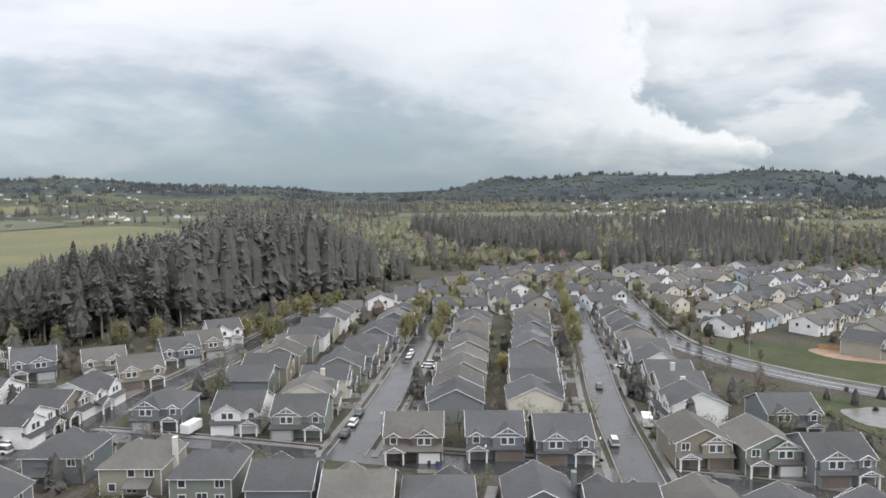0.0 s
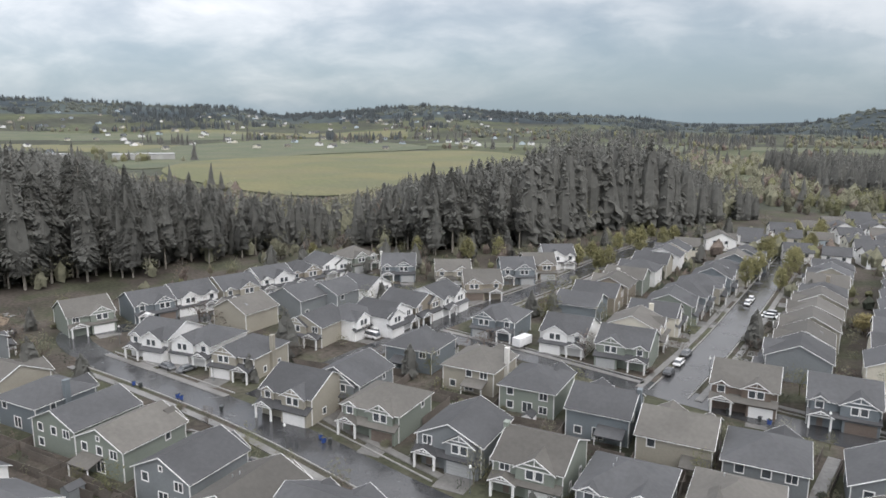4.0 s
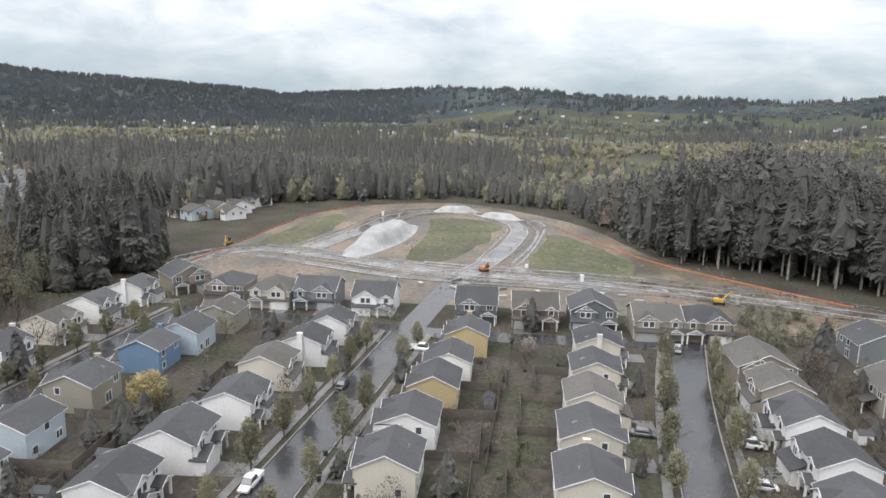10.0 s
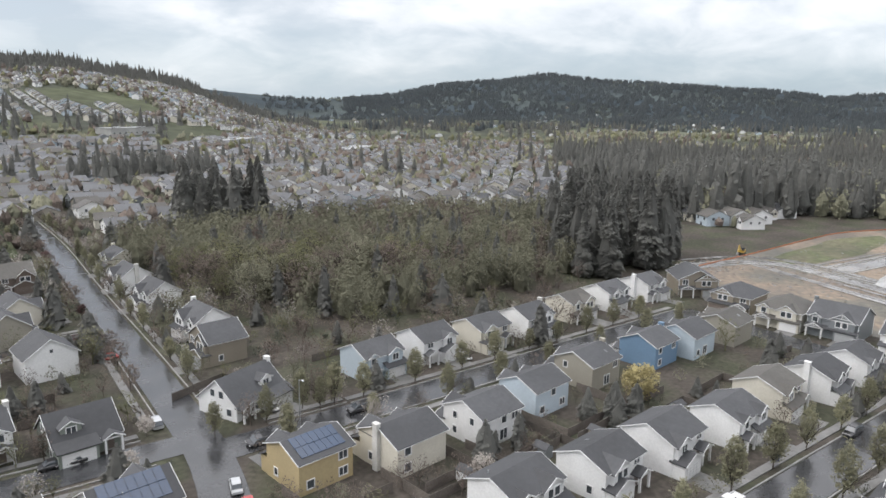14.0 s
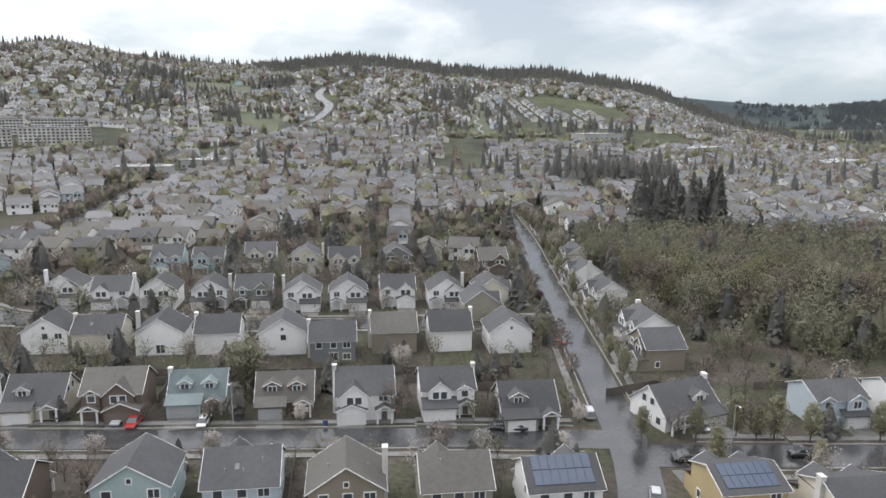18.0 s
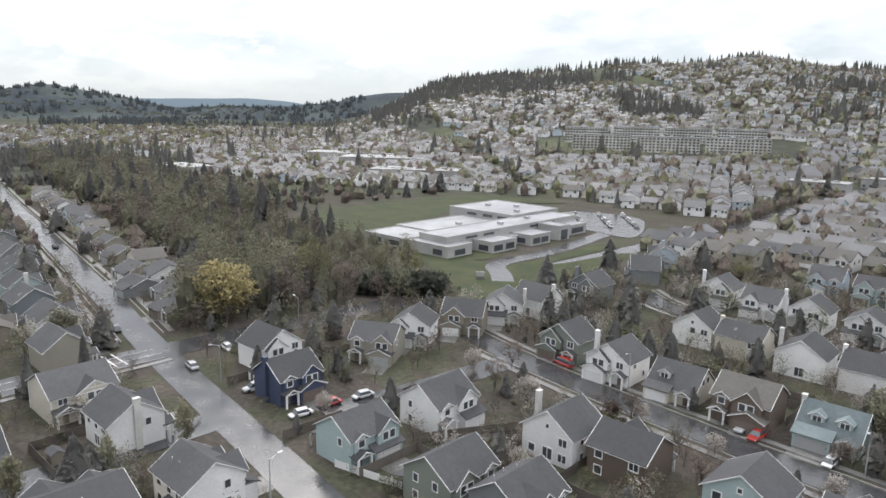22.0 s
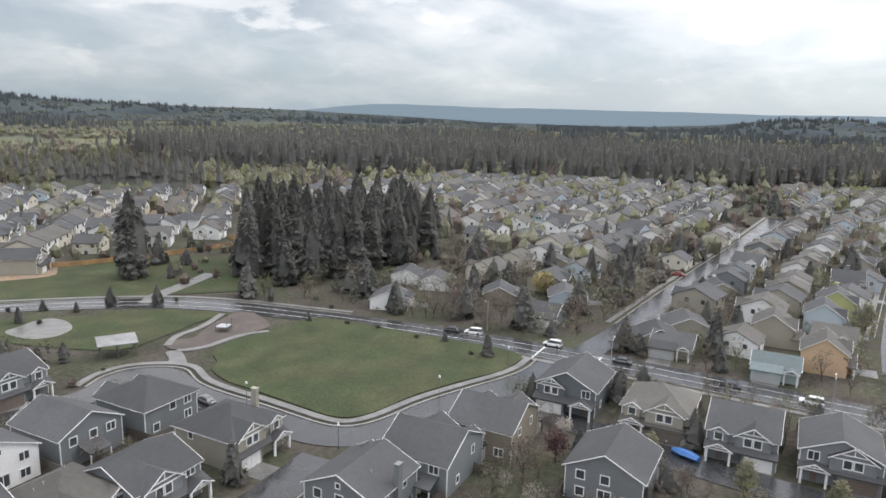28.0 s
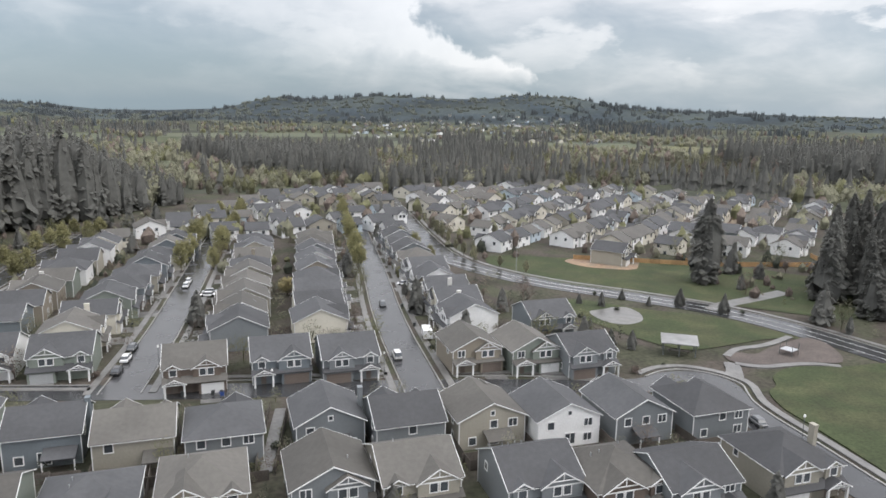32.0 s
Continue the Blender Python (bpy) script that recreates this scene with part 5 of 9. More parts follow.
# K_n
terrace(180, "steep", [
    (160.7, -49.5, "beige", "dark"),
    (182.9, -55.7, "white", "dark"),
    (204.3, -56.7, "blue", "dark"),
    (222.8, -60.2, "aqua", "dark"),
    (244.8, -65.2, "aqua", "dark"),
    (271.4, -71.9, "grey", "dark"),
    (304, -76.4, "grey", "dark"),
    (336, -78.4, "grey", "dark"),
])
# K_s
terrace(0, "low", [
    (178.3, -86.1, "beige", "dark"),
    (195.7, -94, "beige", "dark"),
    (208.8, -88.2, "grey", "dark"),
    (228.5, -96.1, "beige", "dark"),
    (257, -103.1, "beige", "dark"),
    (279.9, -108.3, "beige", "dark"),
    (304, -112.2, "beige", "dark"),
])
# new houses beside the plots
terrace(-140, "craft", [
    (139.5, 229.5, "beige", "dark"),
    (196, 262, "grey", "dark"),
    (212, 256, "blue", "dark"),
    (228, 249, "white", "dark"),
])
# O_n
terrace(200, "low", [
    (170.8, 105, "white", "dark"),
    (199.4, 115.6, "white", "dark"),
    (197.2, 104.1, "white", "dark"),
    (193.9, 79.8, "tan", "dark"),
    (201.7, 61.7, "skyblue", "dark"),
    (246.6, 79.5, "tan", "dark"),
])
# O_s
terrace(20, "low", [
    (177, 29.4, "beige", "dark"),
    (191.6, 24.7, "beige", "dark"),
    (238, 22.2, "beige", "dark"),
])

# the back-to-back columns along the streets that run north
rc = random.Random(31)
for x0, lean, h, y0, y1 in ((2.6, 0.085, 90, 169, 285), (21.7, 0.115, -90, 171, 285), (59.3, 0.075, 90, 166, 285), (-34.8, 0.16, -90, 175.5, 285), (-53, 0.10, 90, 189, 285)):
    y = y0
    while y < y1:
        HOUSE_SEED[0] += 1
        house(x0 + lean * (y - y0), y, h + rc.uniform(-2, 2), rc.choice(("grey", "beige", "tan", "sage", "blue", "white", "cream")), rc.choice(("dark", "dark", "brown")), "craft", HOUSE_SEED[0], detail=0)
        y += rc.uniform(12.6, 14.5)


# ---- trees ----
def fir_mesh(rnd, h, rmax, bare, layers, per, jag=True):
    """A fir's crown: many small drooping sprays in uneven tiers, with a ragged outline."""
    s = Shape()
    z0, phase = h * bare, rnd.uniform(0, 6.283)
    tiers = [rnd.uniform(0.72, 1.12) for _ in range(14)]
    lean = (rnd.uniform(-0.02, 0.02), rnd.uniform(-0.02, 0.02))
    for _ in range(int(layers * per * (6.5 if jag else 1.8))):
        f = rnd.random() ** 1.15
        a, z = rnd.uniform(0, 6.283), z0 + (h - z0) * f
        reach = rmax * (1 - f) ** 0.62 * min(1, (f + 0.22) / 0.36) * tiers[int(f * 13.9)] * (1 + 0.22 * math.sin(2 * a + phase + 4 * f) + 0.14 * math.sin(5 * a + 9 * f)) + 0.22
        out = reach * rnd.uniform(0.7, 1.1)
        ln = min(out, (0.55 if jag else 1.3) + reach * (rnd.uniform(0.16, 0.3) if jag else rnd.uniform(0.2, 0.42)))
        wd, drop = ln * rnd.uniform(0.3, 0.55), ln * rnd.uniform(0.05, 0.75)
        ca, sa_, tip = math.cos(a), math.sin(a), rnd.uniform(-0.7, 0.7) * wd

        def at(u, v, dz):
            return (ca * u - sa_ * v + lean[0] * z, sa_ * u + ca * v + lean[1] * z, z + dz)
        if jag:
            s.add([at(out - ln, 0, 0.25 * ln), at(out - 0.62 * ln, wd, -drop * 0.3 + tip), at(out - 0.3 * ln, wd * 0.35, -drop * 0.5), at(out, rnd.uniform(-0.3, 0.3) * wd, -drop), at(out - 0.5 * ln, -wd, -drop * 0.4 - tip)], [(0, 1, 2), (0, 2, 3, 4)])
        else:
            s.add([at(out - ln, 0, 0.3 * ln), at(out - 0.45 * ln, wd, -drop * 0.4 + tip), at(out, 0, -drop), at(out - 0.5 * ln, -wd, -drop * 0.4 - tip)], [(0, 1, 2, 3)])
    s.tube((lean[0] * h * 0.9, lean[1] * h * 0.9, h * 0.88), (lean[0] * h, lean[1] * h, h + 0.5), 0.14, 0.02, 4)
    # the dense inside of the crown
    n, zs = 9 if jag else 7, (z0 + 0.02 * h, z0 + 0.2 * (h - z0), z0 + 0.5 * (h - z0), z0 + 0.82 * (h - z0))
    for k, z in enumerate(zs):
        for i in range(n):
            r = rmax * (0.5, 0.72, 0.56, 0.26)[k] * rnd.uniform(0.7, 1.2)
            s.v.append((r * math.cos(i * 6.283 / n) + lean[0] * z, r * math.sin(i * 6.283 / n) + lean[1] * z, z + rnd.uniform(-0.04, 0.04) * h))
    b = len(s.v) - 4 * n
    for k in range(3):
        for i in range(n):
            s.f.append((b + k * n + i, b + k * n + (i + 1) % n, b + (k + 1) * n + (i + 1) % n, b + (k + 1) * n + i))
            s.m.append(0)
    return s


def far_crown(rnd, h, r, lobes=2, sprays=7):
    """A leafy tree far off: a few uneven lobes of crown, run together, with loose sprays at their edges."""
    s, n = Shape(), 5
    for _ in range(lobes):
        cx, cy = rnd.uniform(-0.45, 0.45) * r * (lobes > 1), rnd.uniform(-0.45, 0.45) * r * (lobes > 1)
        q, top, b = r * rnd.uniform(0.6, 0.9), h * rnd.uniform(0.75, 1.05), len(s.v)
        for z, k in ((0.1, 0.8), (0.6, 0.9)):
            for i in range(n):
                w = q * k * rnd.uniform(0.7, 1.25)
                s.v.append((cx + w * math.cos(i * 6.283 / n), cy + w * math.sin(i * 6.283 / n), top * (z + rnd.uniform(-0.1, 0.1))))
        s.v.append((cx, cy, top))
        s.f += [(b + i, b + (i + 1) % n, b + n + (i + 1) % n, b + n + i) for i in range(n)]
        s.f += [(b + n + i, b + n + (i + 1) % n, b + 2 * n) for i in range(n)]
        s.m += [0] * (2 * n)
    for _ in range(sprays):
        a, e = rnd.uniform(0, 6.283), rnd.uniform(0.1, 1.0)
        w = r * rnd.uniform(0.75, 1.15) * (1.1 - 0.6 * e)
        p = Vector((w * math.cos(a), w * math.sin(a), h * e))
        u, v = Vector((rnd.gauss(0, 1), rnd.gauss(0, 1), rnd.gauss(0, 1))) * 0.6, Vector((rnd.gauss(0, 1), rnd.gauss(0, 1), rnd.gauss(0, 1))) * 0.5
        s.add([tuple(p - u), tuple(p + v), tuple(p + u), tuple(p - v)], [(0, 1, 2, 3)])
    return s


def far_clump(rnd, fir):
    """A piece of far forest: five or six trees standing together."""
    s = Shape()
    for _ in range(6):
        x, y = rnd.uniform(-9, 9), rnd.uniform(-9, 9)
        o = far_fir(rnd, rnd.uniform(17, 27), rnd.uniform(3.8, 5.2), 2) if fir else far_crown(rnd, rnd.uniform(10, 16), rnd.uniform(4.0, 6.0), 1, 0)
        s.add([(a + x, b + y, c) for a, b, c in o.v], o.f)
    return s


def far_fir(rnd, h, r, skirts=3):
    """A fir far off: three ragged skirts, one over the other."""
    s, n = Shape(), 6
    for lo, hi, k in ((0.02, 0.5, 1.0), (0.3, 0.78, 0.72), (0.58, 1.0, 0.42)) if skirts > 2 else ((0.02, 0.68, 1.0), (0.4, 1.0, 0.66)):
        b, turn = len(s.v), rnd.uniform(0, 1)
        for i in range(n):
            q = r * k * rnd.uniform(0.65, 1.2)
            s.v.append((q * math.cos(i * 6.283 / n + turn), q * math.sin(i * 6.283 / n + turn), h * (lo + rnd.uniform(-0.04, 0.05))))
        s.v.append((rnd.uniform(-0.4, 0.4), rnd.uniform(-0.4, 0.4), h * hi))
        s.f += [(b + i, b + (i + 1) % n, b + n) for i in range(n)]
        s.m += [0] * n
    return s


def leaf_mesh(rnd, h, base, radius, clumps, per, leaf, shape="oval"):
    """A crown of many small leaf faces in uneven clumps, with gaps between."""
    s = Shape()
    mid, half = (h + base) / 2, (h - base) / 2
    for _ in range(clumps):
        while True:
            p = Vector((rnd.uniform(-1, 1), rnd.uniform(-1, 1), rnd.uniform(-1, 1)))
            if 0.3 < p.length < 1:
                break
        narrow = 1.0 if shape == "round" else (1.0 - 0.45 * max(0, p.z)) if shape == "oval" else 0.6 + 0.4 * (1 - abs(p.z))
        c = Vector((p.x * radius * narrow, p.y * radius * narrow, mid + p.z * half))
        size = leaf * rnd.uniform(1.6, 3.0)
        for _ in range(per):
            q = c + Vector((rnd.gauss(0, 0.5), rnd.gauss(0, 0.5), rnd.gauss(0, 0.45))) * size
            u = Vector((rnd.gauss(0, 1), rnd.gauss(0, 1), rnd.gauss(0, 0.7))).normalized()
            v = u.cross(Vector((rnd.gauss(0, 1), rnd.gauss(0, 1), rnd.gauss(0, 1)))).normalized()
            u, v = u * leaf * rnd.uniform(0.6, 1.2), v * leaf * rnd.uniform(0.35, 0.7)
            s.add([tuple(q - u), tuple(q + v), tuple(q + u), tuple(q - v)], [(0, 1, 2, 3)])
    return s


def limbs(rnd, s, a, way_, ln, r, depth, spread=0.6):
    b = a + way_ * ln
    s.tube(a, b, r, r * 0.62, 5 if depth > 2 else 3)
    if depth == 0:
        return
    for _ in range(3 if depth > 1 else 4):
        turn = Vector((rnd.gauss(0, spread), rnd.gauss(0, spread), rnd.gauss(0.15, spread * 0.6)))
        limbs(rnd, s, a.lerp(b, rnd.uniform(0.55, 1.0)), (way_ + turn).normalized(), ln * rnd.uniform(0.55, 0.8), r * 0.55, depth - 1, spread)


def template(name, trunk, crown, bark, leaves, label):
    return dict(name=name, trunk=trunk.mesh("trunk", bark), crown=crown.mesh("crown", leaves), label=label)


rt = random.Random(7)
FIRS, EDGE_FIRS = [], []
for i in range(5):
    h = rt.uniform(29, 38)
    tr_ = Shape().tube((0, 0, -0.3), (0, 0, h * 0.95), 0.42, 0.06, 7)
    FIRS.append(template("fir_tree", tr_, fir_mesh(rt, h, rt.uniform(6.0, 7.6), 0.04, 40, 10), BARK, FIR, "tall dark green fir tree with drooping boughs"))
for i in range(5):
    h = rt.uniform(31, 41)
    tr_ = Shape().tube((0, 0, -0.3), (0, 0, h * 0.95), 0.45, 0.06, 7)
    for k in range(14):
        a, z = rt.uniform(0, 6.28), h * rt.uniform(0.12, 0.4)
        tr_.tube((0, 0, z), (math.cos(a) * 1.6, math.sin(a) * 1.6, z - 0.3), 0.05, 0.02, 3)
    EDGE_FIRS.append(template("fir_tree", tr_, fir_mesh(rt, h, rt.uniform(5.0, 6.4), rt.uniform(0.1, 0.34), 32, 10), PALEBARK, FIR, "tall fir with a bare pale lower trunk at the wood's edge"))


def leafy(name, h, base, radius, clumps, per, leaf, bark, leaves, label, shape="oval", depth=3, r=0.13):
    tr_ = Shape().tube((0, 0, -0.2), (0, 0, base + (h - base) * 0.3), r, r * 0.7, 6)
    for _ in range(4):
        limbs(rt, tr_, Vector((0, 0, base * rt.uniform(0.8, 1.2))), Vector((rt.gauss(0, 0.35), rt.gauss(0, 0.35), 1)).normalized(), (h - base) * 0.42, r * 0.6, depth - 1, 0.4)
    return template(name, tr_, leaf_mesh(rt, h, base, radius, clumps, per, leaf, shape), bark, leaves, label)


STREET = [leafy("street_tree", rt.uniform(8.2, 10.0), 1.2, rt.uniform(1.5, 1.9), 210, 8, 0.22, BARK, BUDLEAF, "young street tree with thin yellow-green spring leaves") for _ in range(4)]
BIGLEAF = [leafy("broadleaf_tree", rt.uniform(11, 15), 2.5, rt.uniform(4.0, 5.2), 260, 8, 0.45, BARK, OLIVE, "broad tree with olive-green spring foliage", "round", 4, 0.28) for _ in range(3)]
GROVETREES = [leafy("broadleaf_tree", rt.uniform(11, 14), 2.0, rt.uniform(3.6, 4.8), 240, 6, 0.28, BARK, m_, lb, "round", 4, 0.2) for m_, lb in ((OLIVE, "bare-limbed tree with thin grey-olive spring foliage"), (OLIVE, "bare-limbed tree with thin grey-olive spring foliage"), (LEAF, "broad tree in pale yellow-green spring leaf"), (RUST, "bare tree with brownish budding twigs"))]
GOLDEN = [leafy("golden_tree", 9.5, 1.5, 4.4, 260, 9, 0.38, BARK, GOLD, "rounded tree in golden-yellow spring leaf", "round", 3, 0.25)]
TALLYELLOW = [leafy("broadleaf_tree", rt.uniform(9, 12), 1.6, rt.uniform(2.7, 3.4), 200, 7, 0.38, BARK, SPRING, "tall street tree in pale yellow-green leaf") for _ in range(2)]
BLOSSOMS = [leafy("blossom_tree", rt.uniform(4.5, 5.5), 1.2, rt.uniform(1.6, 2.1), 110, 8, 0.2, BARK, BLOSSOM, "small ornamental tree covered in white blossom", "round", 3, 0.1) for _ in range(2)]
PLUMS = [leafy("plum_tree", 5.2, 1.2, 1.7, 110, 8, 0.22, BARK, PLUM, "small tree with dark purple-red leaves", "round", 3, 0.1)]
BUDDING = [leafy("budding_tree", rt.uniform(7, 9), 1.6, rt.uniform(2.4, 3.0), 80, 6, 0.26, BARK, RUST, "leafless tree with reddish budding twigs", "round", 4, 0.14) for _ in range(2)]
SHRUBS = [leafy("shrub", 1.5, 0.1, 1.0, 60, 8, 0.17, BARK, m_, lb, "round", 2, 0.04) for m_, lb in ((HEDGE, "rounded dark green evergreen shrub"), (OLIVE, "loose olive-green garden shrub"), (RUST, "brownish budding garden shrub"))]
CEDARS = []
for i in range(2):
    h = rt.uniform(6, 8)
    CEDARS.append(template("small_conifer", Shape().tube((0, 0, -0.2), (0, 0, h * 0.8), 0.1, 0.04, 5), fir_mesh(rt, h, 2.1, 0.04, 24, 10), BARK, FIR, "young dark green conifer"))


def tree(t, x, y, size=1.0, group="trees"):
    base = new(t["name"], t["trunk"])
    base.matrix_basis = pose(x, y, land(x, y), 0, 0, rt.uniform(0, 360))
    base.scale = (size, size, size * rt.uniform(0.92, 1.08))
    part("crown", t["crown"], None, base)
    return tagged(base, t["label"], "tree" if t["name"] != "shrub" else "shrub", group)


class Bulk:
    """Many small faces for one far-off object, gathered as arrays."""

    def __init__(self):
        self.v, self.f, self.m, self.n = [], [], [], 0

    def take(self, shape, x, y, z, s, turn, slot=None, sz=None):
        v = np.array(shape[0]) * (s, s, sz or s)
        c, q = math.cos(turn), math.sin(turn)
        self.v.append(np.stack([v[:, 0] * c - v[:, 1] * q + x, v[:, 0] * q + v[:, 1] * c + y, v[:, 2] + z], 1))
        self.f += [tuple(i + self.n for i in f) for f in shape[1]]
        self.m += shape[2] if slot is None else [slot if k == 0 else k for k in shape[2]]
        self.n += len(v)

    def object(self, name, mats, label, category):
        me = bpy.data.meshes.new(name)
        me.from_pydata(np.concatenate(self.v).tolist(), [], self.f)
        for m in mats:
            me.materials.append(m)
        me.polygons.foreach_set("material_index", self.m)
        me.update()
        return tagged(new(name, me), label, category, kind="stuff")


def plain(shape):
    return (shape.v, shape.f, shape.m)


LOWFIR = [plain(fir_mesh(rt, 30, rt.uniform(5.2, 7.0), 0.05, 22, 7, False)) for _ in range(6)]
FARFIR = [plain(far_fir(rt, 28, rt.uniform(5.0, 7.0))) for _ in range(8)]
MIDFIR = [plain(fir_mesh(rt, 29, rt.uniform(5.2, 7.0), 0.04, 11, 5, False)) for _ in range(6)]
MIDLEAF = [plain(leaf_mesh(rt, 11, 0.4, 4.2, 22, 3, 0.75, "round").join(far_crown(rt, 9.5, 3.0, 2))) for _ in range(6)]
YARDLEAF = [plain(leaf_mesh(rt, 11, 0.4, 4.2, 30, 3, 0.62, "round")) for _ in range(6)]
def twiggy(rnd):
    """A bare garden tree in bud: trunk, limbs and a thin haze of twig ends."""
    s = leaf_mesh(rnd, 10, 2.0, 3.3, 75, 3, 0.27, "round")
    s.tube((0, 0, -0.2), (0, 0, 3.4), 0.2, 0.13, 5)
    for _ in range(5):
        limbs(rnd, s, Vector((0, 0, rnd.uniform(1.8, 3.2))), Vector((rnd.gauss(0, 0.45), rnd.gauss(0, 0.45), 1)).normalized(), 3.2, 0.1, 1, 0.5)
    return s


TWIGGY = [plain(twiggy(rt)) for _ in range(6)]
GARDENFIR = [plain(fir_mesh(rt, 20, rt.uniform(5.0, 7.0), 0.03, 22, 7, False)) for _ in range(4)]
FINELEAF = [plain(leaf_mesh(rt, 12, 0.8, 4.4, 120, 4, 0.36, "round").join(far_crown(rt, 9, 2.4, 2))) for _ in range(6)]
LOWLEAF = [plain(leaf_mesh(rt, 12, 0.8, 4.4, 56, 3, 0.6, "round").join(far_crown(rt, 10, 3.0, 2))) for _ in range(6)]
FARLEAF = [plain(far_crown(rt, 10.5, 4.2)) for _ in range(8)]
FIRCLUMP = [plain(far_clump(rt, True)) for _ in range(6)]
LEAFCLUMP = [plain(far_clump(rt, False)) for _ in range(6)]

# woods: each a stretch of the plan
WOODS = dict(
    northwest=[(-20.5, 424.1), (-53.6, 376.2), (-90.1, 336.3), (-101.5, 283.9), (-130, 248.5), (-189.2, 246.2), (-202.9, 161.9), (-234.8, 107.2), (-273.6, 61.6), (-339.7, 47.9), (-399, 31.9), (-428.6, -16), (-456, -38.8), (-684, 0), (-684, 342), (-535.8, 438.9), (-323.8, 362.5), (-267.9, 393.3), (-244, 513), (-171, 570), (-79.8, 592.8), (-34.2, 501.6)],
    west=[(-399, -127.7), (-424.1, -75.2), (-438.9, -38.8), (-684, -11.4), (-820.8, -228), (-501.6, -319.2), (-330.6, -228), (-324.9, -171)],
    firs_west=[(-189.2, -130), (-233.7, -115.1), (-273.6, -153.9), (-298.7, -205.2), (-245.1, -188.1), (-205.2, -153.9)],
    firs_south=[(-159.6, -277), (-127.7, -294.1), (-136.8, -330.6), (-171, -310.1)],
    northeast=[(171, 166.4), (167.6, 143.6), (202.9, 130), (255.4, 132.2), (273.6, 171), (222.3, 191.5)],
    east=[(433.2, 456), (535.8, 285), (615.6, 68.4), (729.6, -68.4), (912, -79.8), (957.6, 478.8), (535.8, 684)],
    north_far=[(-34.2, 741), (0, 684), (11.4, 592.8), (95.8, 490.2), (125.4, 570), (68.4, 741), (-34.2, 843.6)],
    north_near=[(95.8, 458.3), (205.2, 438.9), (228, 484.5), (108.3, 513)],
    south=[(-142.5, -478.8), (-233.7, -476.5), (-250.8, -524.4), (-148.2, -530.1)],
)
GROVES = dict(
    southwest=[(-87.8, -188.1), (-92.3, -160.7), (-104.9, -144.8), (-136.8, -137.9), (-180.1, -131.1), (-228, -159.6), (-294.1, -213.2), (-230.3, -259.9), (-159.6, -273.6), (-96.9, -273.6), (-82.1, -245.1)],
    east=[(167.6, -82.1), (168.7, -103.7), (145.9, -142.5), (187, -189.2), (279.3, -193.8), (462.8, -233.7), (753.5, -279.3), (729.6, -205.2), (456, -153.9), (285, -127.7), (216.6, -114)],
    north=[(-11.4, 456), (96.9, 450.3), (205.2, 433.2), (342, 467.4), (433.2, 456), (535.8, 684), (228, 775.2), (68.4, 752.4), (-22.8, 570)],
)


def scatter(rnd, poly, gap):
    """Places in a region, at about that gap, on a shaken grid."""
    xs, ys = [p[0] for p in poly], [p[1] for p in poly]
    y = min(ys)
    while y < max(ys):
        x = min(xs)
        while x < max(xs):
            a, b = x + rnd.uniform(-0.45, 0.45) * gap, y + rnd.uniform(-0.45, 0.45) * gap
            if inside(a, b, poly):
                yield a, b
            x += gap
        y += gap


# how high the woods' tops stand against the horizon, every three degrees of turn from north to west-south-west
TOPS = [-4.6, -5.2, -4.4, -2.5, -1.8, -1.5, -1.9, -3.2, -3.6, -4.4, -4.8, -5.8, -6.5, -6.4, -6.0, -5.5, -4.8, -4.4, -3.0, -2.5, -2.4, -3.9, -3.0, -2.2, -2.3, -3.4, -3.9, -4.8, -5.3, -5.4,
        -5.2, -4.9, -4.6, -4.3, -4.1, -3.9, -3.5, -3.3, -3.4, -3.9, -4.4]


def wood_height(x, y):
    """How tall a tree may stand at a place of the western woods, in metres."""
    az = math.degrees(math.atan2(-x, y)) / 3
    if not 0 <= az < 40:
        return 30.0
    i = int(az)
    el = TOPS[i] + (TOPS[i + 1] - TOPS[i]) * (az - i)
    return EYE + math.hypot(x, y) * math.tan(radians(el)) - land(x, y)


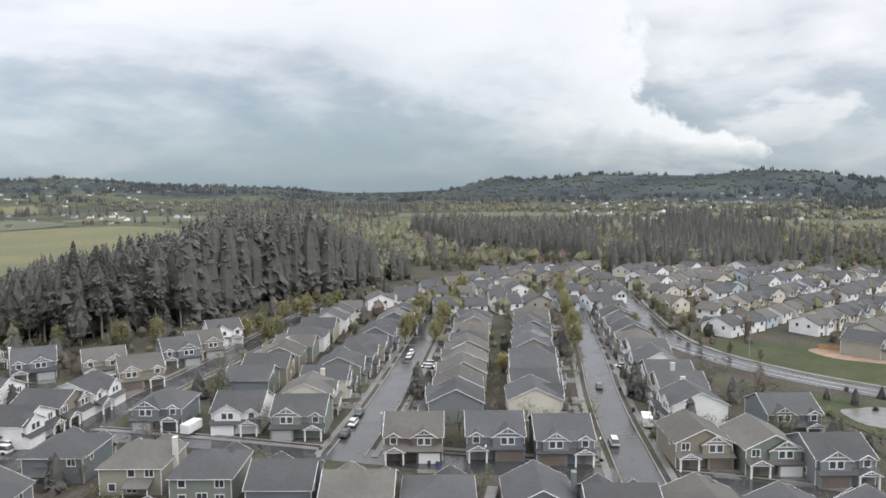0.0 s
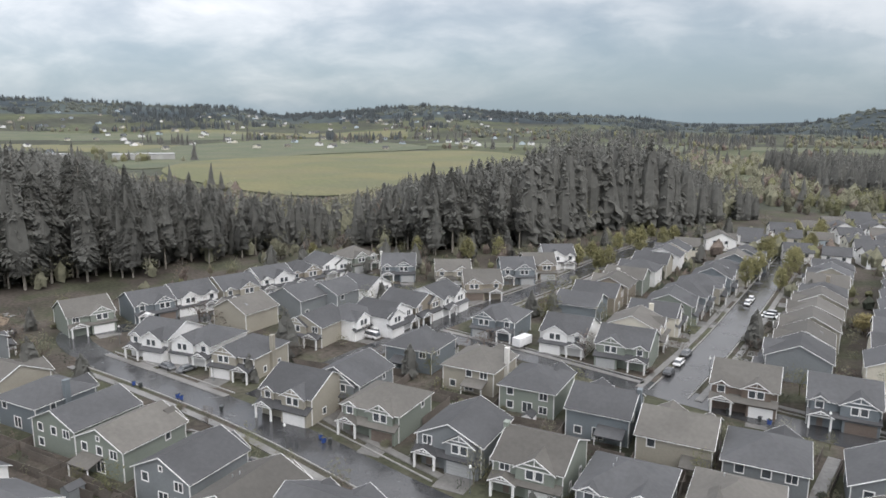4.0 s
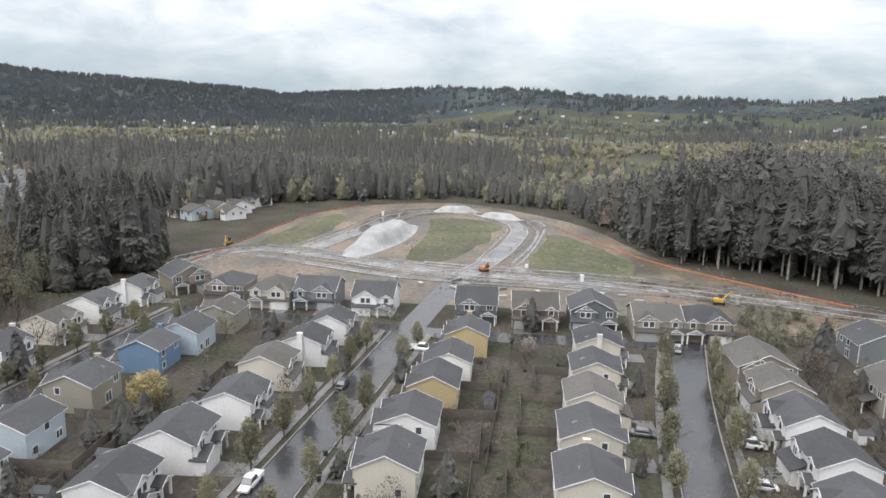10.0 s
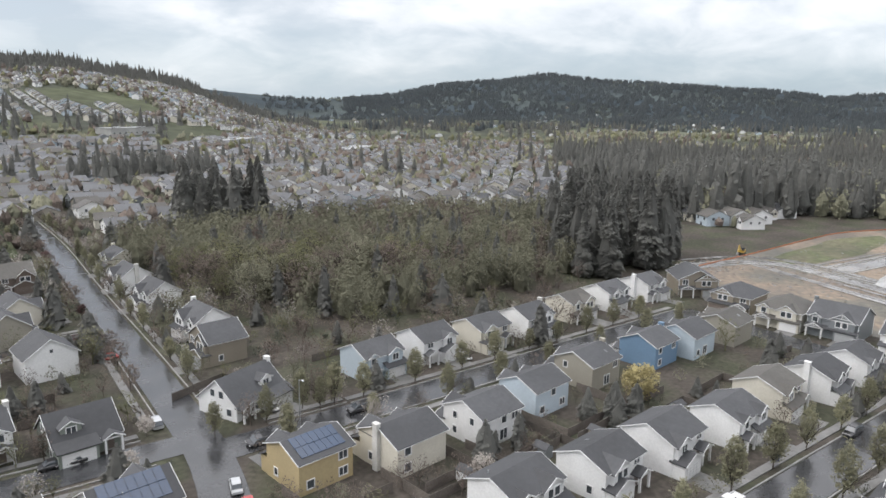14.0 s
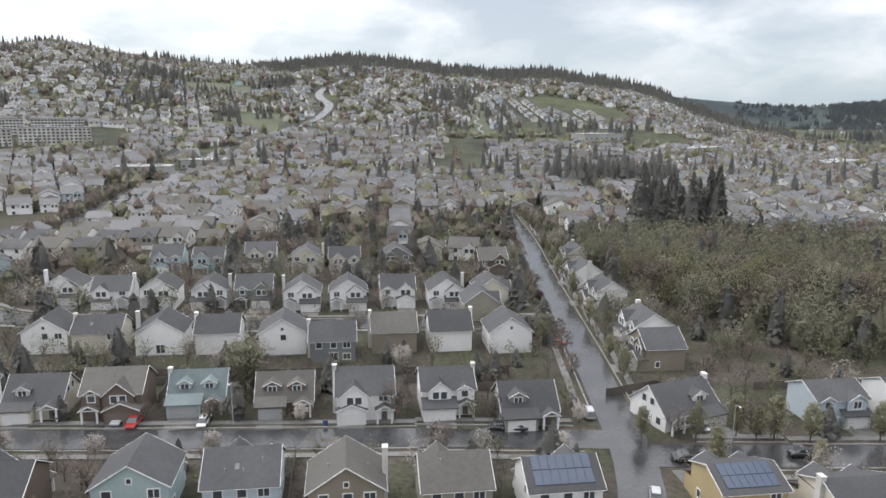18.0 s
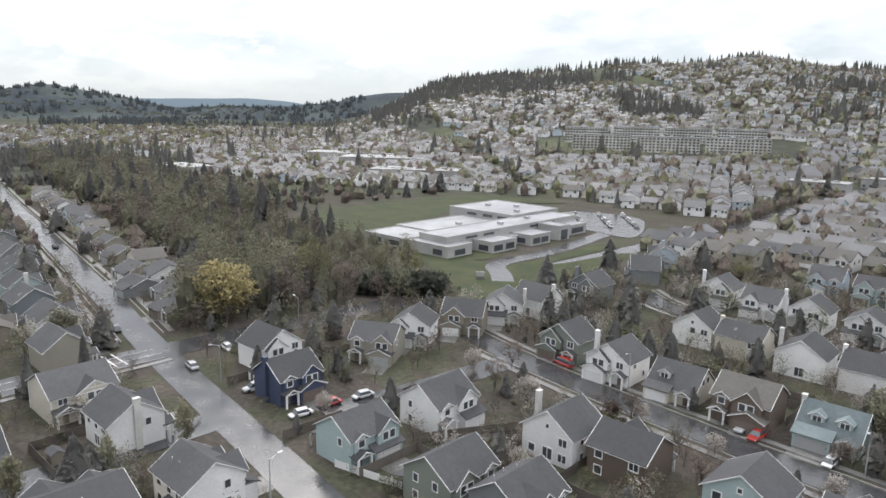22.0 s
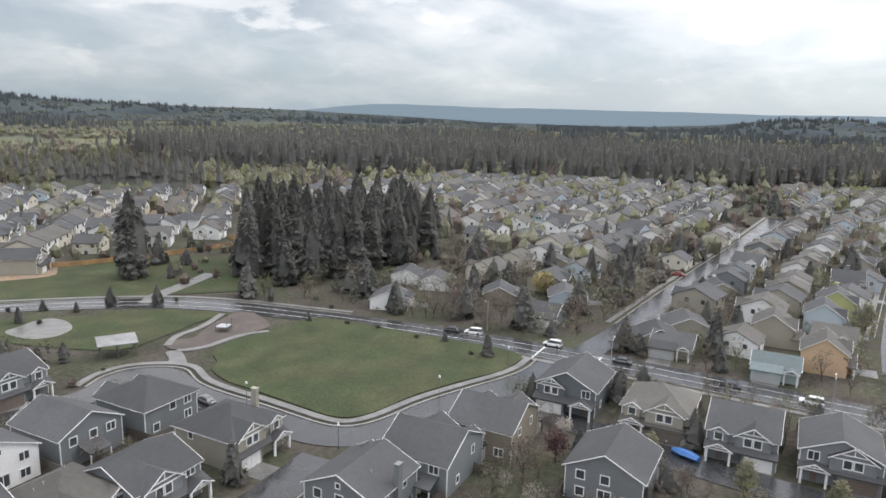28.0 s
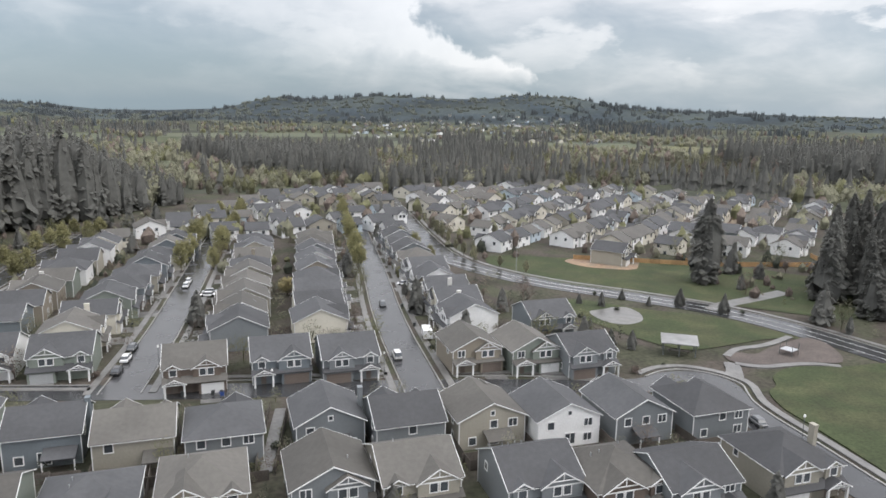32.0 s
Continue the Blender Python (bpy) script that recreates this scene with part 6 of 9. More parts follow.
rw = random.Random(21)
wood = Bulk()
edge_trees = 0
for key, poly in WOODS.items():
    for x, y in scatter(rw, poly, 6.2 if key == "northwest" else 7.0 if key in ("firs_west", "northeast", "firs_south") else 8.0):
        away = math.hypot(x, y)
        near = away < 300 and key == "northwest" and not inside(x * 0.93, y * 0.93, poly)
        most = wood_height(x, y) if key in ("northwest", "west") else 30
        if most < 5 or (key == "northwest" and away > 480 and rw.random() < 0.6):
            continue
        tall = most * (rw.uniform(0.62, 0.88) if rw.random() < 0.7 else rw.uniform(0.86, 1.05)) * (1.12 if key == "west" else 1.0)
        if (near and edge_trees < 120 and tall > 17) or key in ("firs_west", "northeast", "firs_south"):
            if key != "northwest" and rw.random() < (0.05 if key == "northeast" else 0.25):
                continue
            edge_trees += 1
            tree(rw.choice(EDGE_FIRS if key == "northwest" else FIRS), x, y, min(1.1, tall / 36) if key == "northwest" else rw.uniform(0.6, 0.92), "firs of the wood")
            if key == "northwest" and rw.random() < 0.8:
                wood.take(rw.choice(LOWFIR), x * 1.03 + rw.uniform(-3, 3), y * 1.03 + rw.uniform(-3, 3), 0, rw.uniform(0.35, 0.6), rw.uniform(0, 6), 0)
            if key == "northwest" and rw.random() < 0.12:
                wood.take(rw.choice(LOWLEAF), x * 0.985, y * 0.985, 0, rw.uniform(0.5, 1.0), rw.uniform(0, 6), 1)
        elif tall < 11 or (key in ("northwest", "north_near") and rw.random() < 0.14) or (key in ("east", "west") and rw.random() < 0.2):
            k = min(1.5, tall / 12)
            wood.take(rw.choice(LOWLEAF if away < 376 else MIDLEAF), x, y, land(x, y), k, rw.uniform(0, 6.28), rw.choice((1, 1, 1, 2)))
        else:
            k = {"east": rw.uniform(0.6, 1.25), "north_far": rw.uniform(0.65, 1.0), "north_near": rw.uniform(0.5, 0.78), "south": rw.uniform(0.5, 0.8)}.get(key, tall / 29)
            wood.take(rw.choice(LOWFIR if away < 376 else MIDFIR if away < 760 or not inside(x * 0.9, y * 0.9, poly) else FARFIR), x, y, land(x, y) - 1, k * 0.9, rw.uniform(0, 6.28), 0, k)
wood.object("woodland", [FIR, OLIVE, RUST], "dense dark conifer wood round the estate", "woodland")
tree(FIRS[1], 153.9, 193.8, 0.95, "firs of the wood")

grove = Bulk()
made = 0
for key, poly in GROVES.items():
    for x, y in scatter(rw, poly, 6.0 if key == "southwest" else 8.0 if key == "east" else 11.0):
        if key == "southwest" and math.hypot(x, y) < 234 and made < 60:
            made += 1
            tree(rw.choice(GROVETREES), x, y, rw.uniform(0.8, 1.25), "trees of the grove")
        elif key == "east" and math.hypot(x, y) < 256 and made < 100:
            made += 1
            tree(rw.choice(GROVETREES), x, y, rw.uniform(0.9, 1.35) * (0.6 if y < -130 else 1), "trees of the grove")
        elif key == "north":
            grove.take(rw.choice(MIDLEAF), x, y, land(x, y), rw.uniform(0.4, 1.0), rw.uniform(0, 6.28), rw.choice((0, 0, 0, 1, 2)))
        elif rw.random() < 0.85:
            grove.take(rw.choice(FINELEAF if math.hypot(x, y) < 270 else LOWLEAF), x, y, land(x, y), rw.uniform(0.8, 1.25) if key == "southwest" else rw.uniform(0.9, 1.5) * (0.6 if y < -130 and x < 300 else 1), rw.uniform(0, 6.28), rw.choice((0, 0, 0, 0, 0, 2)))
        else:
            grove.take(rw.choice(LOWFIR), x, y, land(x, y), rw.uniform(0.35, 0.55) if key == "southwest" or x < 300 else rw.uniform(0.5, 0.75), rw.uniform(0, 6.28), 3)
grove.object("grove", [OLIVE, LEAF, RUST, FIR], "mixed grove of leafless and olive-green trees", "woodland")

# ---- far houses ----
def far_house():
    """A small far-off house: walls 0, roof 1, trim 2, glass 3."""
    s = Shape()
    w, d, e, r = 5.0, 5.6, 5.2, 7.8
    gable_body(s, -w, w, -d, d, 0, e, r, "x", 0)
    gable_roof(s, -w, w, -d, d, e, r, "x", slot=1)
    gable_body(s, -4.4, 0.2, d - 3, d + 0.8, 0, e - 0.3, e + 1.5, "y", 0)
    gable_roof(s, -4.4, 0.2, d - 4, d + 0.8, e - 0.3, e + 1.5, "y", slot=1)
    barge(s, -4.4, 0.2, d + 1.15, e - 0.3, e + 1.5, slot=2)
    s.box(-4.2, d + 0.8, 0.1, 0, d + 0.9, 2.2, 2)
    for x, y, z, t in ((-3, d + 0.82, 4.2, 0), (-1.2, d + 0.82, 4.2, 0), (2.6, d + 0.02, 4.2, 0), (2.6, d + 0.02, 1.5, 0), (-3, -d - 0.05, 4.0, 0), (2.5, -d - 0.05, 4.0, 0), (0, -d - 0.05, 1.5, 0)):
        s.box(x - 0.6, y - 0.03, z - 0.65, x + 0.6, y + 0.05, z + 0.65, 3)
    for x in (-w - 0.05, w + 0.05):
        for y in (-2.5, 2.0):
            s.box(x - 0.04, y - 0.5, 3.5, x + 0.04, y + 0.5, 4.7, 3)
    return s


FAR = plain(far_house())
tiny = Shape()
gable_body(tiny, -5.2, 5.2, -5.4, 5.4, 0, 5.2, 7.8, "x", 0)
tiny.add([(-5.5, -5.9, 5.0), (5.5, -5.9, 5.0), (5.5, 0, 7.95), (-5.5, 0, 7.95), (5.5, 5.9, 5.0), (-5.5, 5.9, 5.0)], [(0, 1, 2, 3), (2, 4, 5, 3)], 1)
tiny.add([(-4.4, 6.2, 0), (0.4, 6.2, 0), (0.4, 6.2, 5), (-2, 6.2, 6.6), (-4.4, 6.2, 5), (0.4, 3, 5), (-2, 1.5, 6.6), (-4.4, 3, 5), (0.4, 5, 0), (-4.4, 5, 0)], [(0, 4, 3, 2, 1), (1, 2, 5, 8), (4, 0, 9, 7)], 0)
tiny.add([(0.6, 6.6, 4.8), (-2, 6.6, 6.75), (-4.6, 6.6, 4.8), (0.6, 3, 4.8), (-2, 1.5, 6.75), (-4.6, 3, 4.8)], [(0, 1, 4, 3), (1, 2, 5, 4)], 1)
for x_, y_, z_ in ((-2, 6.25, 4), (2.8, 5.45, 4), (2.8, 5.45, 1.4), (-2.5, -5.45, 3.8), (2.5, -5.45, 3.8)):
    tiny.add([(x_ - 0.8, y_, z_ - 0.7), (x_ + 0.8, y_, z_ - 0.7), (x_ + 0.8, y_, z_ + 0.7), (x_ - 0.8, y_, z_ + 0.7)], [(0, 1, 2, 3)], 3)
TINY = plain(tiny)
# southern far roofs: wet gloss, base colour lightened for haze and glare
FARROOF = material("hazed_wet_shingle", (0.105, 0.107, 0.112), 0.5, 0.12, 1.4, spec=0.45, spots=(0.085, 0.086, 0.09), spot_scale=0.05)
FARMATS = [WALLS[n] for n in ("white", "cream", "beige", "grey", "skyblue", "tan")] + [ROOFS["dark"], ROOFS["brown"], TRIM, GLASS, FARROOF]


def far_at(bulk, rnd, x, y, turn, s=1.0, pale=0.5):
    wall = rnd.choice((0, 0, 0, 0, 1, 1, 2, 4)) if rnd.random() < pale + 0.4 else rnd.choice((2, 3, 5, 3, 4))
    roof = 7 if rnd.random() > 0.65 else 10 if y < -300 else 6
    kind = FAR if math.hypot(x, y) < 540 else TINY
    mi = [{0: wall, 1: roof, 2: 8, 3: 9}[k] for k in kind[2]]
    bulk.take((kind[0], kind[1], mi), x, y, land(x, y) - 0.8, s * rnd.uniform(0.92, 1.12), turn)


def estate(bulk, rnd, poly, along, gap, row, pale, keep=0.92, trees=None, bend=0.0):
    """Streets of houses over a region: rows of pairs, back to back."""
    ca, sa_ = math.cos(radians(along)), math.sin(radians(along))
    cx, cy = sum(p[0] for p in poly) / len(poly), sum(p[1] for p in poly) / len(poly)
    reach = max(math.hypot(p[0] - cx, p[1] - cy) for p in poly)
    n = int(reach / row) + 1
    for i in range(-n, n + 1):
        for j in range(-int(reach / gap), int(reach / gap) + 1):
            for side, turn in ((-1, 180), (1, 0)):
                u, v = j * gap + rnd.uniform(-1, 1), i * row + side * row * 0.24 + rnd.uniform(-1, 1) + bend * math.sin(j * gap / 90)
                x, y = cx + ca * u - sa_ * v, cy + sa_ * u + ca * v
                hill_az = math.degrees(math.atan2(-x, y)) % 360
                if (148 < hill_az < 186 and math.hypot(x, y) > 1410) or math.hypot(x, y) > 1660:
                    continue
                south = y < -330
                if south and (cover(x, y) > 2 or not clear_road(x, y, 15, ("V",)) or inside(x, y, TERRACES) or (196 < hill_az < 216 and 680 < math.hypot(x, y) < 840)):
                    continue
                if inside(x, y, poly) and rnd.random() < keep - 0.1 * south:
                    far_at(bulk, rnd, x, y, radians(along + turn + rnd.uniform(-8, 8) + (90 if rnd.random() < 0.25 else 0)), 1.0, pale)
                elif trees and inside(x, y, poly):
                    trees.take(rnd.choice(FARLEAF), x, y, land(x, y), rnd.uniform(0.5, 0.9) * (1.25 if south else 1), rnd.uniform(0, 6), rnd.choice((0, 1, 2)))
                if trees and inside(x, y, poly) and rnd.random() < 0.95:
                    x, y = x + rnd.uniform(-9, 9), y + rnd.uniform(-9, 9)
                    if rnd.random() < 0.88:
                        trees.take(rnd.choice(FARLEAF), x, y, land(x, y), rnd.uniform(0.4, 0.85) * (1.3 if south else 1.2 if x > 240 else 1), rnd.uniform(0, 6), rnd.choice((0, 0, 2, 2, 2, 2) if y < -200 else (0, 0, 1, 2)))
                    else:
                        trees.take(rnd.choice(FARFIR), x, y, land(x, y), rnd.uniform(0.22, 0.45), rnd.uniform(0, 6), 3)


spots_ = [(o.matrix_basis.translation.x, o.matrix_basis.translation.y) for o in scene.objects if o.name.startswith("house")]


def clear(x, y, need=8.2):
    if any((x - a) ** 2 + (y - b) ** 2 < need * need for a, b in spots_):
        return False
    for pts in STREETS.values():
        for (ax, ay), (bx, by) in zip(pts, pts[1:]):
            L2 = (bx - ax) ** 2 + (by - ay) ** 2
            u = min(1, max(0, ((x - ax) * (bx - ax) + (y - ay) * (by - ay)) / L2))
            if (ax + u * (bx - ax) - x) ** 2 + (ay + u * (by - ay) - y) ** 2 < 36:
                return False
    return True



def fill(bulk, rnd, poly, along_, gap, row, pale, trees):
    # houses in the space left between the streets and the other houses
    ca, sa_ = math.cos(radians(along_)), math.sin(radians(along_))
    cx, cy = sum(p[0] for p in poly) / len(poly), sum(p[1] for p in poly) / len(poly)
    reach = max(math.hypot(p[0] - cx, p[1] - cy) for p in poly)
    for i in range(-int(reach / row) - 1, int(reach / row) + 2):
        for j in range(-int(reach / gap), int(reach / gap) + 1):
            u, v = j * gap + rnd.uniform(-1, 1), i * row + rnd.uniform(-1.5, 1.5)
            x, y = cx + ca * u - sa_ * v, cy + sa_ * u + ca * v
            if not inside(x, y, poly):
                continue
            if clear(x, y, 11.0) and clear_road(x, y, 10.5):
                spots_.append((x, y))
                far_at(bulk, rnd, x, y, radians(along_ + rnd.choice((0, 180)) + rnd.uniform(-6, 6) + (90 if rnd.random() < 0.2 else 0)), 0.95, pale)
            for _ in range(4):
                a, b = x + rnd.uniform(-9, 9), y + rnd.uniform(-8, 8)
                if clear(a, b, 6.0) and rnd.random() < 0.8:
                    trees.take(rnd.choice(YARDLEAF), a, b, land(a, b) - 0.3, rnd.uniform(0.25, 0.75), rnd.uniform(0, 6), rnd.choice((0, 0, 0, 1, 2)))


def clear_road(x, y, need, keys=tuple(STREETS)):
    for pts in (STREETS[k] for k in keys):
        for (ax, ay), (bx, by) in zip(pts, pts[1:]):
            L2 = (bx - ax) ** 2 + (by - ay) ** 2
            u = min(1, max(0, ((x - ax) * (bx - ax) + (y - ay) * (by - ay)) / L2))
            if math.hypot(ax + u * (bx - ax) - x, ay + u * (by - ay) - y) < need:
                return False
    return True


town, gardens = Bulk(), Bulk()
rf = random.Random(5)
TERRACES = [(-196, -1090), (-250, -1150), (-400, -1140), (-420, -960), (-250, -862), (-190, -890)]
ESTATES = [
    ([(-50.2, 298.7), (-9.1, 376.2), (45.6, 450.3), (102.6, 456), (75.2, 298.7)], 8, 14, 36, 0.95, 0.75, 0),
    ([(98, 262), (125, 256), (150, 245), (228, 214), (342, 319.2), (285, 393.3), (205.2, 456), (108.3, 450.3)], 38, 13.5, 41, 0.8, 0.86, 6),
    ([(262.2, 108.3), (245.1, 68.4), (456, 34.2), (592.8, 68.4), (535.8, 262.2), (376.2, 296.4), (285, 205.2)], -6, 14, 36, 0.6, 0.8, 8),
    ([(456, -17.1), (638.4, -51.3), (638.4, 22.8), (467.4, 11.4)], -8, 14, 34, 0.4, 0.9, 0), ([(353.4, -59.3), (638.4, -102.6), (638.4, -142.5), (364.8, -88.9)], -10, 13, 30, 0.4, 0.9, 0),
    ([(134.5, -267.9), (79.8, -262.2), (-22.8, -364.8), (-45.6, -547.2), (125.4, -570), (142.5, -387.6)], -6, 13, 34, 0.45, 0.8, 5),
    ([(-20.5, -256.5), (-57, -259.9), (-70.7, -273.6), (-31.9, -273.6), (-31.9, -364.8), (-100.3, -367.1), (-114, -547.2), (-45.6, -547.2), (-17.1, -376.2)], -6, 13, 32, 0.5, 0.85, 3),
    ([(-96.9, -296.4), (-148.2, -296.4), (-153.9, -478.8), (-296.4, -729.6), (-148.2, -752.4), (-108.3, -478.8)], -8, 13, 34, 0.3, 0.85, 5),
    ([(148.2, -376.2), (250.8, -381.9), (478.8, -570), (478.8, -798), (171, -820.8)], 22, 13, 34, 0.6, 0.92, 8),
    ([(-68.4, -570), (148.2, -581.4), (159.6, -866.4), (-125.4, -866.4)], -4, 13, 36, 0.5, 0.85, 8),
    ([(-159.6, -290.7), (-302.1, -216.6), (-478.8, -342), (-798, -638.4), (-478.8, -866.4), (-250.8, -638.4), (-171, -456)], 35, 13, 33, 0.5, 0.88, 8),
    ([(-342, -866.4), (-125, -870), (165, -836), (342, -915), (478.8, -1083), (798, -1311), (570, -1618.8), (-114, -1653), (-478.8, -1425)], 12, 16, 40, 0.65, 0.62, 16),
    ([(-342, -866.4), (-478.8, -1425), (-798, -1254), (-706.8, -912)], 40, 14, 36, 0.6, 0.8, 10),
    ([(798, -798), (866.4, -1311), (1140, -1140), (1482, -798), (1026, -592.8)], 30, 16, 44, 0.55, 0.5, 20),
    ([(478.8, -570), (798, -798), (866.4, -1140), (478.8, -1071.6), (342, -912), (171, -832.2)], 14, 14, 38, 0.6, 0.8, 10),
    ([(273.6, -376.2), (490.2, -547.2), (798, -729.6), (1026, -570), (729.6, -342), (478.8, -285)], 28, 14, 34, 0.7, 0.85, 8),
    ([(684, -342), (1368, -741), (1824, -570), (1938, -171), (1026, -171)], 10, 18, 46, 0.5, 0.42, 20),
    ([(-324.9, -127.7), (-332.9, -171), (-376.2, -188.1), (-393.3, -142.5)], 60, 13, 26, 0.9, 0.95, 0),
]
for poly, along, gap, row, pale, keep, bend in ESTATES:
    estate(town, rf, poly, along, gap, row, pale, keep, gardens, bend)
for poly, along_, gap, row, pale in (([(171, -13.7), (342, -31.9), (467.4, -47.9), (467.4, 5.7), (342, 13.7), (188.1, 29.6)], -7, 16.5, 19, 0.35), ([(166.4, 50.2), (262.2, 41), (456, 22.8), (456, 38.8), (262.2, 104.9), (190, 112)], -6, 21, 24, 0.5),
                                     ([(171, -51.3), (342, -82.1), (456, -102.6), (456, -66.1), (319.2, -41), (171, -25.1)], -9, 15, 17, 0.35), ([(171, -82.1), (342, -111.7), (456, -134.5), (456, -148.2), (285, -123.1), (176.7, -95.8)], -9, 13, 14, 0.3), ([(456, -68.4), (638.4, -95.8), (638.4, -45.6), (456, -22.8)], -9, 13, 14.5, 0.3)):
    fill(town, rf, poly, along_, gap, row, pale, gardens)
for _ in range(520):
    a = radians(rf.choice((rf.uniform(20, 60), rf.uniform(60, 120), rf.uniform(110, 150), rf.uniform(330, 350))))
    r = rf.uniform(1083, 2622)
    far_at(town, rf, -r * math.sin(a), r * math.cos(a), rf.uniform(0, 6.28), 0.85, 0.35)
# rows of narrow town houses below the wooded hill
for (ax, ay), (bx, by) in (((-236, -1174), (-211, -901)), ((-268, -1110), (-256, -915)), ((-282, -1003), (-294, -907)), ((-341, -1006), (-337, -922))):
    for off in (-9, 9):
        n_ = int(math.hypot(bx - ax, by - ay) / 9.5)
        turn = math.atan2(by - ay, bx - ax)
        for i in range(n_ + 1):
            x, y = ax + (bx - ax) * i / n_ - off * math.sin(turn), ay + (by - ay) * i / n_ + off * math.cos(turn)
            far_at(town, rf, x, y, turn + (0 if off > 0 else math.pi), 0.85, 0.9)
town.object("distant_houses", FARMATS, "closely built suburban houses spreading to the hills", "houses")

# trees over the country: belts of fir and of leafy trees with open ground between, thicker on the hills
def forest(x, y):
    """How wooded a place is, and how much of that is fir."""
    wooded = noise.noise((x / 330, y / 330, 3)) + 0.5 * noise.noise((x / 110, y / 110, 8))
    firs = noise.noise((x / 420, y / 420, 17)) + 0.5 * noise.noise((x / 130, y / 130, 23))
    return wooded, firs


for _ in range(17000):
    az, r = rf.uniform(0, 360), 490 + 1500 * rf.random() ** 1.2
    x, y = -r * math.sin(radians(az)), r * math.cos(radians(az))
    w, (wooded, firs) = south_weight(az), forest(x, y)
    north, west = az < 14 or az > 290, 62 < az < 128
    wooded += 0.30 if west else 0.16 if north else -0.05
    if (-640 < x < -233 and 376 < y < 1026) or any(inside(x, y, e[0]) and rf.random() < 0.75 for e in ESTATES):
        continue
    if -980 < x < -500 and 480 < y < 1277 and wooded < 0.3:
        continue
    if wooded < (0.0 if w > 0.5 and r < 1480 else -0.12) or cover(x, y) > 2:
        continue
    if firs > (0.22 if north else -0.02 if west else 0.1) or (r > 1540 and w > 0.5) or rf.random() < 0.1:
        gardens.take(rf.choice(FARFIR), x, y, land(x, y) - 1, rf.uniform(0.5, 0.9), rf.uniform(0, 6), 3)
    else:
        gardens.take(rf.choice(FARLEAF), x, y, land(x, y) - 1, rf.uniform(0.6, 1.25), rf.uniform(0, 6), rf.choice((0, 0, 0, 1, 2)))
# the woods on the far slopes, in stands, in the haze-tinted foliage
for _ in range(13000):
    az, r = rf.uniform(0, 360), 1450 + 1880 * rf.random() ** 0.8
    x, y = -r * math.sin(radians(az)), r * math.cos(radians(az))
    wooded, firs = forest(x, y)
    slope = smooth((r - 2250) / 500)
    if south_weight(az) > 0.3 or wooded + 0.55 * slope < 0.06 or cover(x, y) > 2:
        continue
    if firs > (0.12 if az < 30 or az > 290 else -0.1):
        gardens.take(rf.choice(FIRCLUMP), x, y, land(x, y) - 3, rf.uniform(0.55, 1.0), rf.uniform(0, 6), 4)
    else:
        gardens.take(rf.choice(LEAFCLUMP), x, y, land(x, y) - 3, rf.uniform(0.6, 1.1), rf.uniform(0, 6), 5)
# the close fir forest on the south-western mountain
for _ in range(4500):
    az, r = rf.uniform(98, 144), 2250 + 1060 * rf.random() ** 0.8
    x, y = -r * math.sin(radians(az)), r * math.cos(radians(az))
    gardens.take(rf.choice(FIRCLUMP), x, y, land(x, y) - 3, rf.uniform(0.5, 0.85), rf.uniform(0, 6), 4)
# clumps of firs on the southern hill, reddish trees along the streets below it
for _ in range(26):
    az, r = rf.uniform(150, 232), rf.uniform(934.8, 1664.4)
    for _ in range(rf.randint(8, 34)):
        a, q = radians(az + rf.gauss(0, 1.1)), r + rf.gauss(0, 22)
        x, y = -q * math.sin(a), q * math.cos(a)
        gardens.take(rf.choice(FARFIR), x, y, land(x, y) - 1, rf.uniform(0.4, 0.8), rf.uniform(0, 6), 3)
for (ax, ay), (bx, by) in (((-16, -324.9), (-31.9, -706.8)), ((25.1, -342), (-5.7, -729.6)), ((85.5, -330.6), (104.9, -638.4)), ((-114, -376.2), (-171, -729.6)), ((136.8, -342), (145.9, -638.4)), ((-66.1, -376.2), (-108.3, -706.8))):
    n_ = int(math.hypot(bx - ax, by - ay) / 8)
    for i in range(n_):
        x, y = ax + (bx - ax) * i / n_ + rf.uniform(-2, 2), ay + (by - ay) * i / n_ + rf.uniform(-2, 2)
        gardens.take(rf.choice(MIDLEAF), x, y, land(x, y) - 0.5, rf.uniform(0.5, 0.95), rf.uniform(0, 6), rf.choice((2, 2, 2, 0)))
# the wooded ridge in the south-south-west
for _ in range(2600):
    az, r = rf.uniform(146, 187), rf.uniform(1413.6, 1778.4)
    x, y = -r * math.sin(radians(az)), r * math.cos(radians(az))
    gardens.take(rf.choice(FARFIR), x, y, land(x, y) - 1, rf.uniform(0.35, 0.62), rf.uniform(0, 6), 3)
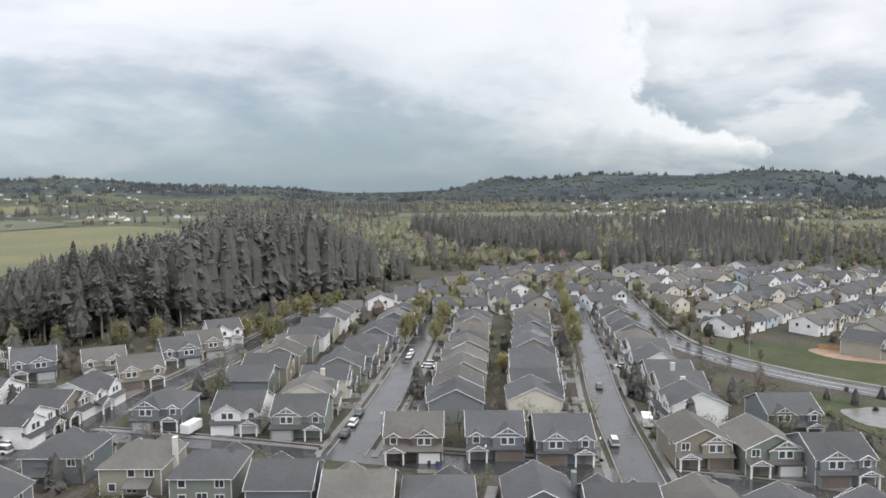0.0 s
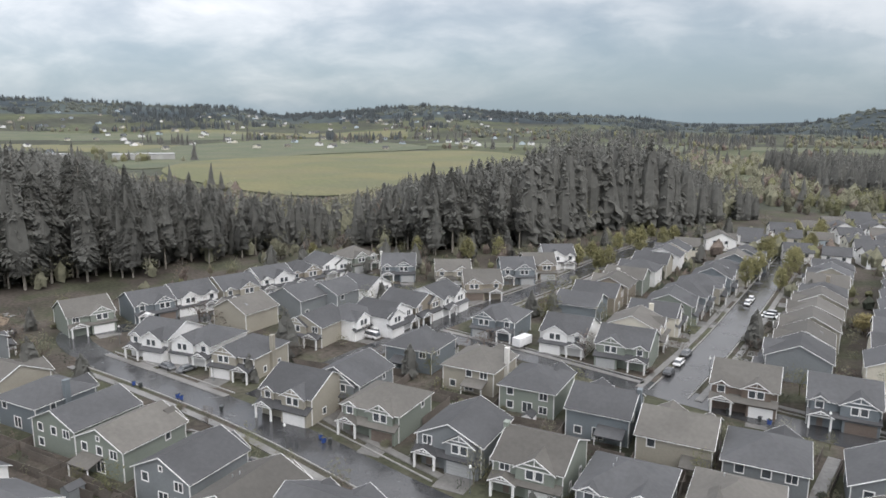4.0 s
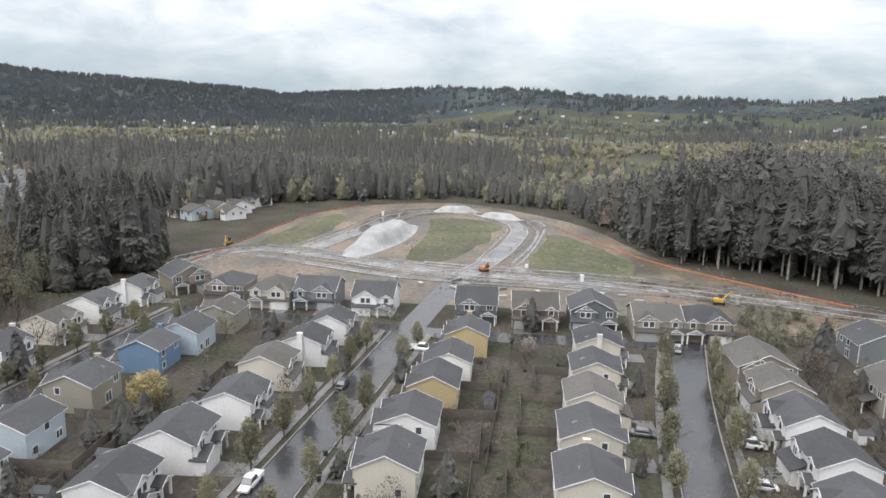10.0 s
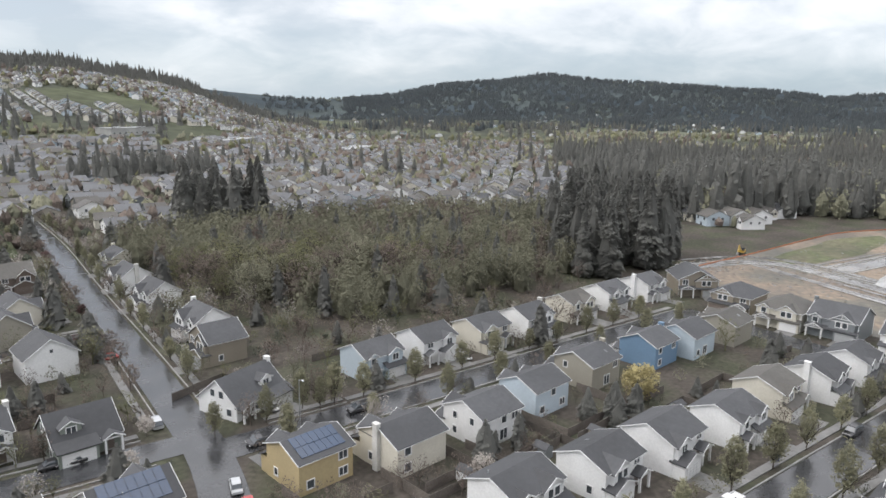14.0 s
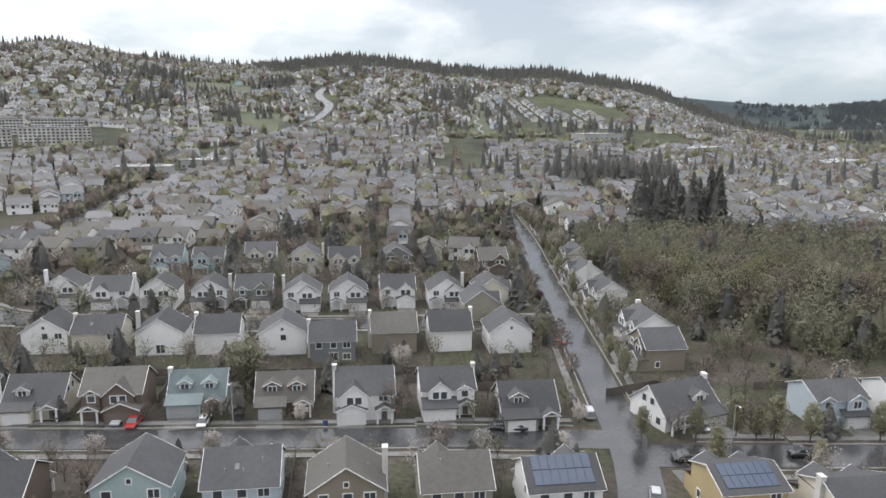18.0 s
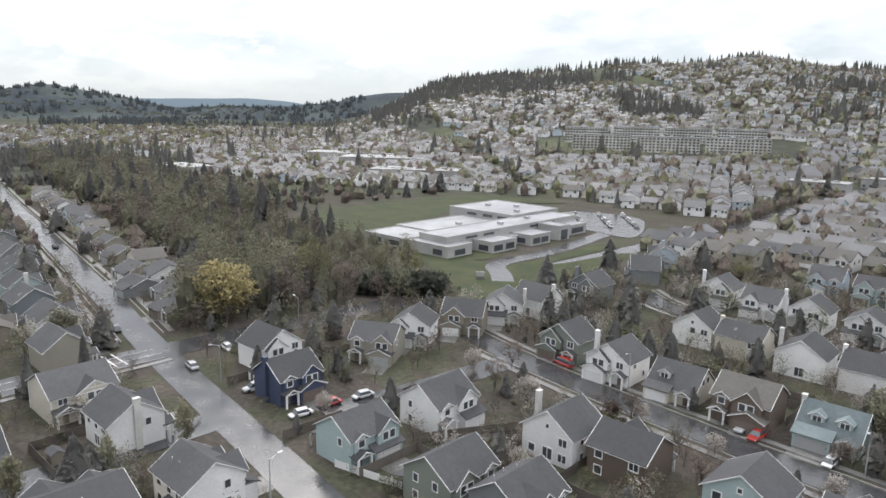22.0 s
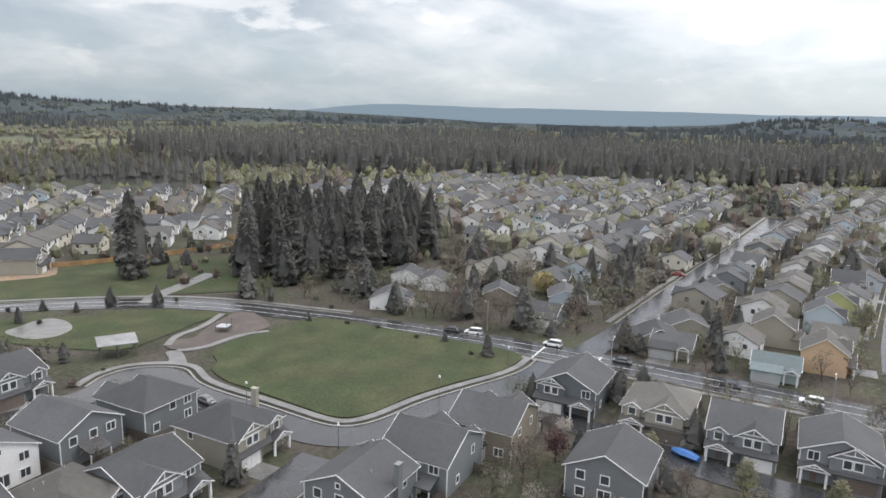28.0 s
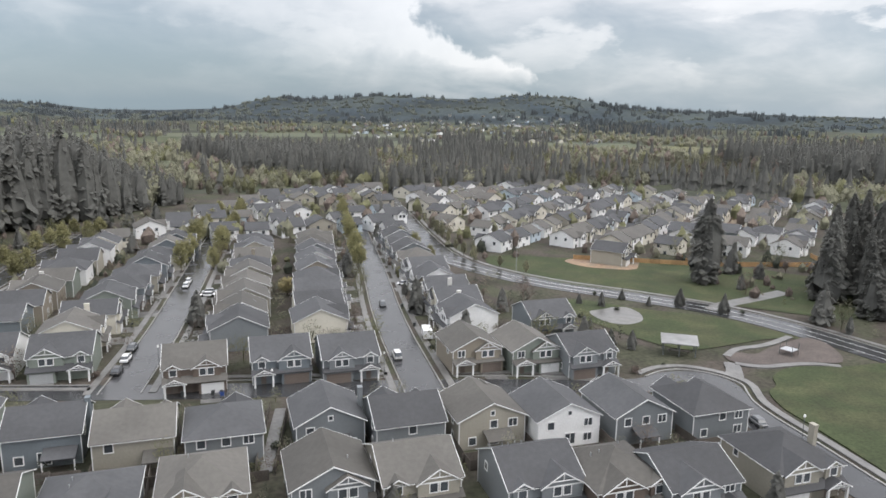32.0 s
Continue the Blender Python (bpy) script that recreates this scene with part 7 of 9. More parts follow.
# thick woods in the west, mixed trees in the north
for _ in range(8000):
    west = rf.random() < 0.6
    az, r = (rf.uniform(66, 127), 520 + 1100 * rf.random() ** 1.3) if west else (rf.uniform(-52, 8), 500 + 900 * rf.random() ** 1.2)
    x, y = -r * math.sin(radians(az)), r * math.cos(radians(az))
    wooded, firs = forest(x, y)
    if wooded < -0.25 or cover(x, y) > 2 or any(inside(x, y, e[0]) for e in ESTATES) or (-980 < x < -233 and 376 < y < 1277) or any(inside(x, y, p) for p in WOODS.values()):
        continue
    if (west and firs > 0.0) or firs > 0.3:
        gardens.take(rf.choice(FARFIR), x, y, land(x, y) - 1, rf.uniform(0.45, 0.85), rf.uniform(0, 6), 3)
    else:
        gardens.take(rf.choice(MIDLEAF if r < 800 else FARLEAF), x, y, land(x, y) - 1, rf.uniform(0.6, 1.2), rf.uniform(0, 6), rf.choice((0, 0, 0, 0, 0, 1, 2)))
# the fir wood on the southern hill
for _ in range(1500):
    az, r = rf.uniform(212, 229), rf.uniform(1231.2, 1573.2)
    if az < 217 and r > 1425:
        continue
    x, y = -r * math.sin(radians(az)), r * math.cos(radians(az))
    gardens.take(rf.choice(FARFIR), x, y, land(x, y) - 1, rf.uniform(0.45, 0.8), rf.uniform(0, 6), 3)
# the belt of trees below the hill, and the stands of firs between its houses
BELT = ((702, -614), (510, -570), (389, -597), (220, -678), (40, -785), (-129, -803), (-300, -794))
for (ax, ay), (bx, by) in zip(BELT, BELT[1:]):
    n_ = int(math.hypot(bx - ax, by - ay) / 2.6)
    for i in range(n_):
        x, y = ax + (bx - ax) * i / n_ + rf.gauss(0, 4), ay + (by - ay) * i / n_ + rf.gauss(0, 9)
        fir = rf.random() < 0.12
        gardens.take(rf.choice(FARFIR if fir else FARLEAF), x, y, land(x, y) - 1, rf.uniform(0.3, 0.55) if fir else rf.uniform(0.5, 0.95), rf.uniform(0, 6), 3 if fir else rf.choice((0, 0, 0, 1, 2)))
for fx, fy, n_ in ((423, -899, 40), (469, -872, 40), (299, -1234, 45), (110, -1205, 60), (260, -1040, 16), (-150, -1080, 20), (520, -960, 30)):
    for _ in range(n_):
        x, y = fx + rf.gauss(0, 17), fy + rf.gauss(0, 12)
        gardens.take(rf.choice(FARFIR), x, y, land(x, y) - 1, rf.uniform(0.55, 0.95), rf.uniform(0, 6), 3)
# the tree line of the southern hill
for _ in range(1500):
    az = rf.uniform(146, 234)
    r = rf.uniform(1630, 1860)
    x, y = -r * math.sin(radians(az)), r * math.cos(radians(az))
    if noise.noise((az / 2.2, r / 300, 1)) > 0.0:
        gardens.take(rf.choice(FARFIR), x, y, land(x, y) - 2, rf.uniform(0.35, 0.95), rf.uniform(0, 6), 3)
gardens.object("country_trees", [OLIVE, LEAF, RUST, FIR, HAZYFIR, HAZYLEAF], "scattered trees over the gardens and far hills", "trees")


# ---- vehicles ----
def loft(rings, slot=0, s=None):
    """A skin over cross sections that all have the same number of points."""
    s = s or Shape()
    n0, n = len(s.v), len(rings[0])
    for r in rings:
        s.v += r
    for k in range(len(rings) - 1):
        for i in range(n):
            j = (i + 1) % n
            s.f.append((n0 + k * n + i, n0 + k * n + j, n0 + (k + 1) * n + j, n0 + (k + 1) * n + i))
            s.m.append(slot)
    s.f += [tuple(n0 + i for i in range(n - 1, -1, -1)), tuple(n0 + (len(rings) - 1) * n + i for i in range(n))]
    s.m += [slot, slot]
    return s


def section(x, w, z0, z1, tuck=0.82):
    h = w / 2
    return [(x, -h * 0.92, z0), (x, -h, z0 + (z1 - z0) * 0.35), (x, -h * 0.97, z0 + (z1 - z0) * 0.75), (x, -h * tuck, z1), (x, h * tuck, z1), (x, h * 0.97, z0 + (z1 - z0) * 0.75), (x, h, z0 + (z1 - z0) * 0.35), (x, h * 0.92, z0)]


KINDS = dict(car=(4.6, 1.82, 0.78, 1.44, -0.28, 0.30), suv=(4.7, 1.9, 0.95, 1.75, -0.46, 0.24), van=(5.2, 1.98, 1.0, 1.95, -0.48, 0.36), pickup=(5.7, 1.98, 1.0, 1.85, -0.12, 0.26))
CAR_PARTS = {}


def car_parts(kind):
    if kind not in CAR_PARTS:
        ln, w, belt, top, back, fore = KINDS[kind]
        L = ln / 2
        body = loft([section(-L, w * 0.84, 0.35, belt * 0.86), section(-L + 0.12, w * 0.95, 0.25, belt), section(-L * 0.4, w, 0.22, belt), section(L * 0.35, w, 0.22, belt), section(L * 0.55, w * 0.98, 0.22, belt * 0.97), section(L - 0.15, w * 0.93, 0.25, belt * 0.82), section(L, w * 0.8, 0.35, belt * 0.66)])
        if kind == "pickup":
            body.box(-L + 0.08, -w / 2 + 0.02, belt, -L * 0.12, -w / 2 + 0.1, belt + 0.22).box(-L + 0.08, w / 2 - 0.1, belt, -L * 0.12, w / 2 - 0.02, belt + 0.22).box(-L + 0.04, -w / 2 + 0.1, belt, -L + 0.12, w / 2 - 0.1, belt + 0.22)
        x0, x1 = back * ln, fore * ln
        cab = loft([section(x0 - 0.28, w * 0.9, belt - 0.02, belt + 0.06, 0.9), section(x0 + 0.15, w * 0.86, belt - 0.02, top - 0.08, 0.78), section((x0 + x1) / 2 - 0.2, w * 0.87, belt - 0.02, top - 0.03, 0.8), section(x1 - 0.55, w * 0.86, belt - 0.02, top - 0.1, 0.78), section(x1 + 0.15, w * 0.9, belt - 0.02, belt + 0.05, 0.9)])
        roof_ = loft([section(x0 + 0.08, w * 0.7, top - 0.09, top - 0.02), section((x0 + x1) / 2 - 0.2, w * 0.74, top - 0.06, top + 0.02), section(x1 - 0.5, w * 0.7, top - 0.11, top - 0.04)])
        tyre = Shape().tube((0, -0.11, 0), (0, 0.11, 0), 0.34, 0.34, 14)
        rim = Shape().tube((0, -0.125, 0), (0, 0.125, 0), 0.2, 0.2, 10)
        lamp = Shape().box(-0.05, -0.18, -0.07, 0.05, 0.18, 0.07)
        CAR_PARTS[kind] = dict(body=body, cab=cab.mesh("glasshouse", GLASS), roof=roof_, tyre=tyre.mesh("wheel", RUBBER), rim=rim.mesh("rim", METAL), lamp=lamp.mesh("headlight", LIGHTS), made={})
    return CAR_PARTS[kind]


def vehicle(x, y, h, colour, kind):
    c = car_parts(kind)
    ln, w, belt, top, back, fore = KINDS[kind]
    if colour not in c["made"]:
        c["made"][colour] = (c["body"].mesh("body", PAINT[colour]), c["roof"].mesh("roof", PAINT[colour]))
    word = {"car": "saloon car", "suv": "estate car", "van": "van", "pickup": "pickup truck"}[kind]
    base = thing(kind if kind != "suv" else "car", pose(x, y, 0.12, 0, 0, h), f"{colour} {word} parked beside the houses", kind if kind != "suv" else "car", "vehicles")
    part("body", c["made"][colour][0], None, base)
    part("glasshouse", c["cab"], None, base, "dark car windows")
    part("roof", c["made"][colour][1], None, base)
    for a in (-ln * 0.31, ln * 0.31):
        for b in (-w / 2 + 0.08, w / 2 - 0.08):
            part("wheel", c["tyre"], None, base, at=pose(a, b, 0.34))
    for b in (-w * 0.32, w * 0.32):
        part("headlight", c["lamp"], None, base, at=pose(ln / 2 - 0.08, b, belt * 0.62))
    return base


def parked(rows):
    for x, y, h, colour, kind in rows:
        vehicle(x, y, h, colour, kind)


parked([
    (-96.9, 148.7, 170, "white", "van"),
    (-65.3, 163.8, 81, "white", "pickup"),
    (-22, 163.1, 82, "white", "car"),
    (-23, 155.6, 82, "black", "car"),
    (-21.5, 170.7, 82, "grey", "car"),
    (-11.4, 233.4, 85, "white", "car"),
    (-4.9, 218.5, 175, "silver", "car"),
    (36.8, 150, 86, "white", "suv"),
    (54.8, 214.3, 172, "white", "car"),
    (42.9, 192.3, 82, "grey", "car"),
    (-97.1, 202.2, 57, "white", "suv"),
    (-117.6, 42, 80, "white", "pickup"),
    (-103.5, 40.4, 82, "white", "car"),
    (-95.5, 146, 170, "white", "van"),
])
parked([
    (-166.8, 41.7, 347, "silver", "car"),
    (-118.8, 106.8, 83, "grey", "car"),
    (-177.5, 103.7, 140, "black", "pickup"),
    (-123.8, 105.9, 353, "grey", "car"),
    (-158.3, -19.6, 83, "white", "pickup"),
    (-117.5, 42.9, 80, "white", "pickup"),
    (-94.5, 27.8, 352, "white", "car"),
    (-119.6, 25.2, 80, "grey", "car"),
    (-133.7, -32.8, 353, "black", "suv"),
    (-63, -111.4, 83, "white", "car"),
    (-74.6, -99.3, 353, "black", "suv"),
    (-94.5, -37.5, 354, "white", "pickup"),
    (-109.2, -105.9, 84, "white", "car"),
    (-188.9, -102.6, 353, "white", "car"),
])
parked([
    (-54.7, -100.8, 353, "black", "car"),
    (-44.2, -118.4, 260, "silver", "suv"),
    (-44.6, -89.9, 248, "silver", "car"),
    (-43.5, -84.1, 248, "red", "car"),
    (-54.5, -100.1, 353, "black", "car"),
    (-49.5, -157.8, 351, "red", "car"),
    (-26.7, -114.8, 352, "black", "car"),
    (-29, -114.1, 352, "black", "car"),
    (41.5, -125.3, 83, "silver", "suv"),
    (38.5, -123.7, 83, "red", "suv"),
    (26.3, -122.9, 85, "white", "car"),
    (83.3, -129.4, 349, "red", "van"),
    (104.3, -201.8, 319, "white", "car"),
    (144.7, -80.7, 171, "white", "car"),
])
parked([
    (119.1, -72, 81, "silver", "suv"),
    (102.6, -71.6, 79, "white", "car"),
    (102.7, -78.5, 79, "red", "car"),
    (101.1, -85.4, 79, "silver", "car"),
    (130.3, -53.1, 81, "silver", "car"),
    (154.6, -5.7, 88, "white", "suv"),
    (155.5, 9.8, 88, "black", "car"),
    (139.2, -69, 351, "silver", "car"),
    (190.9, -70.1, 349, "black", "car"),
    (176, -67.8, 349, "grey", "car"),
    (114.5, -25.3, 90, "black", "suv"),
    (112.2, -14.2, 84, "white", "car"),
    (167.2, -62.1, 79, "silver", "car"),
    (123.6, 17.1, 166, "white", "car"),
])
parked([
    (125.6, 14.8, 166, "blue", "car"),
    (158.1, 77.9, 98, "black", "car"),
    (158.3, 33.7, 89, "grey", "car"),
    (295.3, -93, 350, "black", "car"),
    (260.7, 37.8, 84, "red", "car"),
    (159.3, 72.4, 98, "white", "suv"),
    (161.1, 51.6, 89, "white", "suv"),
    (-12, 227.8, 85, "white", "car"),
    (-5.4, 214.7, 175, "white", "car"),
    (71.8, 130.8, 70, "white", "car"),
    (93.3, 102.8, 79, "black", "car"),
    (93, 98.4, 79, "grey", "car"),
])



def box_trailer(x, y, h):
    base = thing("box_trailer", pose(x, y, 0.1, 0, 0, h), "white enclosed box trailer parked at the kerb", "trailer")
    part("body", Shape().box(-2.6, -1.15, 0.55, 2.6, 1.15, 2.6).box(2.6, -0.9, 0.8, 2.85, 0.9, 2.3), PAINT["white"], base)
    part("drawbar", Shape().tube((2.6, 0, 0.5), (4.0, 0, 0.45), 0.06, 0.05), METAL, base)
    for b in (-1.15, 1.15):
        part("wheel", Shape().tube((-0.4, b - 0.1, 0.34), (-0.4, b + 0.1, 0.34), 0.34, 0.34, 12), RUBBER, base)


box_trailer(-58.8, 158.2, 75)
box_trailer(47.3, 161.4, 80)

# ---- street furniture ----
POST = material("dark_lamp_post", (0.10, 0.11, 0.11), 0.5, 0.1)
GLOBE = material("lamp_globe", (0.75, 0.75, 0.73), 0.3, 0.05)
lamp_pole = Shape().tube((0, 0, 0), (0, 0, 0.5), 0.12, 0.1, 8).tube((0, 0, 0.5), (0, 0, 4.3), 0.065, 0.05, 8).mesh("pole", POST)
lamp_globe = Shape().tube((0, 0, 4.25), (0, 0, 4.35), 0.1, 0.22, 8).tube((0, 0, 4.35), (0, 0, 4.75), 0.24, 0.16, 8).mesh("globe", GLOBE)
tall_pole = Shape().tube((0, 0, 0), (0, 0, 8.0), 0.11, 0.07, 8).mesh("pole", METAL)
tall_arm = Shape().tube((0, 0, 7.9), (1.6, 0, 8.4), 0.05, 0.04, 6).mesh("arm", METAL)
tall_head = Shape().box(1.4, -0.16, 8.33, 2.2, 0.16, 8.47).mesh("lamp_head", METAL)
for x, y in ((8, 137.4), (96.3, 91.2), (118.6, 61), (90.6, 65.5), (142.5, 55.9), (-75.2, 87.8), (-109.4, 105.4), (-148.2, 112.9), (-41, 89.5), (-14.8, 157.9), (31.9, 141.4)):
    b_ = thing("street_lamp", pose(x, y, 0), "dark street lamp with a white globe", "street lamp", "street lamps")
    part("pole", lamp_pole, None, b_)
    part("globe", lamp_globe, None, b_)
for x, y, h in ((-64.2, -103.2, 80), (127.7, -69.5, 70), (147.1, -102.6, 0), (79.8, -50.2, -90), (21.1, -122, 90), (65.8, -127.1, 90), (149.3, 34.2, 0), (149.3, -9.1, 0), (164.2, 70.7, 180), (98, 223.4, 40)):
    b_ = thing("street_lamp", pose(x, y, 0, 0, 0, h), "tall grey metal street lamp with an arm", "street lamp", "street lamps")
    part("pole", tall_pole, None, b_)
    part("arm", tall_arm, None, b_)
    part("lamp_head", tall_head, None, b_)
bin_body = Shape()
loft([[(-0.26, -0.28, 0.08), (0.26, -0.28, 0.08), (0.26, 0.28, 0.08), (-0.26, 0.28, 0.08)], [(-0.31, -0.34, 1.0), (0.31, -0.34, 1.0), (0.31, 0.34, 1.0), (-0.31, 0.34, 1.0)]], s=bin_body)
bin_meshes = {"blue": bin_body.mesh("body", BINBLUE), "dark": bin_body.mesh("body", BINDARK)}
bin_lid = Shape().slab([(-0.34, -0.37, 1.02), (0.34, -0.37, 1.02), (0.34, 0.38, 1.1), (-0.34, 0.38, 1.1)], 0.05).mesh("lid", BINDARK)
rb = random.Random(9)
for x, y, c_ in ((-70.7, 92.6, "blue"), (-69.5, 92.9, "dark"), (-72, 93.5, "blue"), (-107.2, 94.6, "blue"), (-108.5, 94.8, "blue"), (-119.7, 95.2, "dark"), (-122, 95.4, "blue"), (-96.3, 94.4, "dark"), (-114, -38.2, "blue"), (-98, -27.9, "dark"), (-96.9, -27.6, "dark"),
                 (-104.9, -28.7, "dark"), (-134.5, 32.5, "blue"), (-118.6, 39.7, "blue"), (-3.4, 137.9, "dark"), (-1.7, 137.4, "blue"), (-9.1, 138.9, "dark"), (4.6, -119.5, "blue"), (-22.8, -109.4, "dark"), (35.3, -112.9, "blue"), (-26.8, 171, "dark"), (-23.4, 188.1, "dark"), (46.7, 171, "dark"), (47.9, 189.2, "dark")):
    b_ = thing("wheelie_bin", pose(x, y, 0.14, 0, 0, rb.uniform(0, 360)), f"{c_} plastic wheelie bin at the kerb", "bin", "bins")
    part("body", bin_meshes[c_], None, b_)
    part("lid", bin_lid, None, b_)

# road markings
STRIPE = material("white_road_paint", (0.62, 0.62, 0.60), 0.4, 0.2, 3.0)
for pts, off in ((STREETS["M"][4:13], 1.9), (STREETS["M"][4:13], -1.9)):
    tagged(part("road_marking", ribbon(pts, off, 0.16, 0.172, 0.02), STRIPE), "white painted lane line on wet asphalt", "road marking", kind="structure")
for y in (-59.8, -57.6, 38.8, 53):
    tagged(part("road_marking", Shape().box(150.5, y - 0.2, 0.1, 159.5, y + 0.2, 0.185), STRIPE), "white stop line across the road", "road marking", kind="structure")


# ---- fences ----
def fence(x0, y0, x1, y1, h=1.75, mat=FENCE, label="weathered brown cedar board fence between gardens", gap=4.0):
    ln = math.hypot(x1 - x0, y1 - y0)
    base = thing("fence", pose(x0, y0, 0, 0, 0, math.degrees(math.atan2(y1 - y0, x1 - x0))), label, "fence", "garden fences")
    n = max(1, round(ln / gap))
    board = Shape()
    w = ln / n
    m = int(w / 0.3)
    for i in range(m + 1):
        for o in (0.0, 0.03):
            x = min(w, 0.02 + i * (w - 0.04) / m + (0.012 if o else 0))
            y = 0.02 * ((i + (1 if o else 0)) % 2)
            board.v += [(x, y - 0.02, 0.05), (x, y - 0.02, h), (x, y + 0.02, h), (x, y + 0.02, 0.05)]
    for i in range(2 * m + 1):
        for j in range(4):
            board.f.append((4 * i + j, 4 * i + (j + 1) % 4, 4 * i + 4 + (j + 1) % 4, 4 * i + 4 + j))
            board.m.append(0)
    me = board.mesh("panel", mat)
    post = Shape().box(-0.06, -0.06, 0, 0.06, 0.06, h + 0.1).mesh("post", mat)
    for i in range(n):
        part("panel", me, None, base, at=pose(i * w, 0, 0))
        if i % 2 == 0:
            part("post", post, None, base, at=pose(i * w, 0, 0))


NEWWOOD = material("new_timber", (0.40, 0.25, 0.12), 0.8, 0.2, 4.0, 0.2, each=0.15)
for q in ((171, 214.3, 216.6, 202.9), (127.7, 237.1, 159.6, 220), (159.6, 220, 171, 214.3), (139.1, 234.8, 143.6, 246.2), (166.4, 218.9, 171, 232.6), (216.6, 202.9, 223.4, 218.9)):
    fence(*q, 1.8, NEWWOOD, "fresh yellow timber fence behind the new houses")
for q in ((-75.2, -70.7, -75.2, -86.6), (-92.3, -66.1, -92.3, -82.1), (-109.4, -66.1, -125.4, -65), (-142.5, 0, -102.6, -2.3), (-104.9, 66.1, -142.5, 67.3), (-79.8, 62.7, -102.6, 65), (114, -85.5, 127.7, -91.2), (127.7, -91.2, 123.1, -104.9), (79.8, -79.8, 70.7, -95.8), (-37.6, 109.4, -38.8, 118.6), (3.1, 104.9, 7, 128.8), (6, 103.7, 10.6, 128.8),
          (49, 143.6, 51.3, 171), (-100.3, 120.8, -88.9, 122), (22.8, -145.9, 68.4, -149.3), (-34.2, -141.4, 22.8, -144.8), (120.8, 27.4, 121.4, 13.7), (134.5, 25.1, 148.2, 23.9), (135.7, 9.1, 149.3, 9.1), (134.5, -5.7, 148.2, -5.7), (-166.4, 70.7, -157.3, 69.5), (-159.6, -59.3, -171, -57), (9.1, -108.3, 9.1, -93.5), (54.7, 114, 54.7, 120.8)):
    fence(*q)
fence(83.2, -64.4, 70.7, -67.3, 1.3, TRIM, "white painted picket fence beside the street")
# orange silt fence round the building site
silt = Shape()
for pts in ([(-240.5, -115.1), (-277, -111.1), (-324.9, -108.3), (-360.2, -104.9), (-399, -84.4)], [(-342, 22.8), (-298.7, 41), (-266.8, 55.3), (-239.4, 79.8), (-214.3, 103.7)]):
    tagged(part("silt_fence", ribbon(pts, 0, 0.1, 0.5, 0.5), ORANGE), "faded orange silt fence along the building site", "fence", kind="")

# ---- building site ----
SITE_LOOP = [(-232.6, -16), (-257.6, -6.8), (-298.7, 2.3), (-339.7, 6.8), (-376.2, -9.1), (-387.6, -34.2), (-371.6, -59.3), (-324.9, -66.1), (-273.6, -77.5)]
SITE_SPINE = [(-233.7, -118.6), (-271.3, -102.6), (-257.6, -68.4), (-241.7, -34.2), (-237.1, -9.1), (-232.6, 31.9), (-216.6, 79.8), (-202.9, 109.4)]
for pts, off in ((SITE_LOOP, 3.9), (SITE_LOOP, -3.9), (SITE_SPINE, 3.2), (SITE_SPINE, -3.2)):
    tagged(part("kerb", ribbon(pts, off, 0.4, 0.3, 0.3), SHEET), "pale new concrete kerb beside the gravel track", "kerb", kind="structure")
def heap(x, y, a, b, h, turn, mat, label, name="covered_mound", seed=1):
    s = Shape()
    n, m = 40, 12
    ct, st = math.cos(radians(turn)), math.sin(radians(turn))
    for j in range(m + 1):
        f = j / m
        for i in range(n):
            q = 2 * math.pi * i / n
            flat_ = 1 - 0.25 * abs(math.sin(q)) ** 4
            u, v = a * math.cos(q) * f * flat_, b * math.sin(q) * f
            k = noise.noise((u / 7 + seed, v / 5, seed)) * 0.5 + noise.noise((u / 2.2, v / 2.2, seed)) * 0.18
            z = h * (1 - smooth((f - 0.42) / 0.58)) * (1 + 0.35 * k * (1 - f)) + 0.05
            s.v.append((u * ct - v * st, u * st + v * ct, z))
    for j in range(m):
        for i in range(n):
            k = (i + 1) % n
            s.f.append((j * n + i, (j + 1) * n + i, (j + 1) * n + k, j * n + k))
            s.m.append(0)
    s.f.append(tuple(range(n)))
    s.m.append(0)
    ob = part(name, s, mat, at=pose(x, y, 0.05))
    for p_ in ob.data.polygons:
        p_.use_smooth = True
    tagged(ob, label, "heap")


heap(-296.4, -53.6, 41, 9.8, 5.9, 171, SHEET, "long earth heap covered with white plastic sheeting")
heap(-385.3, -29.6, 13, 5, 3.0, 100, SHEET, "small earth heap covered with white sheeting", seed=3)
heap(-367.1, -4.6, 14, 5, 2.6, 60, SHEET, "small earth heap covered with white sheeting", seed=4)
heap(-351.1, 13.7, 8, 4, 1.6, 30, MUD, "low heap of pale gravel", "gravel_mound", seed=5)
heap(-246.2, 4.6, 5, 2.5, 1.2, 80, MUD, "low heap of pale gravel", "gravel_mound", seed=6)
# wheel ruts, clods and rubble on the mud
ru = random.Random(77)
for i in range(22):
    base_ = ru.choice((SITE_LOOP, SITE_SPINE, SITE_SPINE))
    off = ru.choice((-1, 1)) * ru.uniform(4.6, 13.5)
    a_ = ru.randint(0, len(base_) - 4)
    pts = [(x + ru.uniform(-1.5, 1.5), y + ru.uniform(-1.5, 1.5)) for x, y in base_[a_:a_ + 4]]
    tagged(part("wheel_rut", ribbon(pts, off, ru.uniform(0.5, 1.6), 0.15 + 0.004 * i, 0.1), MUD), "wet wheel rut in the mud of the building site", "track", kind="structure")
rubble = Bulk()
lump_ = []
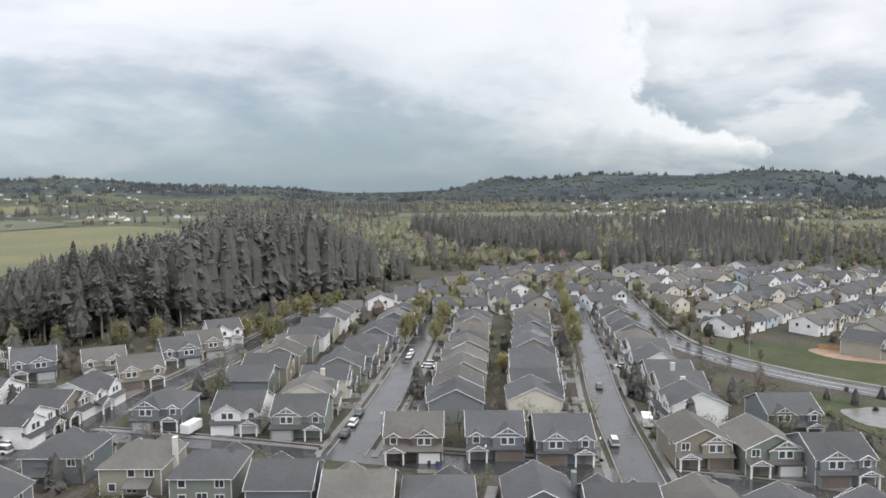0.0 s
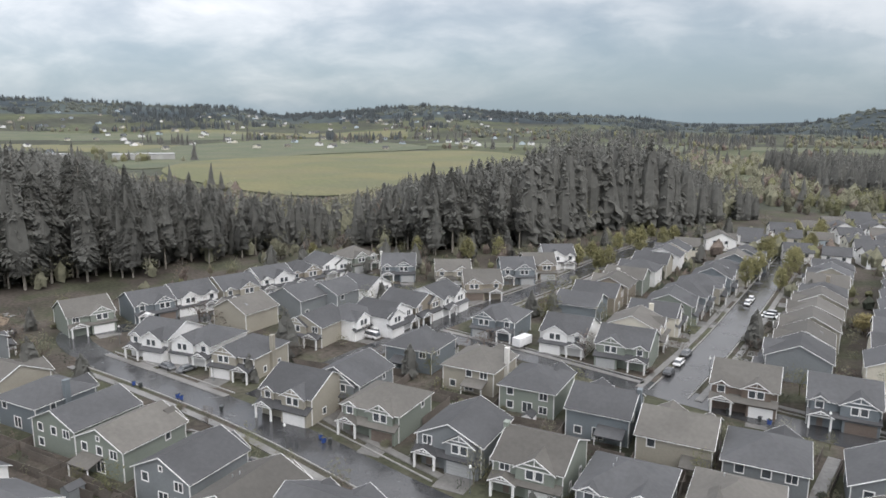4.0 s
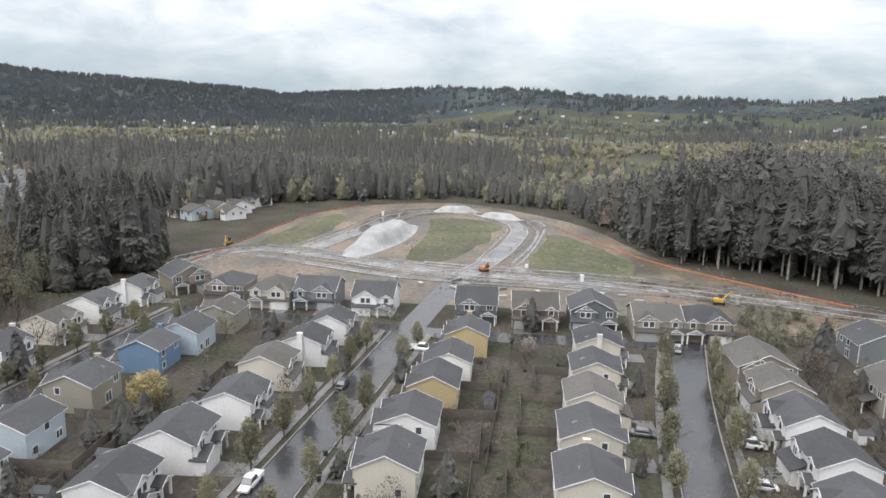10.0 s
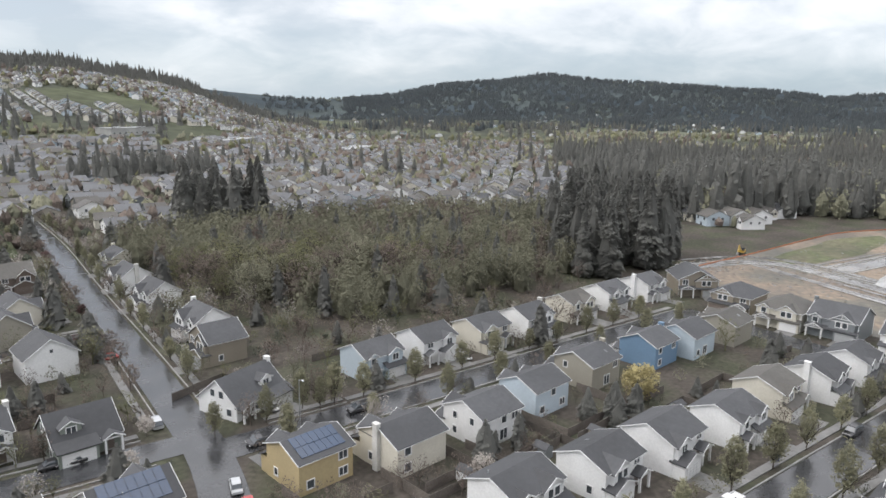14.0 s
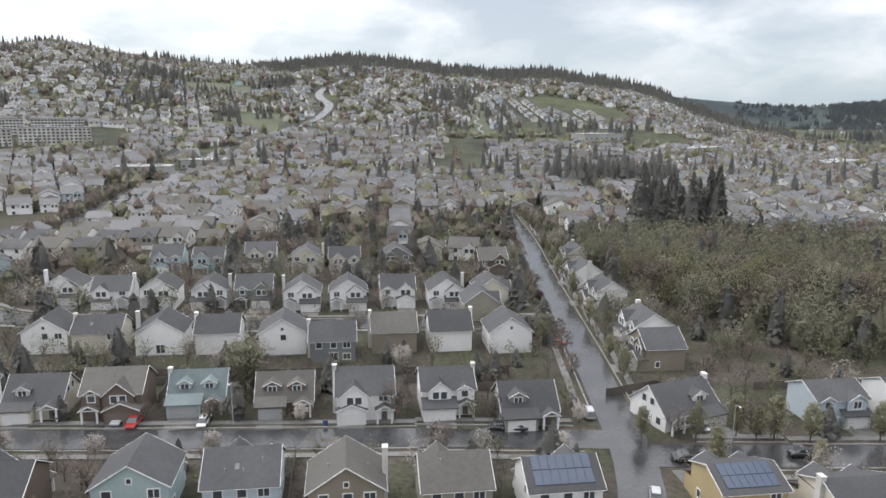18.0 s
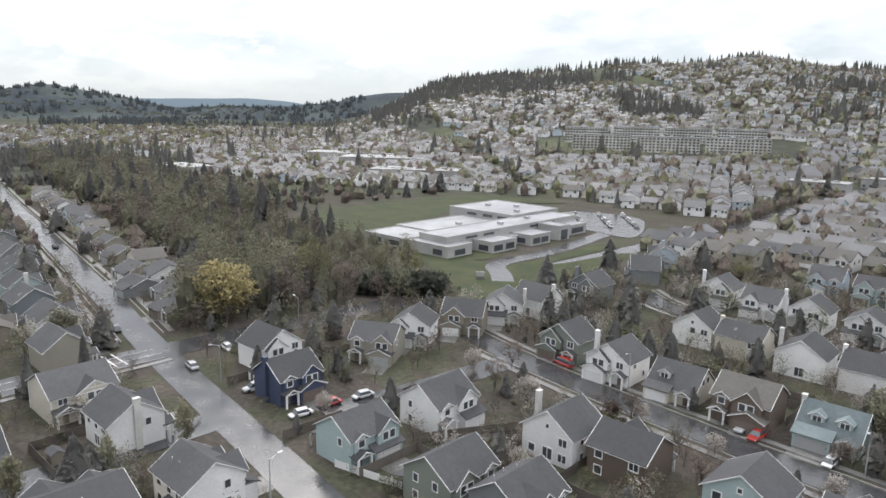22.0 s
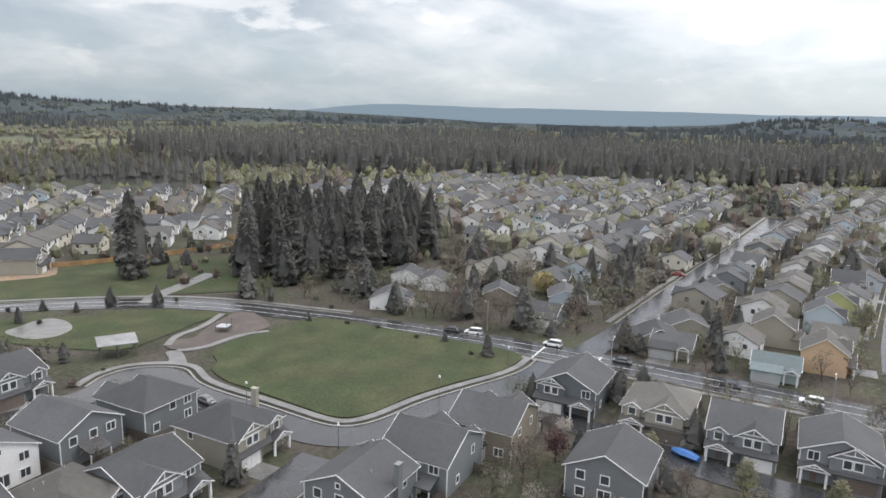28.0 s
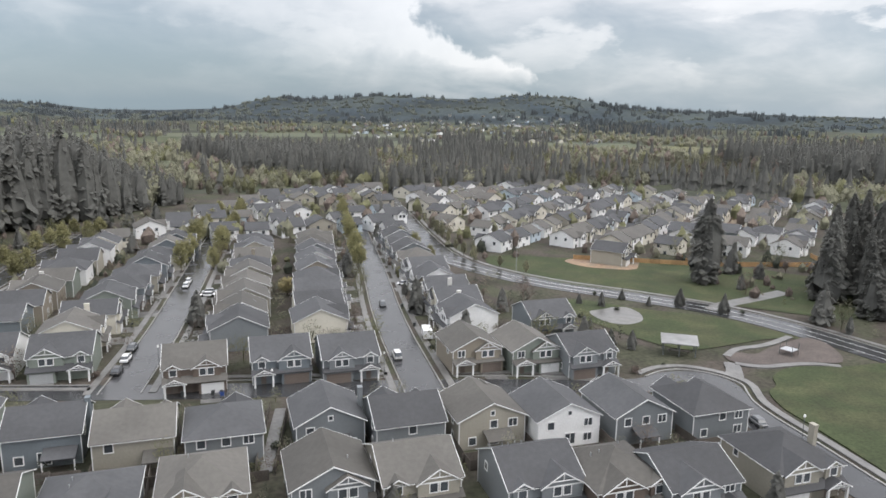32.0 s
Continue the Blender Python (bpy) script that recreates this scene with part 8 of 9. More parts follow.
for _ in range(5):
    s_ = Shape()
    for q in range(5):
        s_.v.append((math.cos(q * 1.257) * ru.uniform(0.7, 1.2), math.sin(q * 1.257) * ru.uniform(0.7, 1.2), 0))
    s_.v += [(ru.uniform(-0.3, 0.3), ru.uniform(-0.3, 0.3), ru.uniform(0.5, 0.9))]
    s_.f += [(q, (q + 1) % 5, 5) for q in range(5)]
    s_.m += [0] * 5
    lump_.append(plain(s_))
for _ in range(5200):
    if ru.random() < 0.7:
        base_ = ru.choice((SITE_LOOP, SITE_SPINE, SITE_SPINE))
        k_ = ru.randint(0, len(base_) - 2)
        f = ru.random()
        x, y = (base_[k_][i] + (base_[k_ + 1][i] - base_[k_][i]) * f + ru.choice((-1, 1)) * ru.uniform(2.5, 9) for i in (0, 1))
    else:
        x, y = ru.uniform(-376, -203), ru.uniform(-103, 80)
        if abs(x + 285) > 103 - abs(y) * 0.5:
            continue
    rubble.take(ru.choice(lump_), x, y, 0.08, ru.uniform(0.15, 0.75), ru.uniform(0, 6), ru.choice((0, 0, 1, 2)), ru.uniform(0.15, 0.5))
rubble.object("rubble", [DIRT, MUD, CONCRETE], "clods, stones and rubble strewn over the building site", "rubble")
YELLOW = material("machine_yellow", (0.50, 0.33, 0.06), 0.45, 0.12)
for x, y, h, col in ((-242.8, -8, 30, ORANGE), (-273.6, -114, 10, YELLOW), (-212, 63.8, 80, YELLOW)):
    b_ = thing("excavator", pose(x, y, 0.1, 0, 0, h), "tracked excavator standing on the muddy building site", "excavator", "site machines")
    for yy in (-1.1, 1.1):
        part("track", Shape().box(-1.7, yy - 0.28, 0.0, 1.7, yy + 0.28, 0.75), RUBBER, b_)
    part("body", Shape().box(-1.6, -1.2, 0.85, 1.2, 1.2, 1.75), col, b_)
    part("cab", Shape().box(0.1, 0.2, 1.75, 1.3, 1.2, 2.8), GLASS, b_)
    part("boom", Shape().tube((0.9, -0.2, 1.7), (3.4, -0.2, 4.2), 0.25, 0.2, 6), col, b_)
    part("arm", Shape().tube((3.4, -0.2, 4.2), (5.2, -0.2, 1.6), 0.18, 0.14, 6), col, b_)
    part("bucket", Shape().box(4.8, -0.6, 0.5, 5.6, 0.2, 1.4), METAL, b_)
for x, y in ((-362.5, -66.1), (-246.2, 6.8), (-233.7, 25.1)):
    b_ = thing("portable_toilet", pose(x, y, 0.1), "pale portable toilet cabin on the site", "cabin")
    part("cabin", Shape().box(-0.6, -0.6, 0, 0.6, 0.6, 2.2), PAINT["white"], b_)
    part("roof", Shape().box(-0.66, -0.66, 2.2, 0.66, 0.66, 2.35), PAINT["white"], b_)
rs = random.Random(12)
for i in range(26):
    x, y = rs.uniform(-228, -205), rs.uniform(-68, 91)
    b_ = part("concrete_block", Shape().box(-rs.uniform(0.6, 2.2), -0.6, 0, rs.uniform(0.6, 2.2), 0.6, rs.uniform(0.4, 1.1)), rs.choice((CONCRETE, SHEET, METAL)), at=pose(x, y, 0.08, 0, 0, rs.uniform(0, 180)))
    tagged(b_, "pale building block lying on the mud", "building material", "site stacks")

# ---- park ----
shelter = thing("park_shelter", pose(102, 135.1, 0.2, 0, 0, -32), "open park shelter with a pale sloping metal roof", "shelter")
part("roof", Shape().slab([(-4.2, -2.9, 3.2), (4.2, -2.9, 3.2), (4.2, 2.9, 3.9), (-4.2, 2.9, 3.9)], 0.18), FLAT, shelter)
for x in (-3.6, 0, 3.6):
    for y in (-2.2, 2.2):
        part("post", Shape().box(x - 0.12, y - 0.12, 0, x + 0.12, y + 0.12, 3.1 + 0.12 * (y + 2.9)), POST, shelter)
part("table", Shape().box(-2.6, -0.5, 0.7, 2.6, 0.5, 0.78).box(-2.2, -0.1, 0, -2.0, 0.1, 0.7).box(2.0, -0.1, 0, 2.2, 0.1, 0.7), FENCE, shelter)
for pts in ([(133.1, 117.9), (128.2, 121.0), (121.4, 122.0), (116.7, 121.9), (112.9, 123.5), (110.6, 125.8)], [(112, 130.5), (118, 134.5), (126, 134), (138, 138.5)]):
    tagged(part("park_path", ribbon(pts, 0, 1.8, 0.33, 0.35), CONCRETE), "pale concrete path through the park", "path", kind="structure")
play = thing("climbing_frame", pose(127.5, 127.7, 0.25, 0, 0, 20), "grey play equipment on bark mulch", "play equipment")
for x, y in ((-1.5, -1.5), (1.5, -1.5), (1.5, 1.5), (-1.5, 1.5)):
    part("post", Shape().tube((x, y, 0), (x, y, 2.8), 0.07, 0.07), POST, play)
part("deck", Shape().box(-1.5, -1.5, 1.2, 1.5, 1.5, 1.3), METAL, play)
part("slide", Shape().slab([(1.5, -0.4, 1.3), (4.2, -0.4, 0.2), (4.2, 0.4, 0.2), (1.5, 0.4, 1.3)], 0.06), METAL, play)
for x, y in ((110.6, 188.1), (115.1, 182.4), (118.6, 173.3), (127.7, 171), (136.8, 161.9), (141.4, 158.5), (100.3, 180.1), (103.7, 176.7), (107.2, 171), (145.9, 114), (148.2, 104.9), (149.3, 95.8), (149.9, 84.4), (150.5, 75.2), (143.6, 65), (147.1, 62.7), (91.2, 145.9), (93.5, 141.4), (87.8, 150.5)):
    tree(CEDARS[int(x + y) % 2] if int(x * 3 + y) % 3 else SHRUBS[0], x + rs.uniform(-1.5, 1.5), y + rs.uniform(-1.5, 1.5), rs.uniform(0.4, 0.9), "park conifers")

# ---- school, flats and shops ----
def block(name, x, y, h, w, d, z, wall, label, storeys=1, bays=8, roof=FLAT, parts_=True):
    b_ = thing(name, pose(x, y, land(x, y), 0, 0, h), label, "building")
    part("wall", Shape().box(-w / 2, -d / 2, -3, w / 2, d / 2, z), wall, b_)
    part("roof", Shape().box(-w / 2 - 0.3, -d / 2 - 0.3, z, w / 2 + 0.3, d / 2 + 0.3, z + 0.5), roof, b_)
    rnd = random.Random(int(x * 3 + y))
    win = Shape().box(-0.9, -0.06, -0.8, 0.9, 0.05, 0.8).mesh("window", GLASS)
    if storeys > 2:
        many = Shape()
        for st in range(storeys):
            for i in range(bays):
                a = -w / 2 + (i + 0.5) * w / bays
                for yy in (d / 2, -d / 2):
                    many.box(a - 1.1, yy - 0.06, 0.9 + st * 2.8, a + 1.1, yy + 0.06, 2.4 + st * 2.8)
        tagged(part("glazing", many, GLASS, b_), kind="stuff")
    for st in range(storeys if storeys < 3 else 0):
        for i in range(bays):
            part("window", win, None, b_, at=pose(-w / 2 + (i + 0.5) * w / bays, d / 2, 1.7 + st * 3.0))
    for i in range(3 if w > 25 else 1):
        a, c_ = rnd.uniform(-0.4, 0.4) * w, rnd.uniform(-0.3, 0.3) * d
        part("roof_unit", Shape().box(a - 1.5, c_ - 1.0, z + 0.5, a + 1.5, c_ + 1.0, z + 1.8), METAL, b_)
    return b_


PALEWALL = material("pale_school_wall", (0.38, 0.38, 0.365), 0.7, 0.08, 1.0, spots=(0.33, 0.33, 0.32), spot_scale=0.1)
school = thing("school", pose(0, 0, 0), "low white flat-roofed school with stepped wings and window bands", "building")
PALEROOF = material("pale_flat_roof", (0.29, 0.30, 0.31), 0.45, 0.1, 0.5, spots=(0.22, 0.23, 0.24), spot_scale=0.06)


def wing(x0, y0, x1, y1, z, panes=()):
    """One wing of the school: walls, a roof behind its parapet, and windows by wall, place, width and height."""
    w = part("wall", Shape().box(x0, y0, -0.3, x1, y1, z), PALEWALL, school)
    rim = Shape().box(x0 - 0.15, y0 - 0.15, z - 0.35, x0 + 0.25, y1 + 0.15, z + 0.45).box(x1 - 0.25, y0 - 0.15, z - 0.35, x1 + 0.15, y1 + 0.15, z + 0.45)
    rim.box(x0 + 0.25, y0 - 0.15, z - 0.35, x1 - 0.25, y0 + 0.25, z + 0.45).box(x0 + 0.25, y1 - 0.25, z - 0.35, x1 - 0.25, y1 + 0.15, z + 0.45)
    part("parapet", rim, PALEWALL, w)
    part("roof", Shape().box(x0 + 0.25, y0 + 0.25, z, x1 - 0.25, y1 - 0.25, z + 0.18), PALEROOF, w, "pale damp flat roof")
    for wall, a, wide, zb, zt in panes:
        if wall == "w":
            p = Shape().box(x0 - 0.06, a - wide / 2, zb, x0 + 0.1, a + wide / 2, zt)
        else:
            p = Shape().box(a - wide / 2, y1 - 0.1, zb, a + wide / 2, y1 + 0.06, zt)
        part("window", p, GLASS, w)


wing(184, -289, 199, -198, 6.8, [("w", y, 7, 5.1, 6.0) for y in (-213, -224, -256, -268)] + [("n", 191, 6, 1.2, 3.4)])
wing(199, -296, 239, -259, 7.8, [("n", x, 6, 5.4, 6.7) for x in (205, 214, 224)])
wing(199, -258.8, 230, -214, 4.4, [("n", 222, 10, 1.0, 3.2)])
wing(203, -213.8, 228, -194, 4.0, [("n", 210, 7, 0.8, 2.8), ("n", 221, 7, 0.8, 2.8)])
wing(178.5, -207, 200, -193, 4.3, [("w", -200, 6, 0.8, 3.0), ("n", 184, 5, 0.8, 3.0)])
wing(173.5, -229, 183.8, -213.5, 4.4, [("w", -217.5, 5.5, 0.8, 3.2), ("w", -225, 5.5, 0.8, 3.2), ("n", 178, 5, 0.8, 3.0)])
wing(172.5, -252, 183.8, -238, 4.4, [("w", -242, 5, 0.8, 3.2), ("w", -248, 5, 0.8, 3.2), ("n", 178, 5, 0.8, 3.0)])
wing(179.5, -237.8, 183.8, -229.2, 3.6, [("w", -233.5, 6, 0.8, 2.8)])
wing(172, -266, 183.8, -258, 6.2, [("w", -262, 5, 0.2, 4.6)])
wing(176, -286, 183.8, -272, 4.4, [("w", -279, 10, 0.8, 3.2)])
for x, y, z in ((205, -270, 7.8), (216, -284, 7.8), (228, -276, 7.8), (191, -240, 6.8), (193, -262, 6.8), (212, -236, 4.4)):
    part("roof_unit", Shape().box(x - 1.2, y - 0.9, z, x + 1.2, y + 0.9, z + 1.3), METAL, school, "grey rooftop air unit")
sign = thing("school_sign", pose(149.5, -178, 0, 0, 0, 40), "dark notice board on a pale base on the grass", "sign")
part("board", Shape().box(-1.4, -0.15, 1.0, 1.4, 0.15, 2.6), METAL, sign)
part("base", Shape().box(-1.5, -0.3, 0, 1.5, 0.3, 1.0), CONCRETE, sign)
TAUPE = material("flats_wall", (0.42, 0.40, 0.36), 0.75, 0.12, 0.6, spots=(0.55, 0.54, 0.51), spot_scale=0.12)
for h, r, w in ((-148, 805, 46), (-151.8, 810, 48), (-155.6, 810, 48), (-159.4, 800, 46), (-149.2, 752, 58), (-154.2, 745, 60), (-159.2, 742, 58)):
    x, y = -r * math.sin(radians(h)), r * math.cos(radians(h))
    block("apartment_block", x, y, h, w, 17, 14.6, TAUPE, "long five-storey taupe apartment block below the hill", 5, 16, ROOFS["pale"])
for x, y, h, w, d in ((490.2, -450.3, 35, 91.2, 38.8), (592.8, -478.8, 30, 79.8, 34.2), (399, -393.3, 35, 68.4, 29.6), (148.2, -547.2, 5, 38.8, 20.5), (114, -592.8, 5, 34.2, 18.2), (-376.2, -729.6, 30, 68.4, 27.4), (-478.8, -638.4, 35, 79.8, 25.1), (-285, -786.6, 20, 57, 25.1), (547.2, -273.6, 10, 45.6, 27.4), (-706.8, 592.8, 50, 68.4, 28.5), (-798, 524.4, 40, 57, 22.8)):
    block("shop_building", x, y, h, w, d, 6.5, PALEWALL, "low pale commercial building with a flat roof", 1, 8)
tent = Shape()
gable_body(tent, -22, 22, -12, 12, 0, 4, 9, "x")
b_ = thing("white_canopy_hall", pose(376.2, -342, land(376.2, -342), 0, 0, 30), "white arched canopy hall beside the shops", "hall")
part("canopy", tent, PAINT["white"], b_)

# cars in rows on the school's car park, far off: a body and its windows each
rk = random.Random(44)
for i in range(36):
    f, k = (i % 12) * 3.6, i // 12
    x, y = 189 + 0.637 * f - 0.771 * (5 + 13 * k), -296 - 0.771 * f - 0.637 * (5 + 13 * k)
    if rk.random() < 0.3:
        continue
    col = rk.choice(("white", "silver", "grey", "black", "grey", "white", "silver"))
    c = car_parts(rk.choice(("car", "suv")))
    b_ = thing("car", pose(x, y, 0.3, 0, 0, -50 + rk.choice((0, 180)) + rk.uniform(-4, 4)), f"{col} car on the school car park", "car", "vehicles")
    if col not in c["made"]:
        c["made"][col] = (c["body"].mesh("body", PAINT[col]), c["roof"].mesh("roof", PAINT[col]))
    part("body", c["made"][col][0], None, b_)
    part("glasshouse", c["cab"], None, b_, "dark car windows")
    part("roof", c["made"][col][1], None, b_)

# ---- street trees and gardens ----
rg = random.Random(17)


def along(points, side, gap, kinds, sizes=(0.8, 1.1), skip=0.1, span=(0, 1), group="street trees"):
    pts = [Vector((x, y)) for x, y in points]
    total = sum((b - a).length for a, b in zip(pts, pts[1:]))
    u = total * span[0] + rg.uniform(2, gap)
    while u < total * span[1]:
        r = u
        for a, b in zip(pts, pts[1:]):
            if r <= (b - a).length:
                d = (b - a).normalized()
                p = a + d * r + Vector((-d.y, d.x)) * side
                break
            r -= (b - a).length
        if rg.random() > skip and p.length > 68:
            tree(rg.choice(kinds), p.x, p.y, rg.uniform(*sizes), group)
        u += gap * rg.uniform(0.85, 1.2)


along(STREETS["F"], 5.2, 13.5, STREET, (0.9, 1.2), span=(0.08, 0.85))
along(STREETS["F"], -5.2, 14.5, STREET, (0.9, 1.2), span=(0.08, 0.85))
along(STREETS["G"], 5.4, 12, STREET, span=(0.3, 0.9))
along(STREETS["G"], -5.4, 11, STREET, span=(0.3, 0.9))
along(STREETS["H"], -5.2, 11, STREET, (0.75, 1.0))
along(STREETS["H"], 5.2, 16, STREET, (0.7, 0.95))
along(STREETS["A"], 5.3, 10, TALLYELLOW, (0.7, 1.1), span=(0.42, 1))
along(STREETS["B"], -5.3, 12, TALLYELLOW, (0.7, 1.0), span=(0.42, 1))
along(STREETS["B"], 5.3, 13, TALLYELLOW, (0.7, 1.0), span=(0.45, 1))
along(STREETS["D"], -5.3, 11, TALLYELLOW, (0.7, 1.0), span=(0.55, 1))
along(STREETS["D"], 5.3, 12, TALLYELLOW, (0.6, 0.9), span=(0.6, 1))
along(STREETS["I"], 5.4, 11, BUDDING + PLUMS, (0.6, 0.9), span=(0.1, 0.5))
along(STREETS["I"], -5.4, 13, BUDDING + STREET, (0.6, 0.9), span=(0.1, 0.5))
along(STREETS["J"], -6.5, 15, BUDDING + BLOSSOMS + PLUMS, (0.6, 0.95))
along(STREETS["J"], 6.0, 17, BLOSSOMS + BUDDING, (0.7, 1.0))
along(STREETS["Q"], 7.0, 15, BUDDING + PLUMS, (0.6, 0.9))
along(STREETS["N"], 6.0, 14, BLOSSOMS + STREET, (0.7, 1.0))
along(STREETS["M"][9:], -8, 12, STREET, (0.5, 0.9), span=(0.2, 0.7))
for t_, x, y, s_ in ((GOLDEN[0], 166.5, -92.5, 1.75), (TALLYELLOW[0], -114, 244, 1.0), (TALLYELLOW[1], -104.9, 253.1, 0.8), (TALLYELLOW[0], -173.3, 223.4, 0.6), (BIGLEAF[1], -180.1, 212, 0.6), (BUDDING[0], -166.4, 234.8, 1.1), (TALLYELLOW[1], -136.8, 244, 0.7), (GOLDEN[0], 17.6, 210.2, 0.62), (GOLDEN[0], -117.4, -65.8, 0.78), (GOLDEN[0], 207.5, 70.7, 0.75), (BUDDING[0], -145.9, 63.8, 1.0), (BUDDING[1], -152.8, 68.4, 0.95), (BUDDING[0], -139.1, 68.4, 0.85), (CEDARS[0], -107.2, -65, 1.1), (CEDARS[1], -110.6, -62.7, 1.0), (CEDARS[0], -103.7, -68.4, 0.9),
                     (BLOSSOMS[0], -73, -66.1, 1.0), (BLOSSOMS[1], -11.4, -145.9, 1.1), (BLOSSOMS[0], -13.7, -106, 0.9), (BLOSSOMS[0], 75.2, -104.9, 1.4), (BLOSSOMS[1], 95.8, -112.9, 1.1), (BLOSSOMS[0], 61.6, -84.4, 0.9), (BLOSSOMS[1], -158.5, 5.7, 1.0), (BLOSSOMS[1], 100.3, -75.2, 0.9), (PLUMS[0], -68.4, -148.2, 0.7), (CEDARS[0], 100.7, -31.8, 1.45), (CEDARS[1], 103.2, -34.8, 1.1),
                     (STREET[0], 216.6, -18.2, 1.2), (FIRS[0], 233.7, 62.7, 0.42), (FIRS[1], 255.4, 54.7, 0.45), (FIRS[2], 145.9, -38.8, 0.28), (FIRS[3], 148.2, -50.2, 0.25), (PLUMS[0], 104.9, 31.9, 1.1), (BUDDING[1], 109.4, 41, 1.0), (BUDDING[0], 95.8, 34.2, 1.0), (BIGLEAF[0], 82.1, -6.8, 0.55), (BUDDING[0], 86.6, 18.2, 0.9), (STREET[2], -73, -104.9, 1.05), (STREET[1], -67.3, -107.2, 0.95), (TALLYELLOW[0], 68.4, 273.6, 0.9), (TALLYELLOW[1], 70.7, 259.9, 0.8), (TALLYELLOW[0], 73, 246.2, 0.7)):
    tree(t_, x, y, s_, "garden trees")
placed = 0
for _ in range(3000):
    az, r = rg.uniform(0, 360), rg.uniform(80, 217)
    x, y = -r * math.sin(radians(az)), r * math.cos(radians(az))
    if placed > 170 or not clear(x, y) or (96 < x < 153 and 57 < y < 194) or x < -188 or any(inside(x, y, p) for p in list(WOODS.values()) + list(GROVES.values())):
        continue
    placed += 1
    south = 130 < az < 290
    tree(rg.choice(SHRUBS + SHRUBS[:2] + (BUDDING + PLUMS + CEDARS + BIGLEAF[:1] if south else CEDARS[:1] + SHRUBS)), x, y, rg.uniform(0.45, 0.9) if rg.random() < 0.5 else rg.uniform(0.7, 1.3) * 0.8, "garden plants")
# board fences round the back gardens of the nearer houses, and sheds
rq = random.Random(31)
for o in [q for q in scene.objects if q.name.startswith("house")]:
    m_ = o.matrix_basis
    if not 75 < m_.translation.length < 146:
        continue
    half, deep = 6.3, rq.uniform(6.0, 8.0)
    board, n_ = Shape(), 0
    for (ax, ay), (bx, by) in (((-half, -2.0), (-half, -5.5 - deep)), ((-half, -5.5 - deep), (half, -5.5 - deep))):
        for i in range(7):
            f, z, o_ = i / 6, rq.uniform(1.66, 1.82), 0.03 * (i % 2)
            x_, y_ = ax + (bx - ax) * f, ay + (by - ay) * f
            board.v += [(x_ + o_, y_ + o_, 0), (x_ + o_, y_ + o_, z), (x_ + o_ + 0.05, y_ + o_ + 0.05, z), (x_ + o_ + 0.05, y_ + o_ + 0.05, 0)]
            n_ += 1
    for i in range(n_ - 1):
        for j in range(4):
            board.f.append((4 * i + j, 4 * i + (j + 1) % 4, 4 * i + 4 + (j + 1) % 4, 4 * i + 4 + j))
            board.m.append(0)
    tagged(part("fence", board, FENCE, at=m_), "weathered board fence round a back garden", "fence", "garden fences")
    if rq.random() < 0.3:
        q = m_ @ Vector((rq.uniform(-3, 3), -5.5 - deep * 0.75, 0))
        sd = thing("garden_shed", pose(q.x, q.y, 0, 0, 0, rq.choice((0, 90))), "small wooden garden shed with a pitched roof", "shed", "garden sheds")
        part("wall", gable_body(Shape(), -1.3, 1.3, -1.0, 1.0, 0, 1.9, 2.5, "x"), WALLS[rq.choice(("white", "tan", "grey"))], sd)
        part("roof", gable_roof(Shape(), -1.3, 1.3, -1.0, 1.0, 1.9, 2.5, "x", 0.15, 0.15, 0.06), ROOFS["dark"], sd)
        part("door", Shape().box(-0.4, 1.0, 0.05, 0.4, 1.04, 1.75), DOORS["dark"], sd)
yard = Bulk()
for _ in range(15000):
    az, r = rg.uniform(0, 360), rg.uniform(80, 393)
    x, y = -r * math.sin(radians(az)), r * math.cos(radians(az))
    if not clear(x, y, 7.4) or (91 < x < 155 and 51 < y < 245) or x < -188 or (125 < x < 320 and -382 < y < -146) or any(inside(x, y, p) for p in list(WOODS.values()) + list(GROVES.values())):
        continue
    near_, south = r < 154, 125 < az < 300
    if (not south and rg.random() < 0.35) or (r > 200 and any(inside(x, y, e[0]) for e in ESTATES)):
        continue
    if rg.random() < 0.06:
        yard.take(rg.choice(GARDENFIR), x, y, land(x, y), rg.uniform(0.16, 0.4) if near_ else rg.uniform(0.25, 0.6), rg.uniform(0, 6), 3)
    elif clear(x, y, 8.4) and rg.random() < (0.5 if south else 0.2):
        yard.take(rg.choice(TWIGGY), x, y, land(x, y) - 0.2, rg.uniform(0.35, 0.7) if near_ else rg.uniform(0.45, 0.95), rg.uniform(0, 6), rg.choice((2, 2, 2, 0, 5, 1) if south else (2, 0, 1)))
    else:
        k = rg.uniform(0.1, 0.34) if near_ else rg.uniform(0.16, 0.5)
        yard.take(rg.choice(YARDLEAF if r < 230 else FARLEAF), x, y, land(x, y) - 0.3, k, rg.uniform(0, 6), rg.choice((0, 0, 0, 1, 2, 2, 2, 4, 4)))
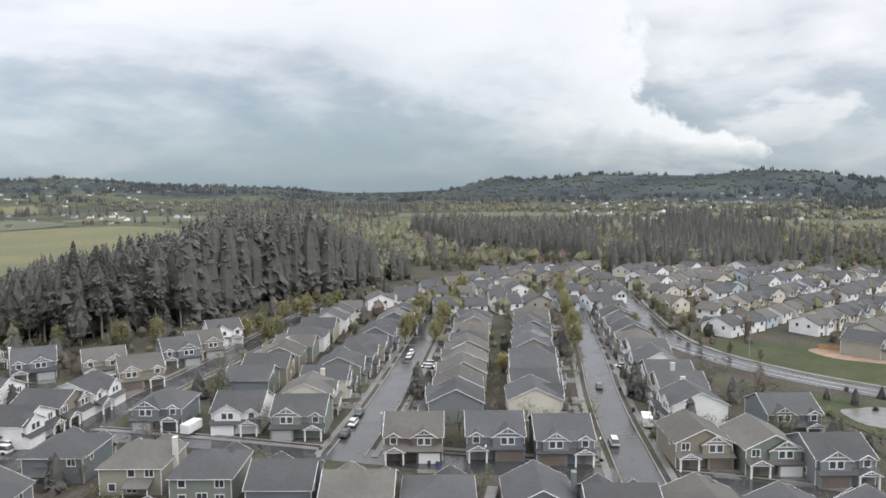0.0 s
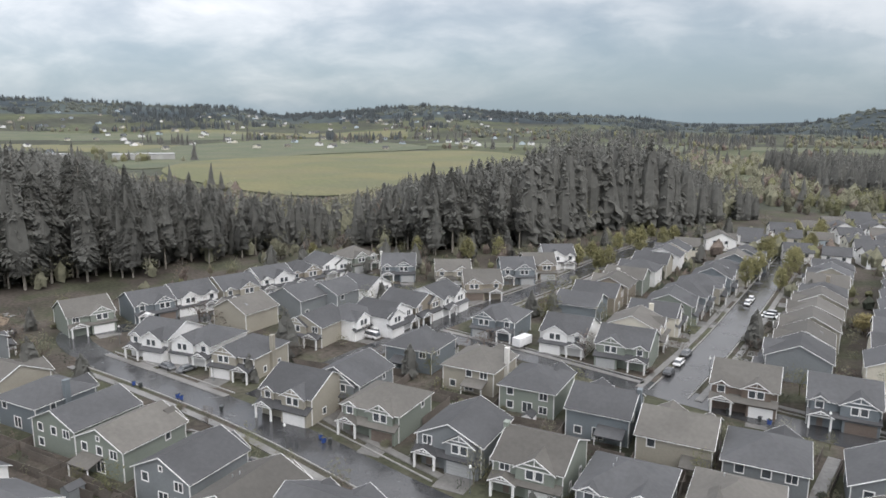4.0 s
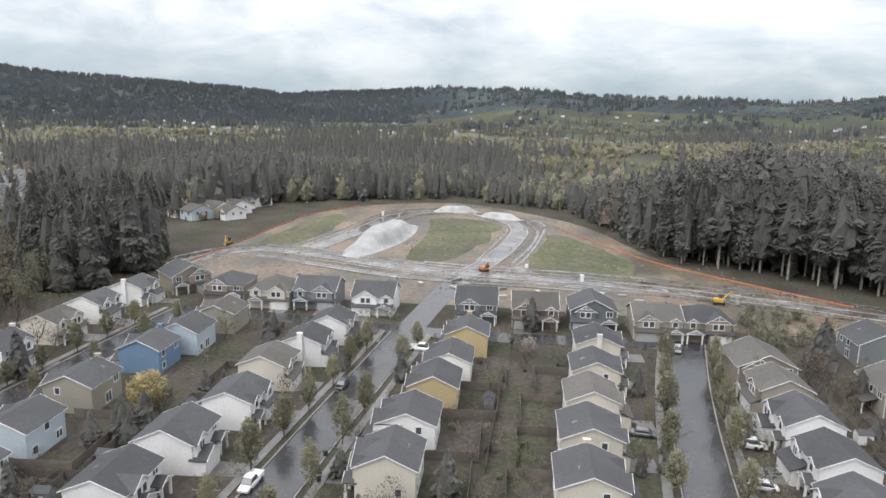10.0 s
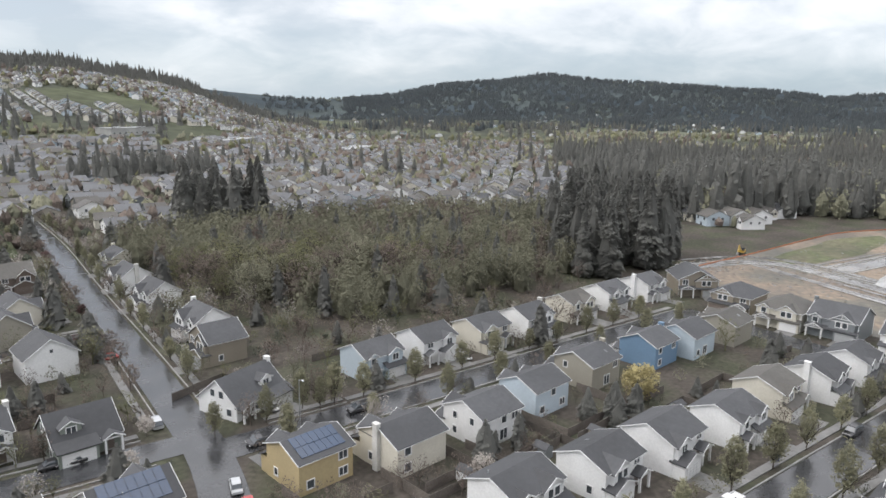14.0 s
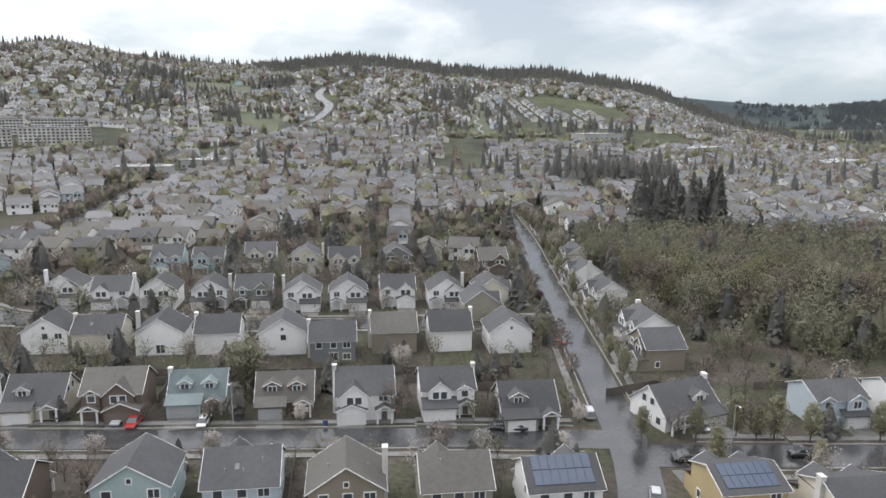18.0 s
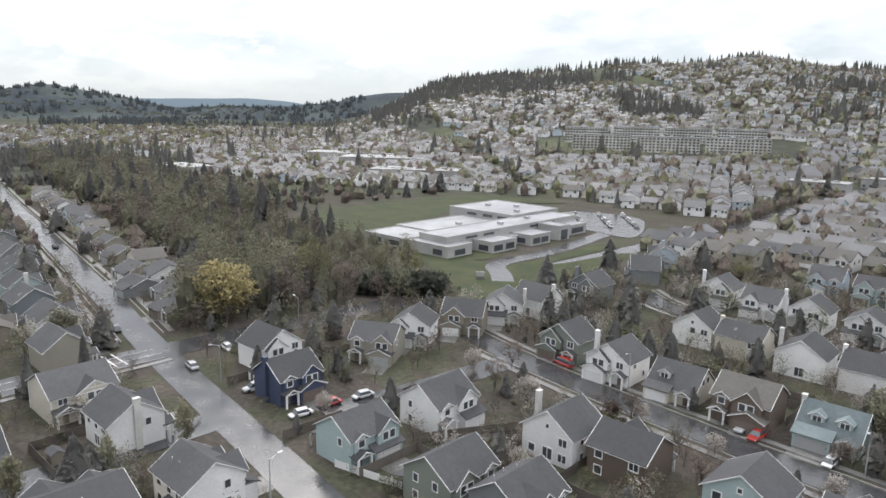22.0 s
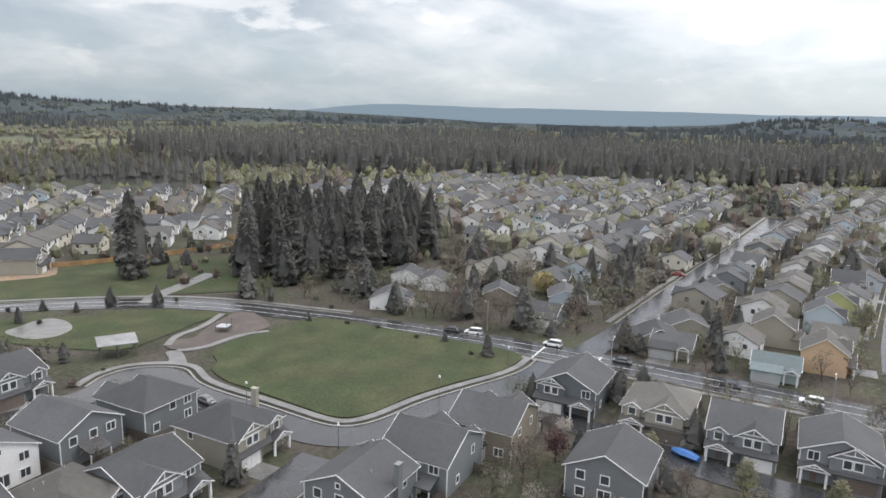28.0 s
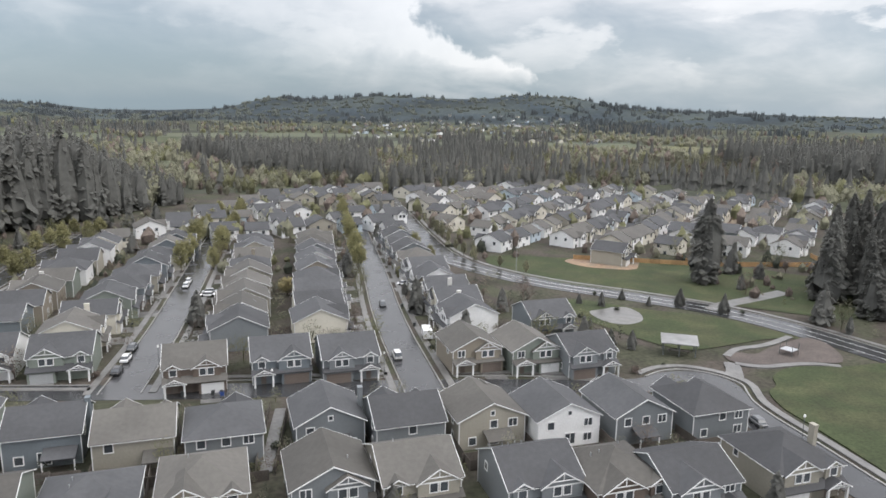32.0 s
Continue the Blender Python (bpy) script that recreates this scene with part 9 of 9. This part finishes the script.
for _ in range(5200):
    az, r = rg.uniform(150, 312), 165 + 420 * rg.random() ** 0.9
    x, y = -r * math.sin(radians(az)), r * math.cos(radians(az))
    if not clear(x, y, 8.6) or any(inside(x, y, e[0]) for e in ESTATES) or (91 < x < 160 and 51 < y < 245) or (125 < x < 320 and -382 < y < -146) or any(inside(x, y, p) for p in list(WOODS.values()) + list(GROVES.values())):
        continue
    kind = rg.random()
    if kind < 0.08:
        yard.take(rg.choice(GARDENFIR), x, y, land(x, y) - 0.5, rg.uniform(0.3, 0.75), rg.uniform(0, 6), 3)
    elif kind < 0.5:
        yard.take(rg.choice(TWIGGY if r < 300 else FARLEAF), x, y, land(x, y) - 0.5, rg.uniform(0.45, 0.9), rg.uniform(0, 6), rg.choice((2, 2, 0)))
    else:
        yard.take(rg.choice(YARDLEAF if r < 260 else FARLEAF), x, y, land(x, y) - 0.5, rg.uniform(0.3, 0.75), rg.uniform(0, 6), rg.choice((0, 0, 2, 2, 4)))
yard.object("garden_shrubbery", [OLIVE, LEAF, RUST, FIR, HEDGE, BLOSSOM], "mixed garden trees and bushes between the houses", "trees")
hedge = Bulk()
HB = [plain(leaf_mesh(rg, 3.4, 0.0, 1.7, 40, 4, 0.5, "round")) for _ in range(3)]
for i in range(22):
    f = i / 21
    for k in range(3):
        hedge.take(rg.choice(HB), 162 - 17 * f + k * 1.5, -135.6 - 18 * f - k * 1.3, 0, rg.uniform(1.4, 1.9), rg.uniform(0, 6), 0)
for i in range(40):
    f = i / 39
    hedge.take(rg.choice(HB), -171 - 32 * f + rg.uniform(-2, 2), 70.7 + 4.6 * f + rg.uniform(-9, 9), 0, rg.uniform(0.5, 0.8), rg.uniform(0, 6), 1)
hedge.object("hedge", [HEDGE, OLIVE], "dense dark hedge and rough scrub", "hedge")

# a small boat under a blue tarpaulin beside a drive
hull = [[(x, -w * 0.5, 0.25), (x, -w, 0.75), (x, -w * 0.5, 0.75 + t), (x, w * 0.5, 0.75 + t), (x, w, 0.75), (x, w * 0.5, 0.25)] for x, w, t in ((-2.4, 0.75, 0.3), (-1.0, 0.95, 0.55), (0.8, 0.9, 0.6), (2.0, 0.5, 0.35), (2.7, 0.08, 0.1))]
boat = thing("covered_boat", pose(117.6, 13.2, 0.05, 0, 0, 70), "small boat under a bright blue tarpaulin", "boat")
part("tarpaulin", loft(hull), material("blue_tarpaulin", (0.05, 0.16, 0.42), 0.45, 0.12, 2.0, 0.3), boat)
for x in (-1.2, 0.9):
    part("support", Shape().box(x - 0.1, -0.5, 0, x + 0.1, 0.5, 0.3), RUBBER, boat)
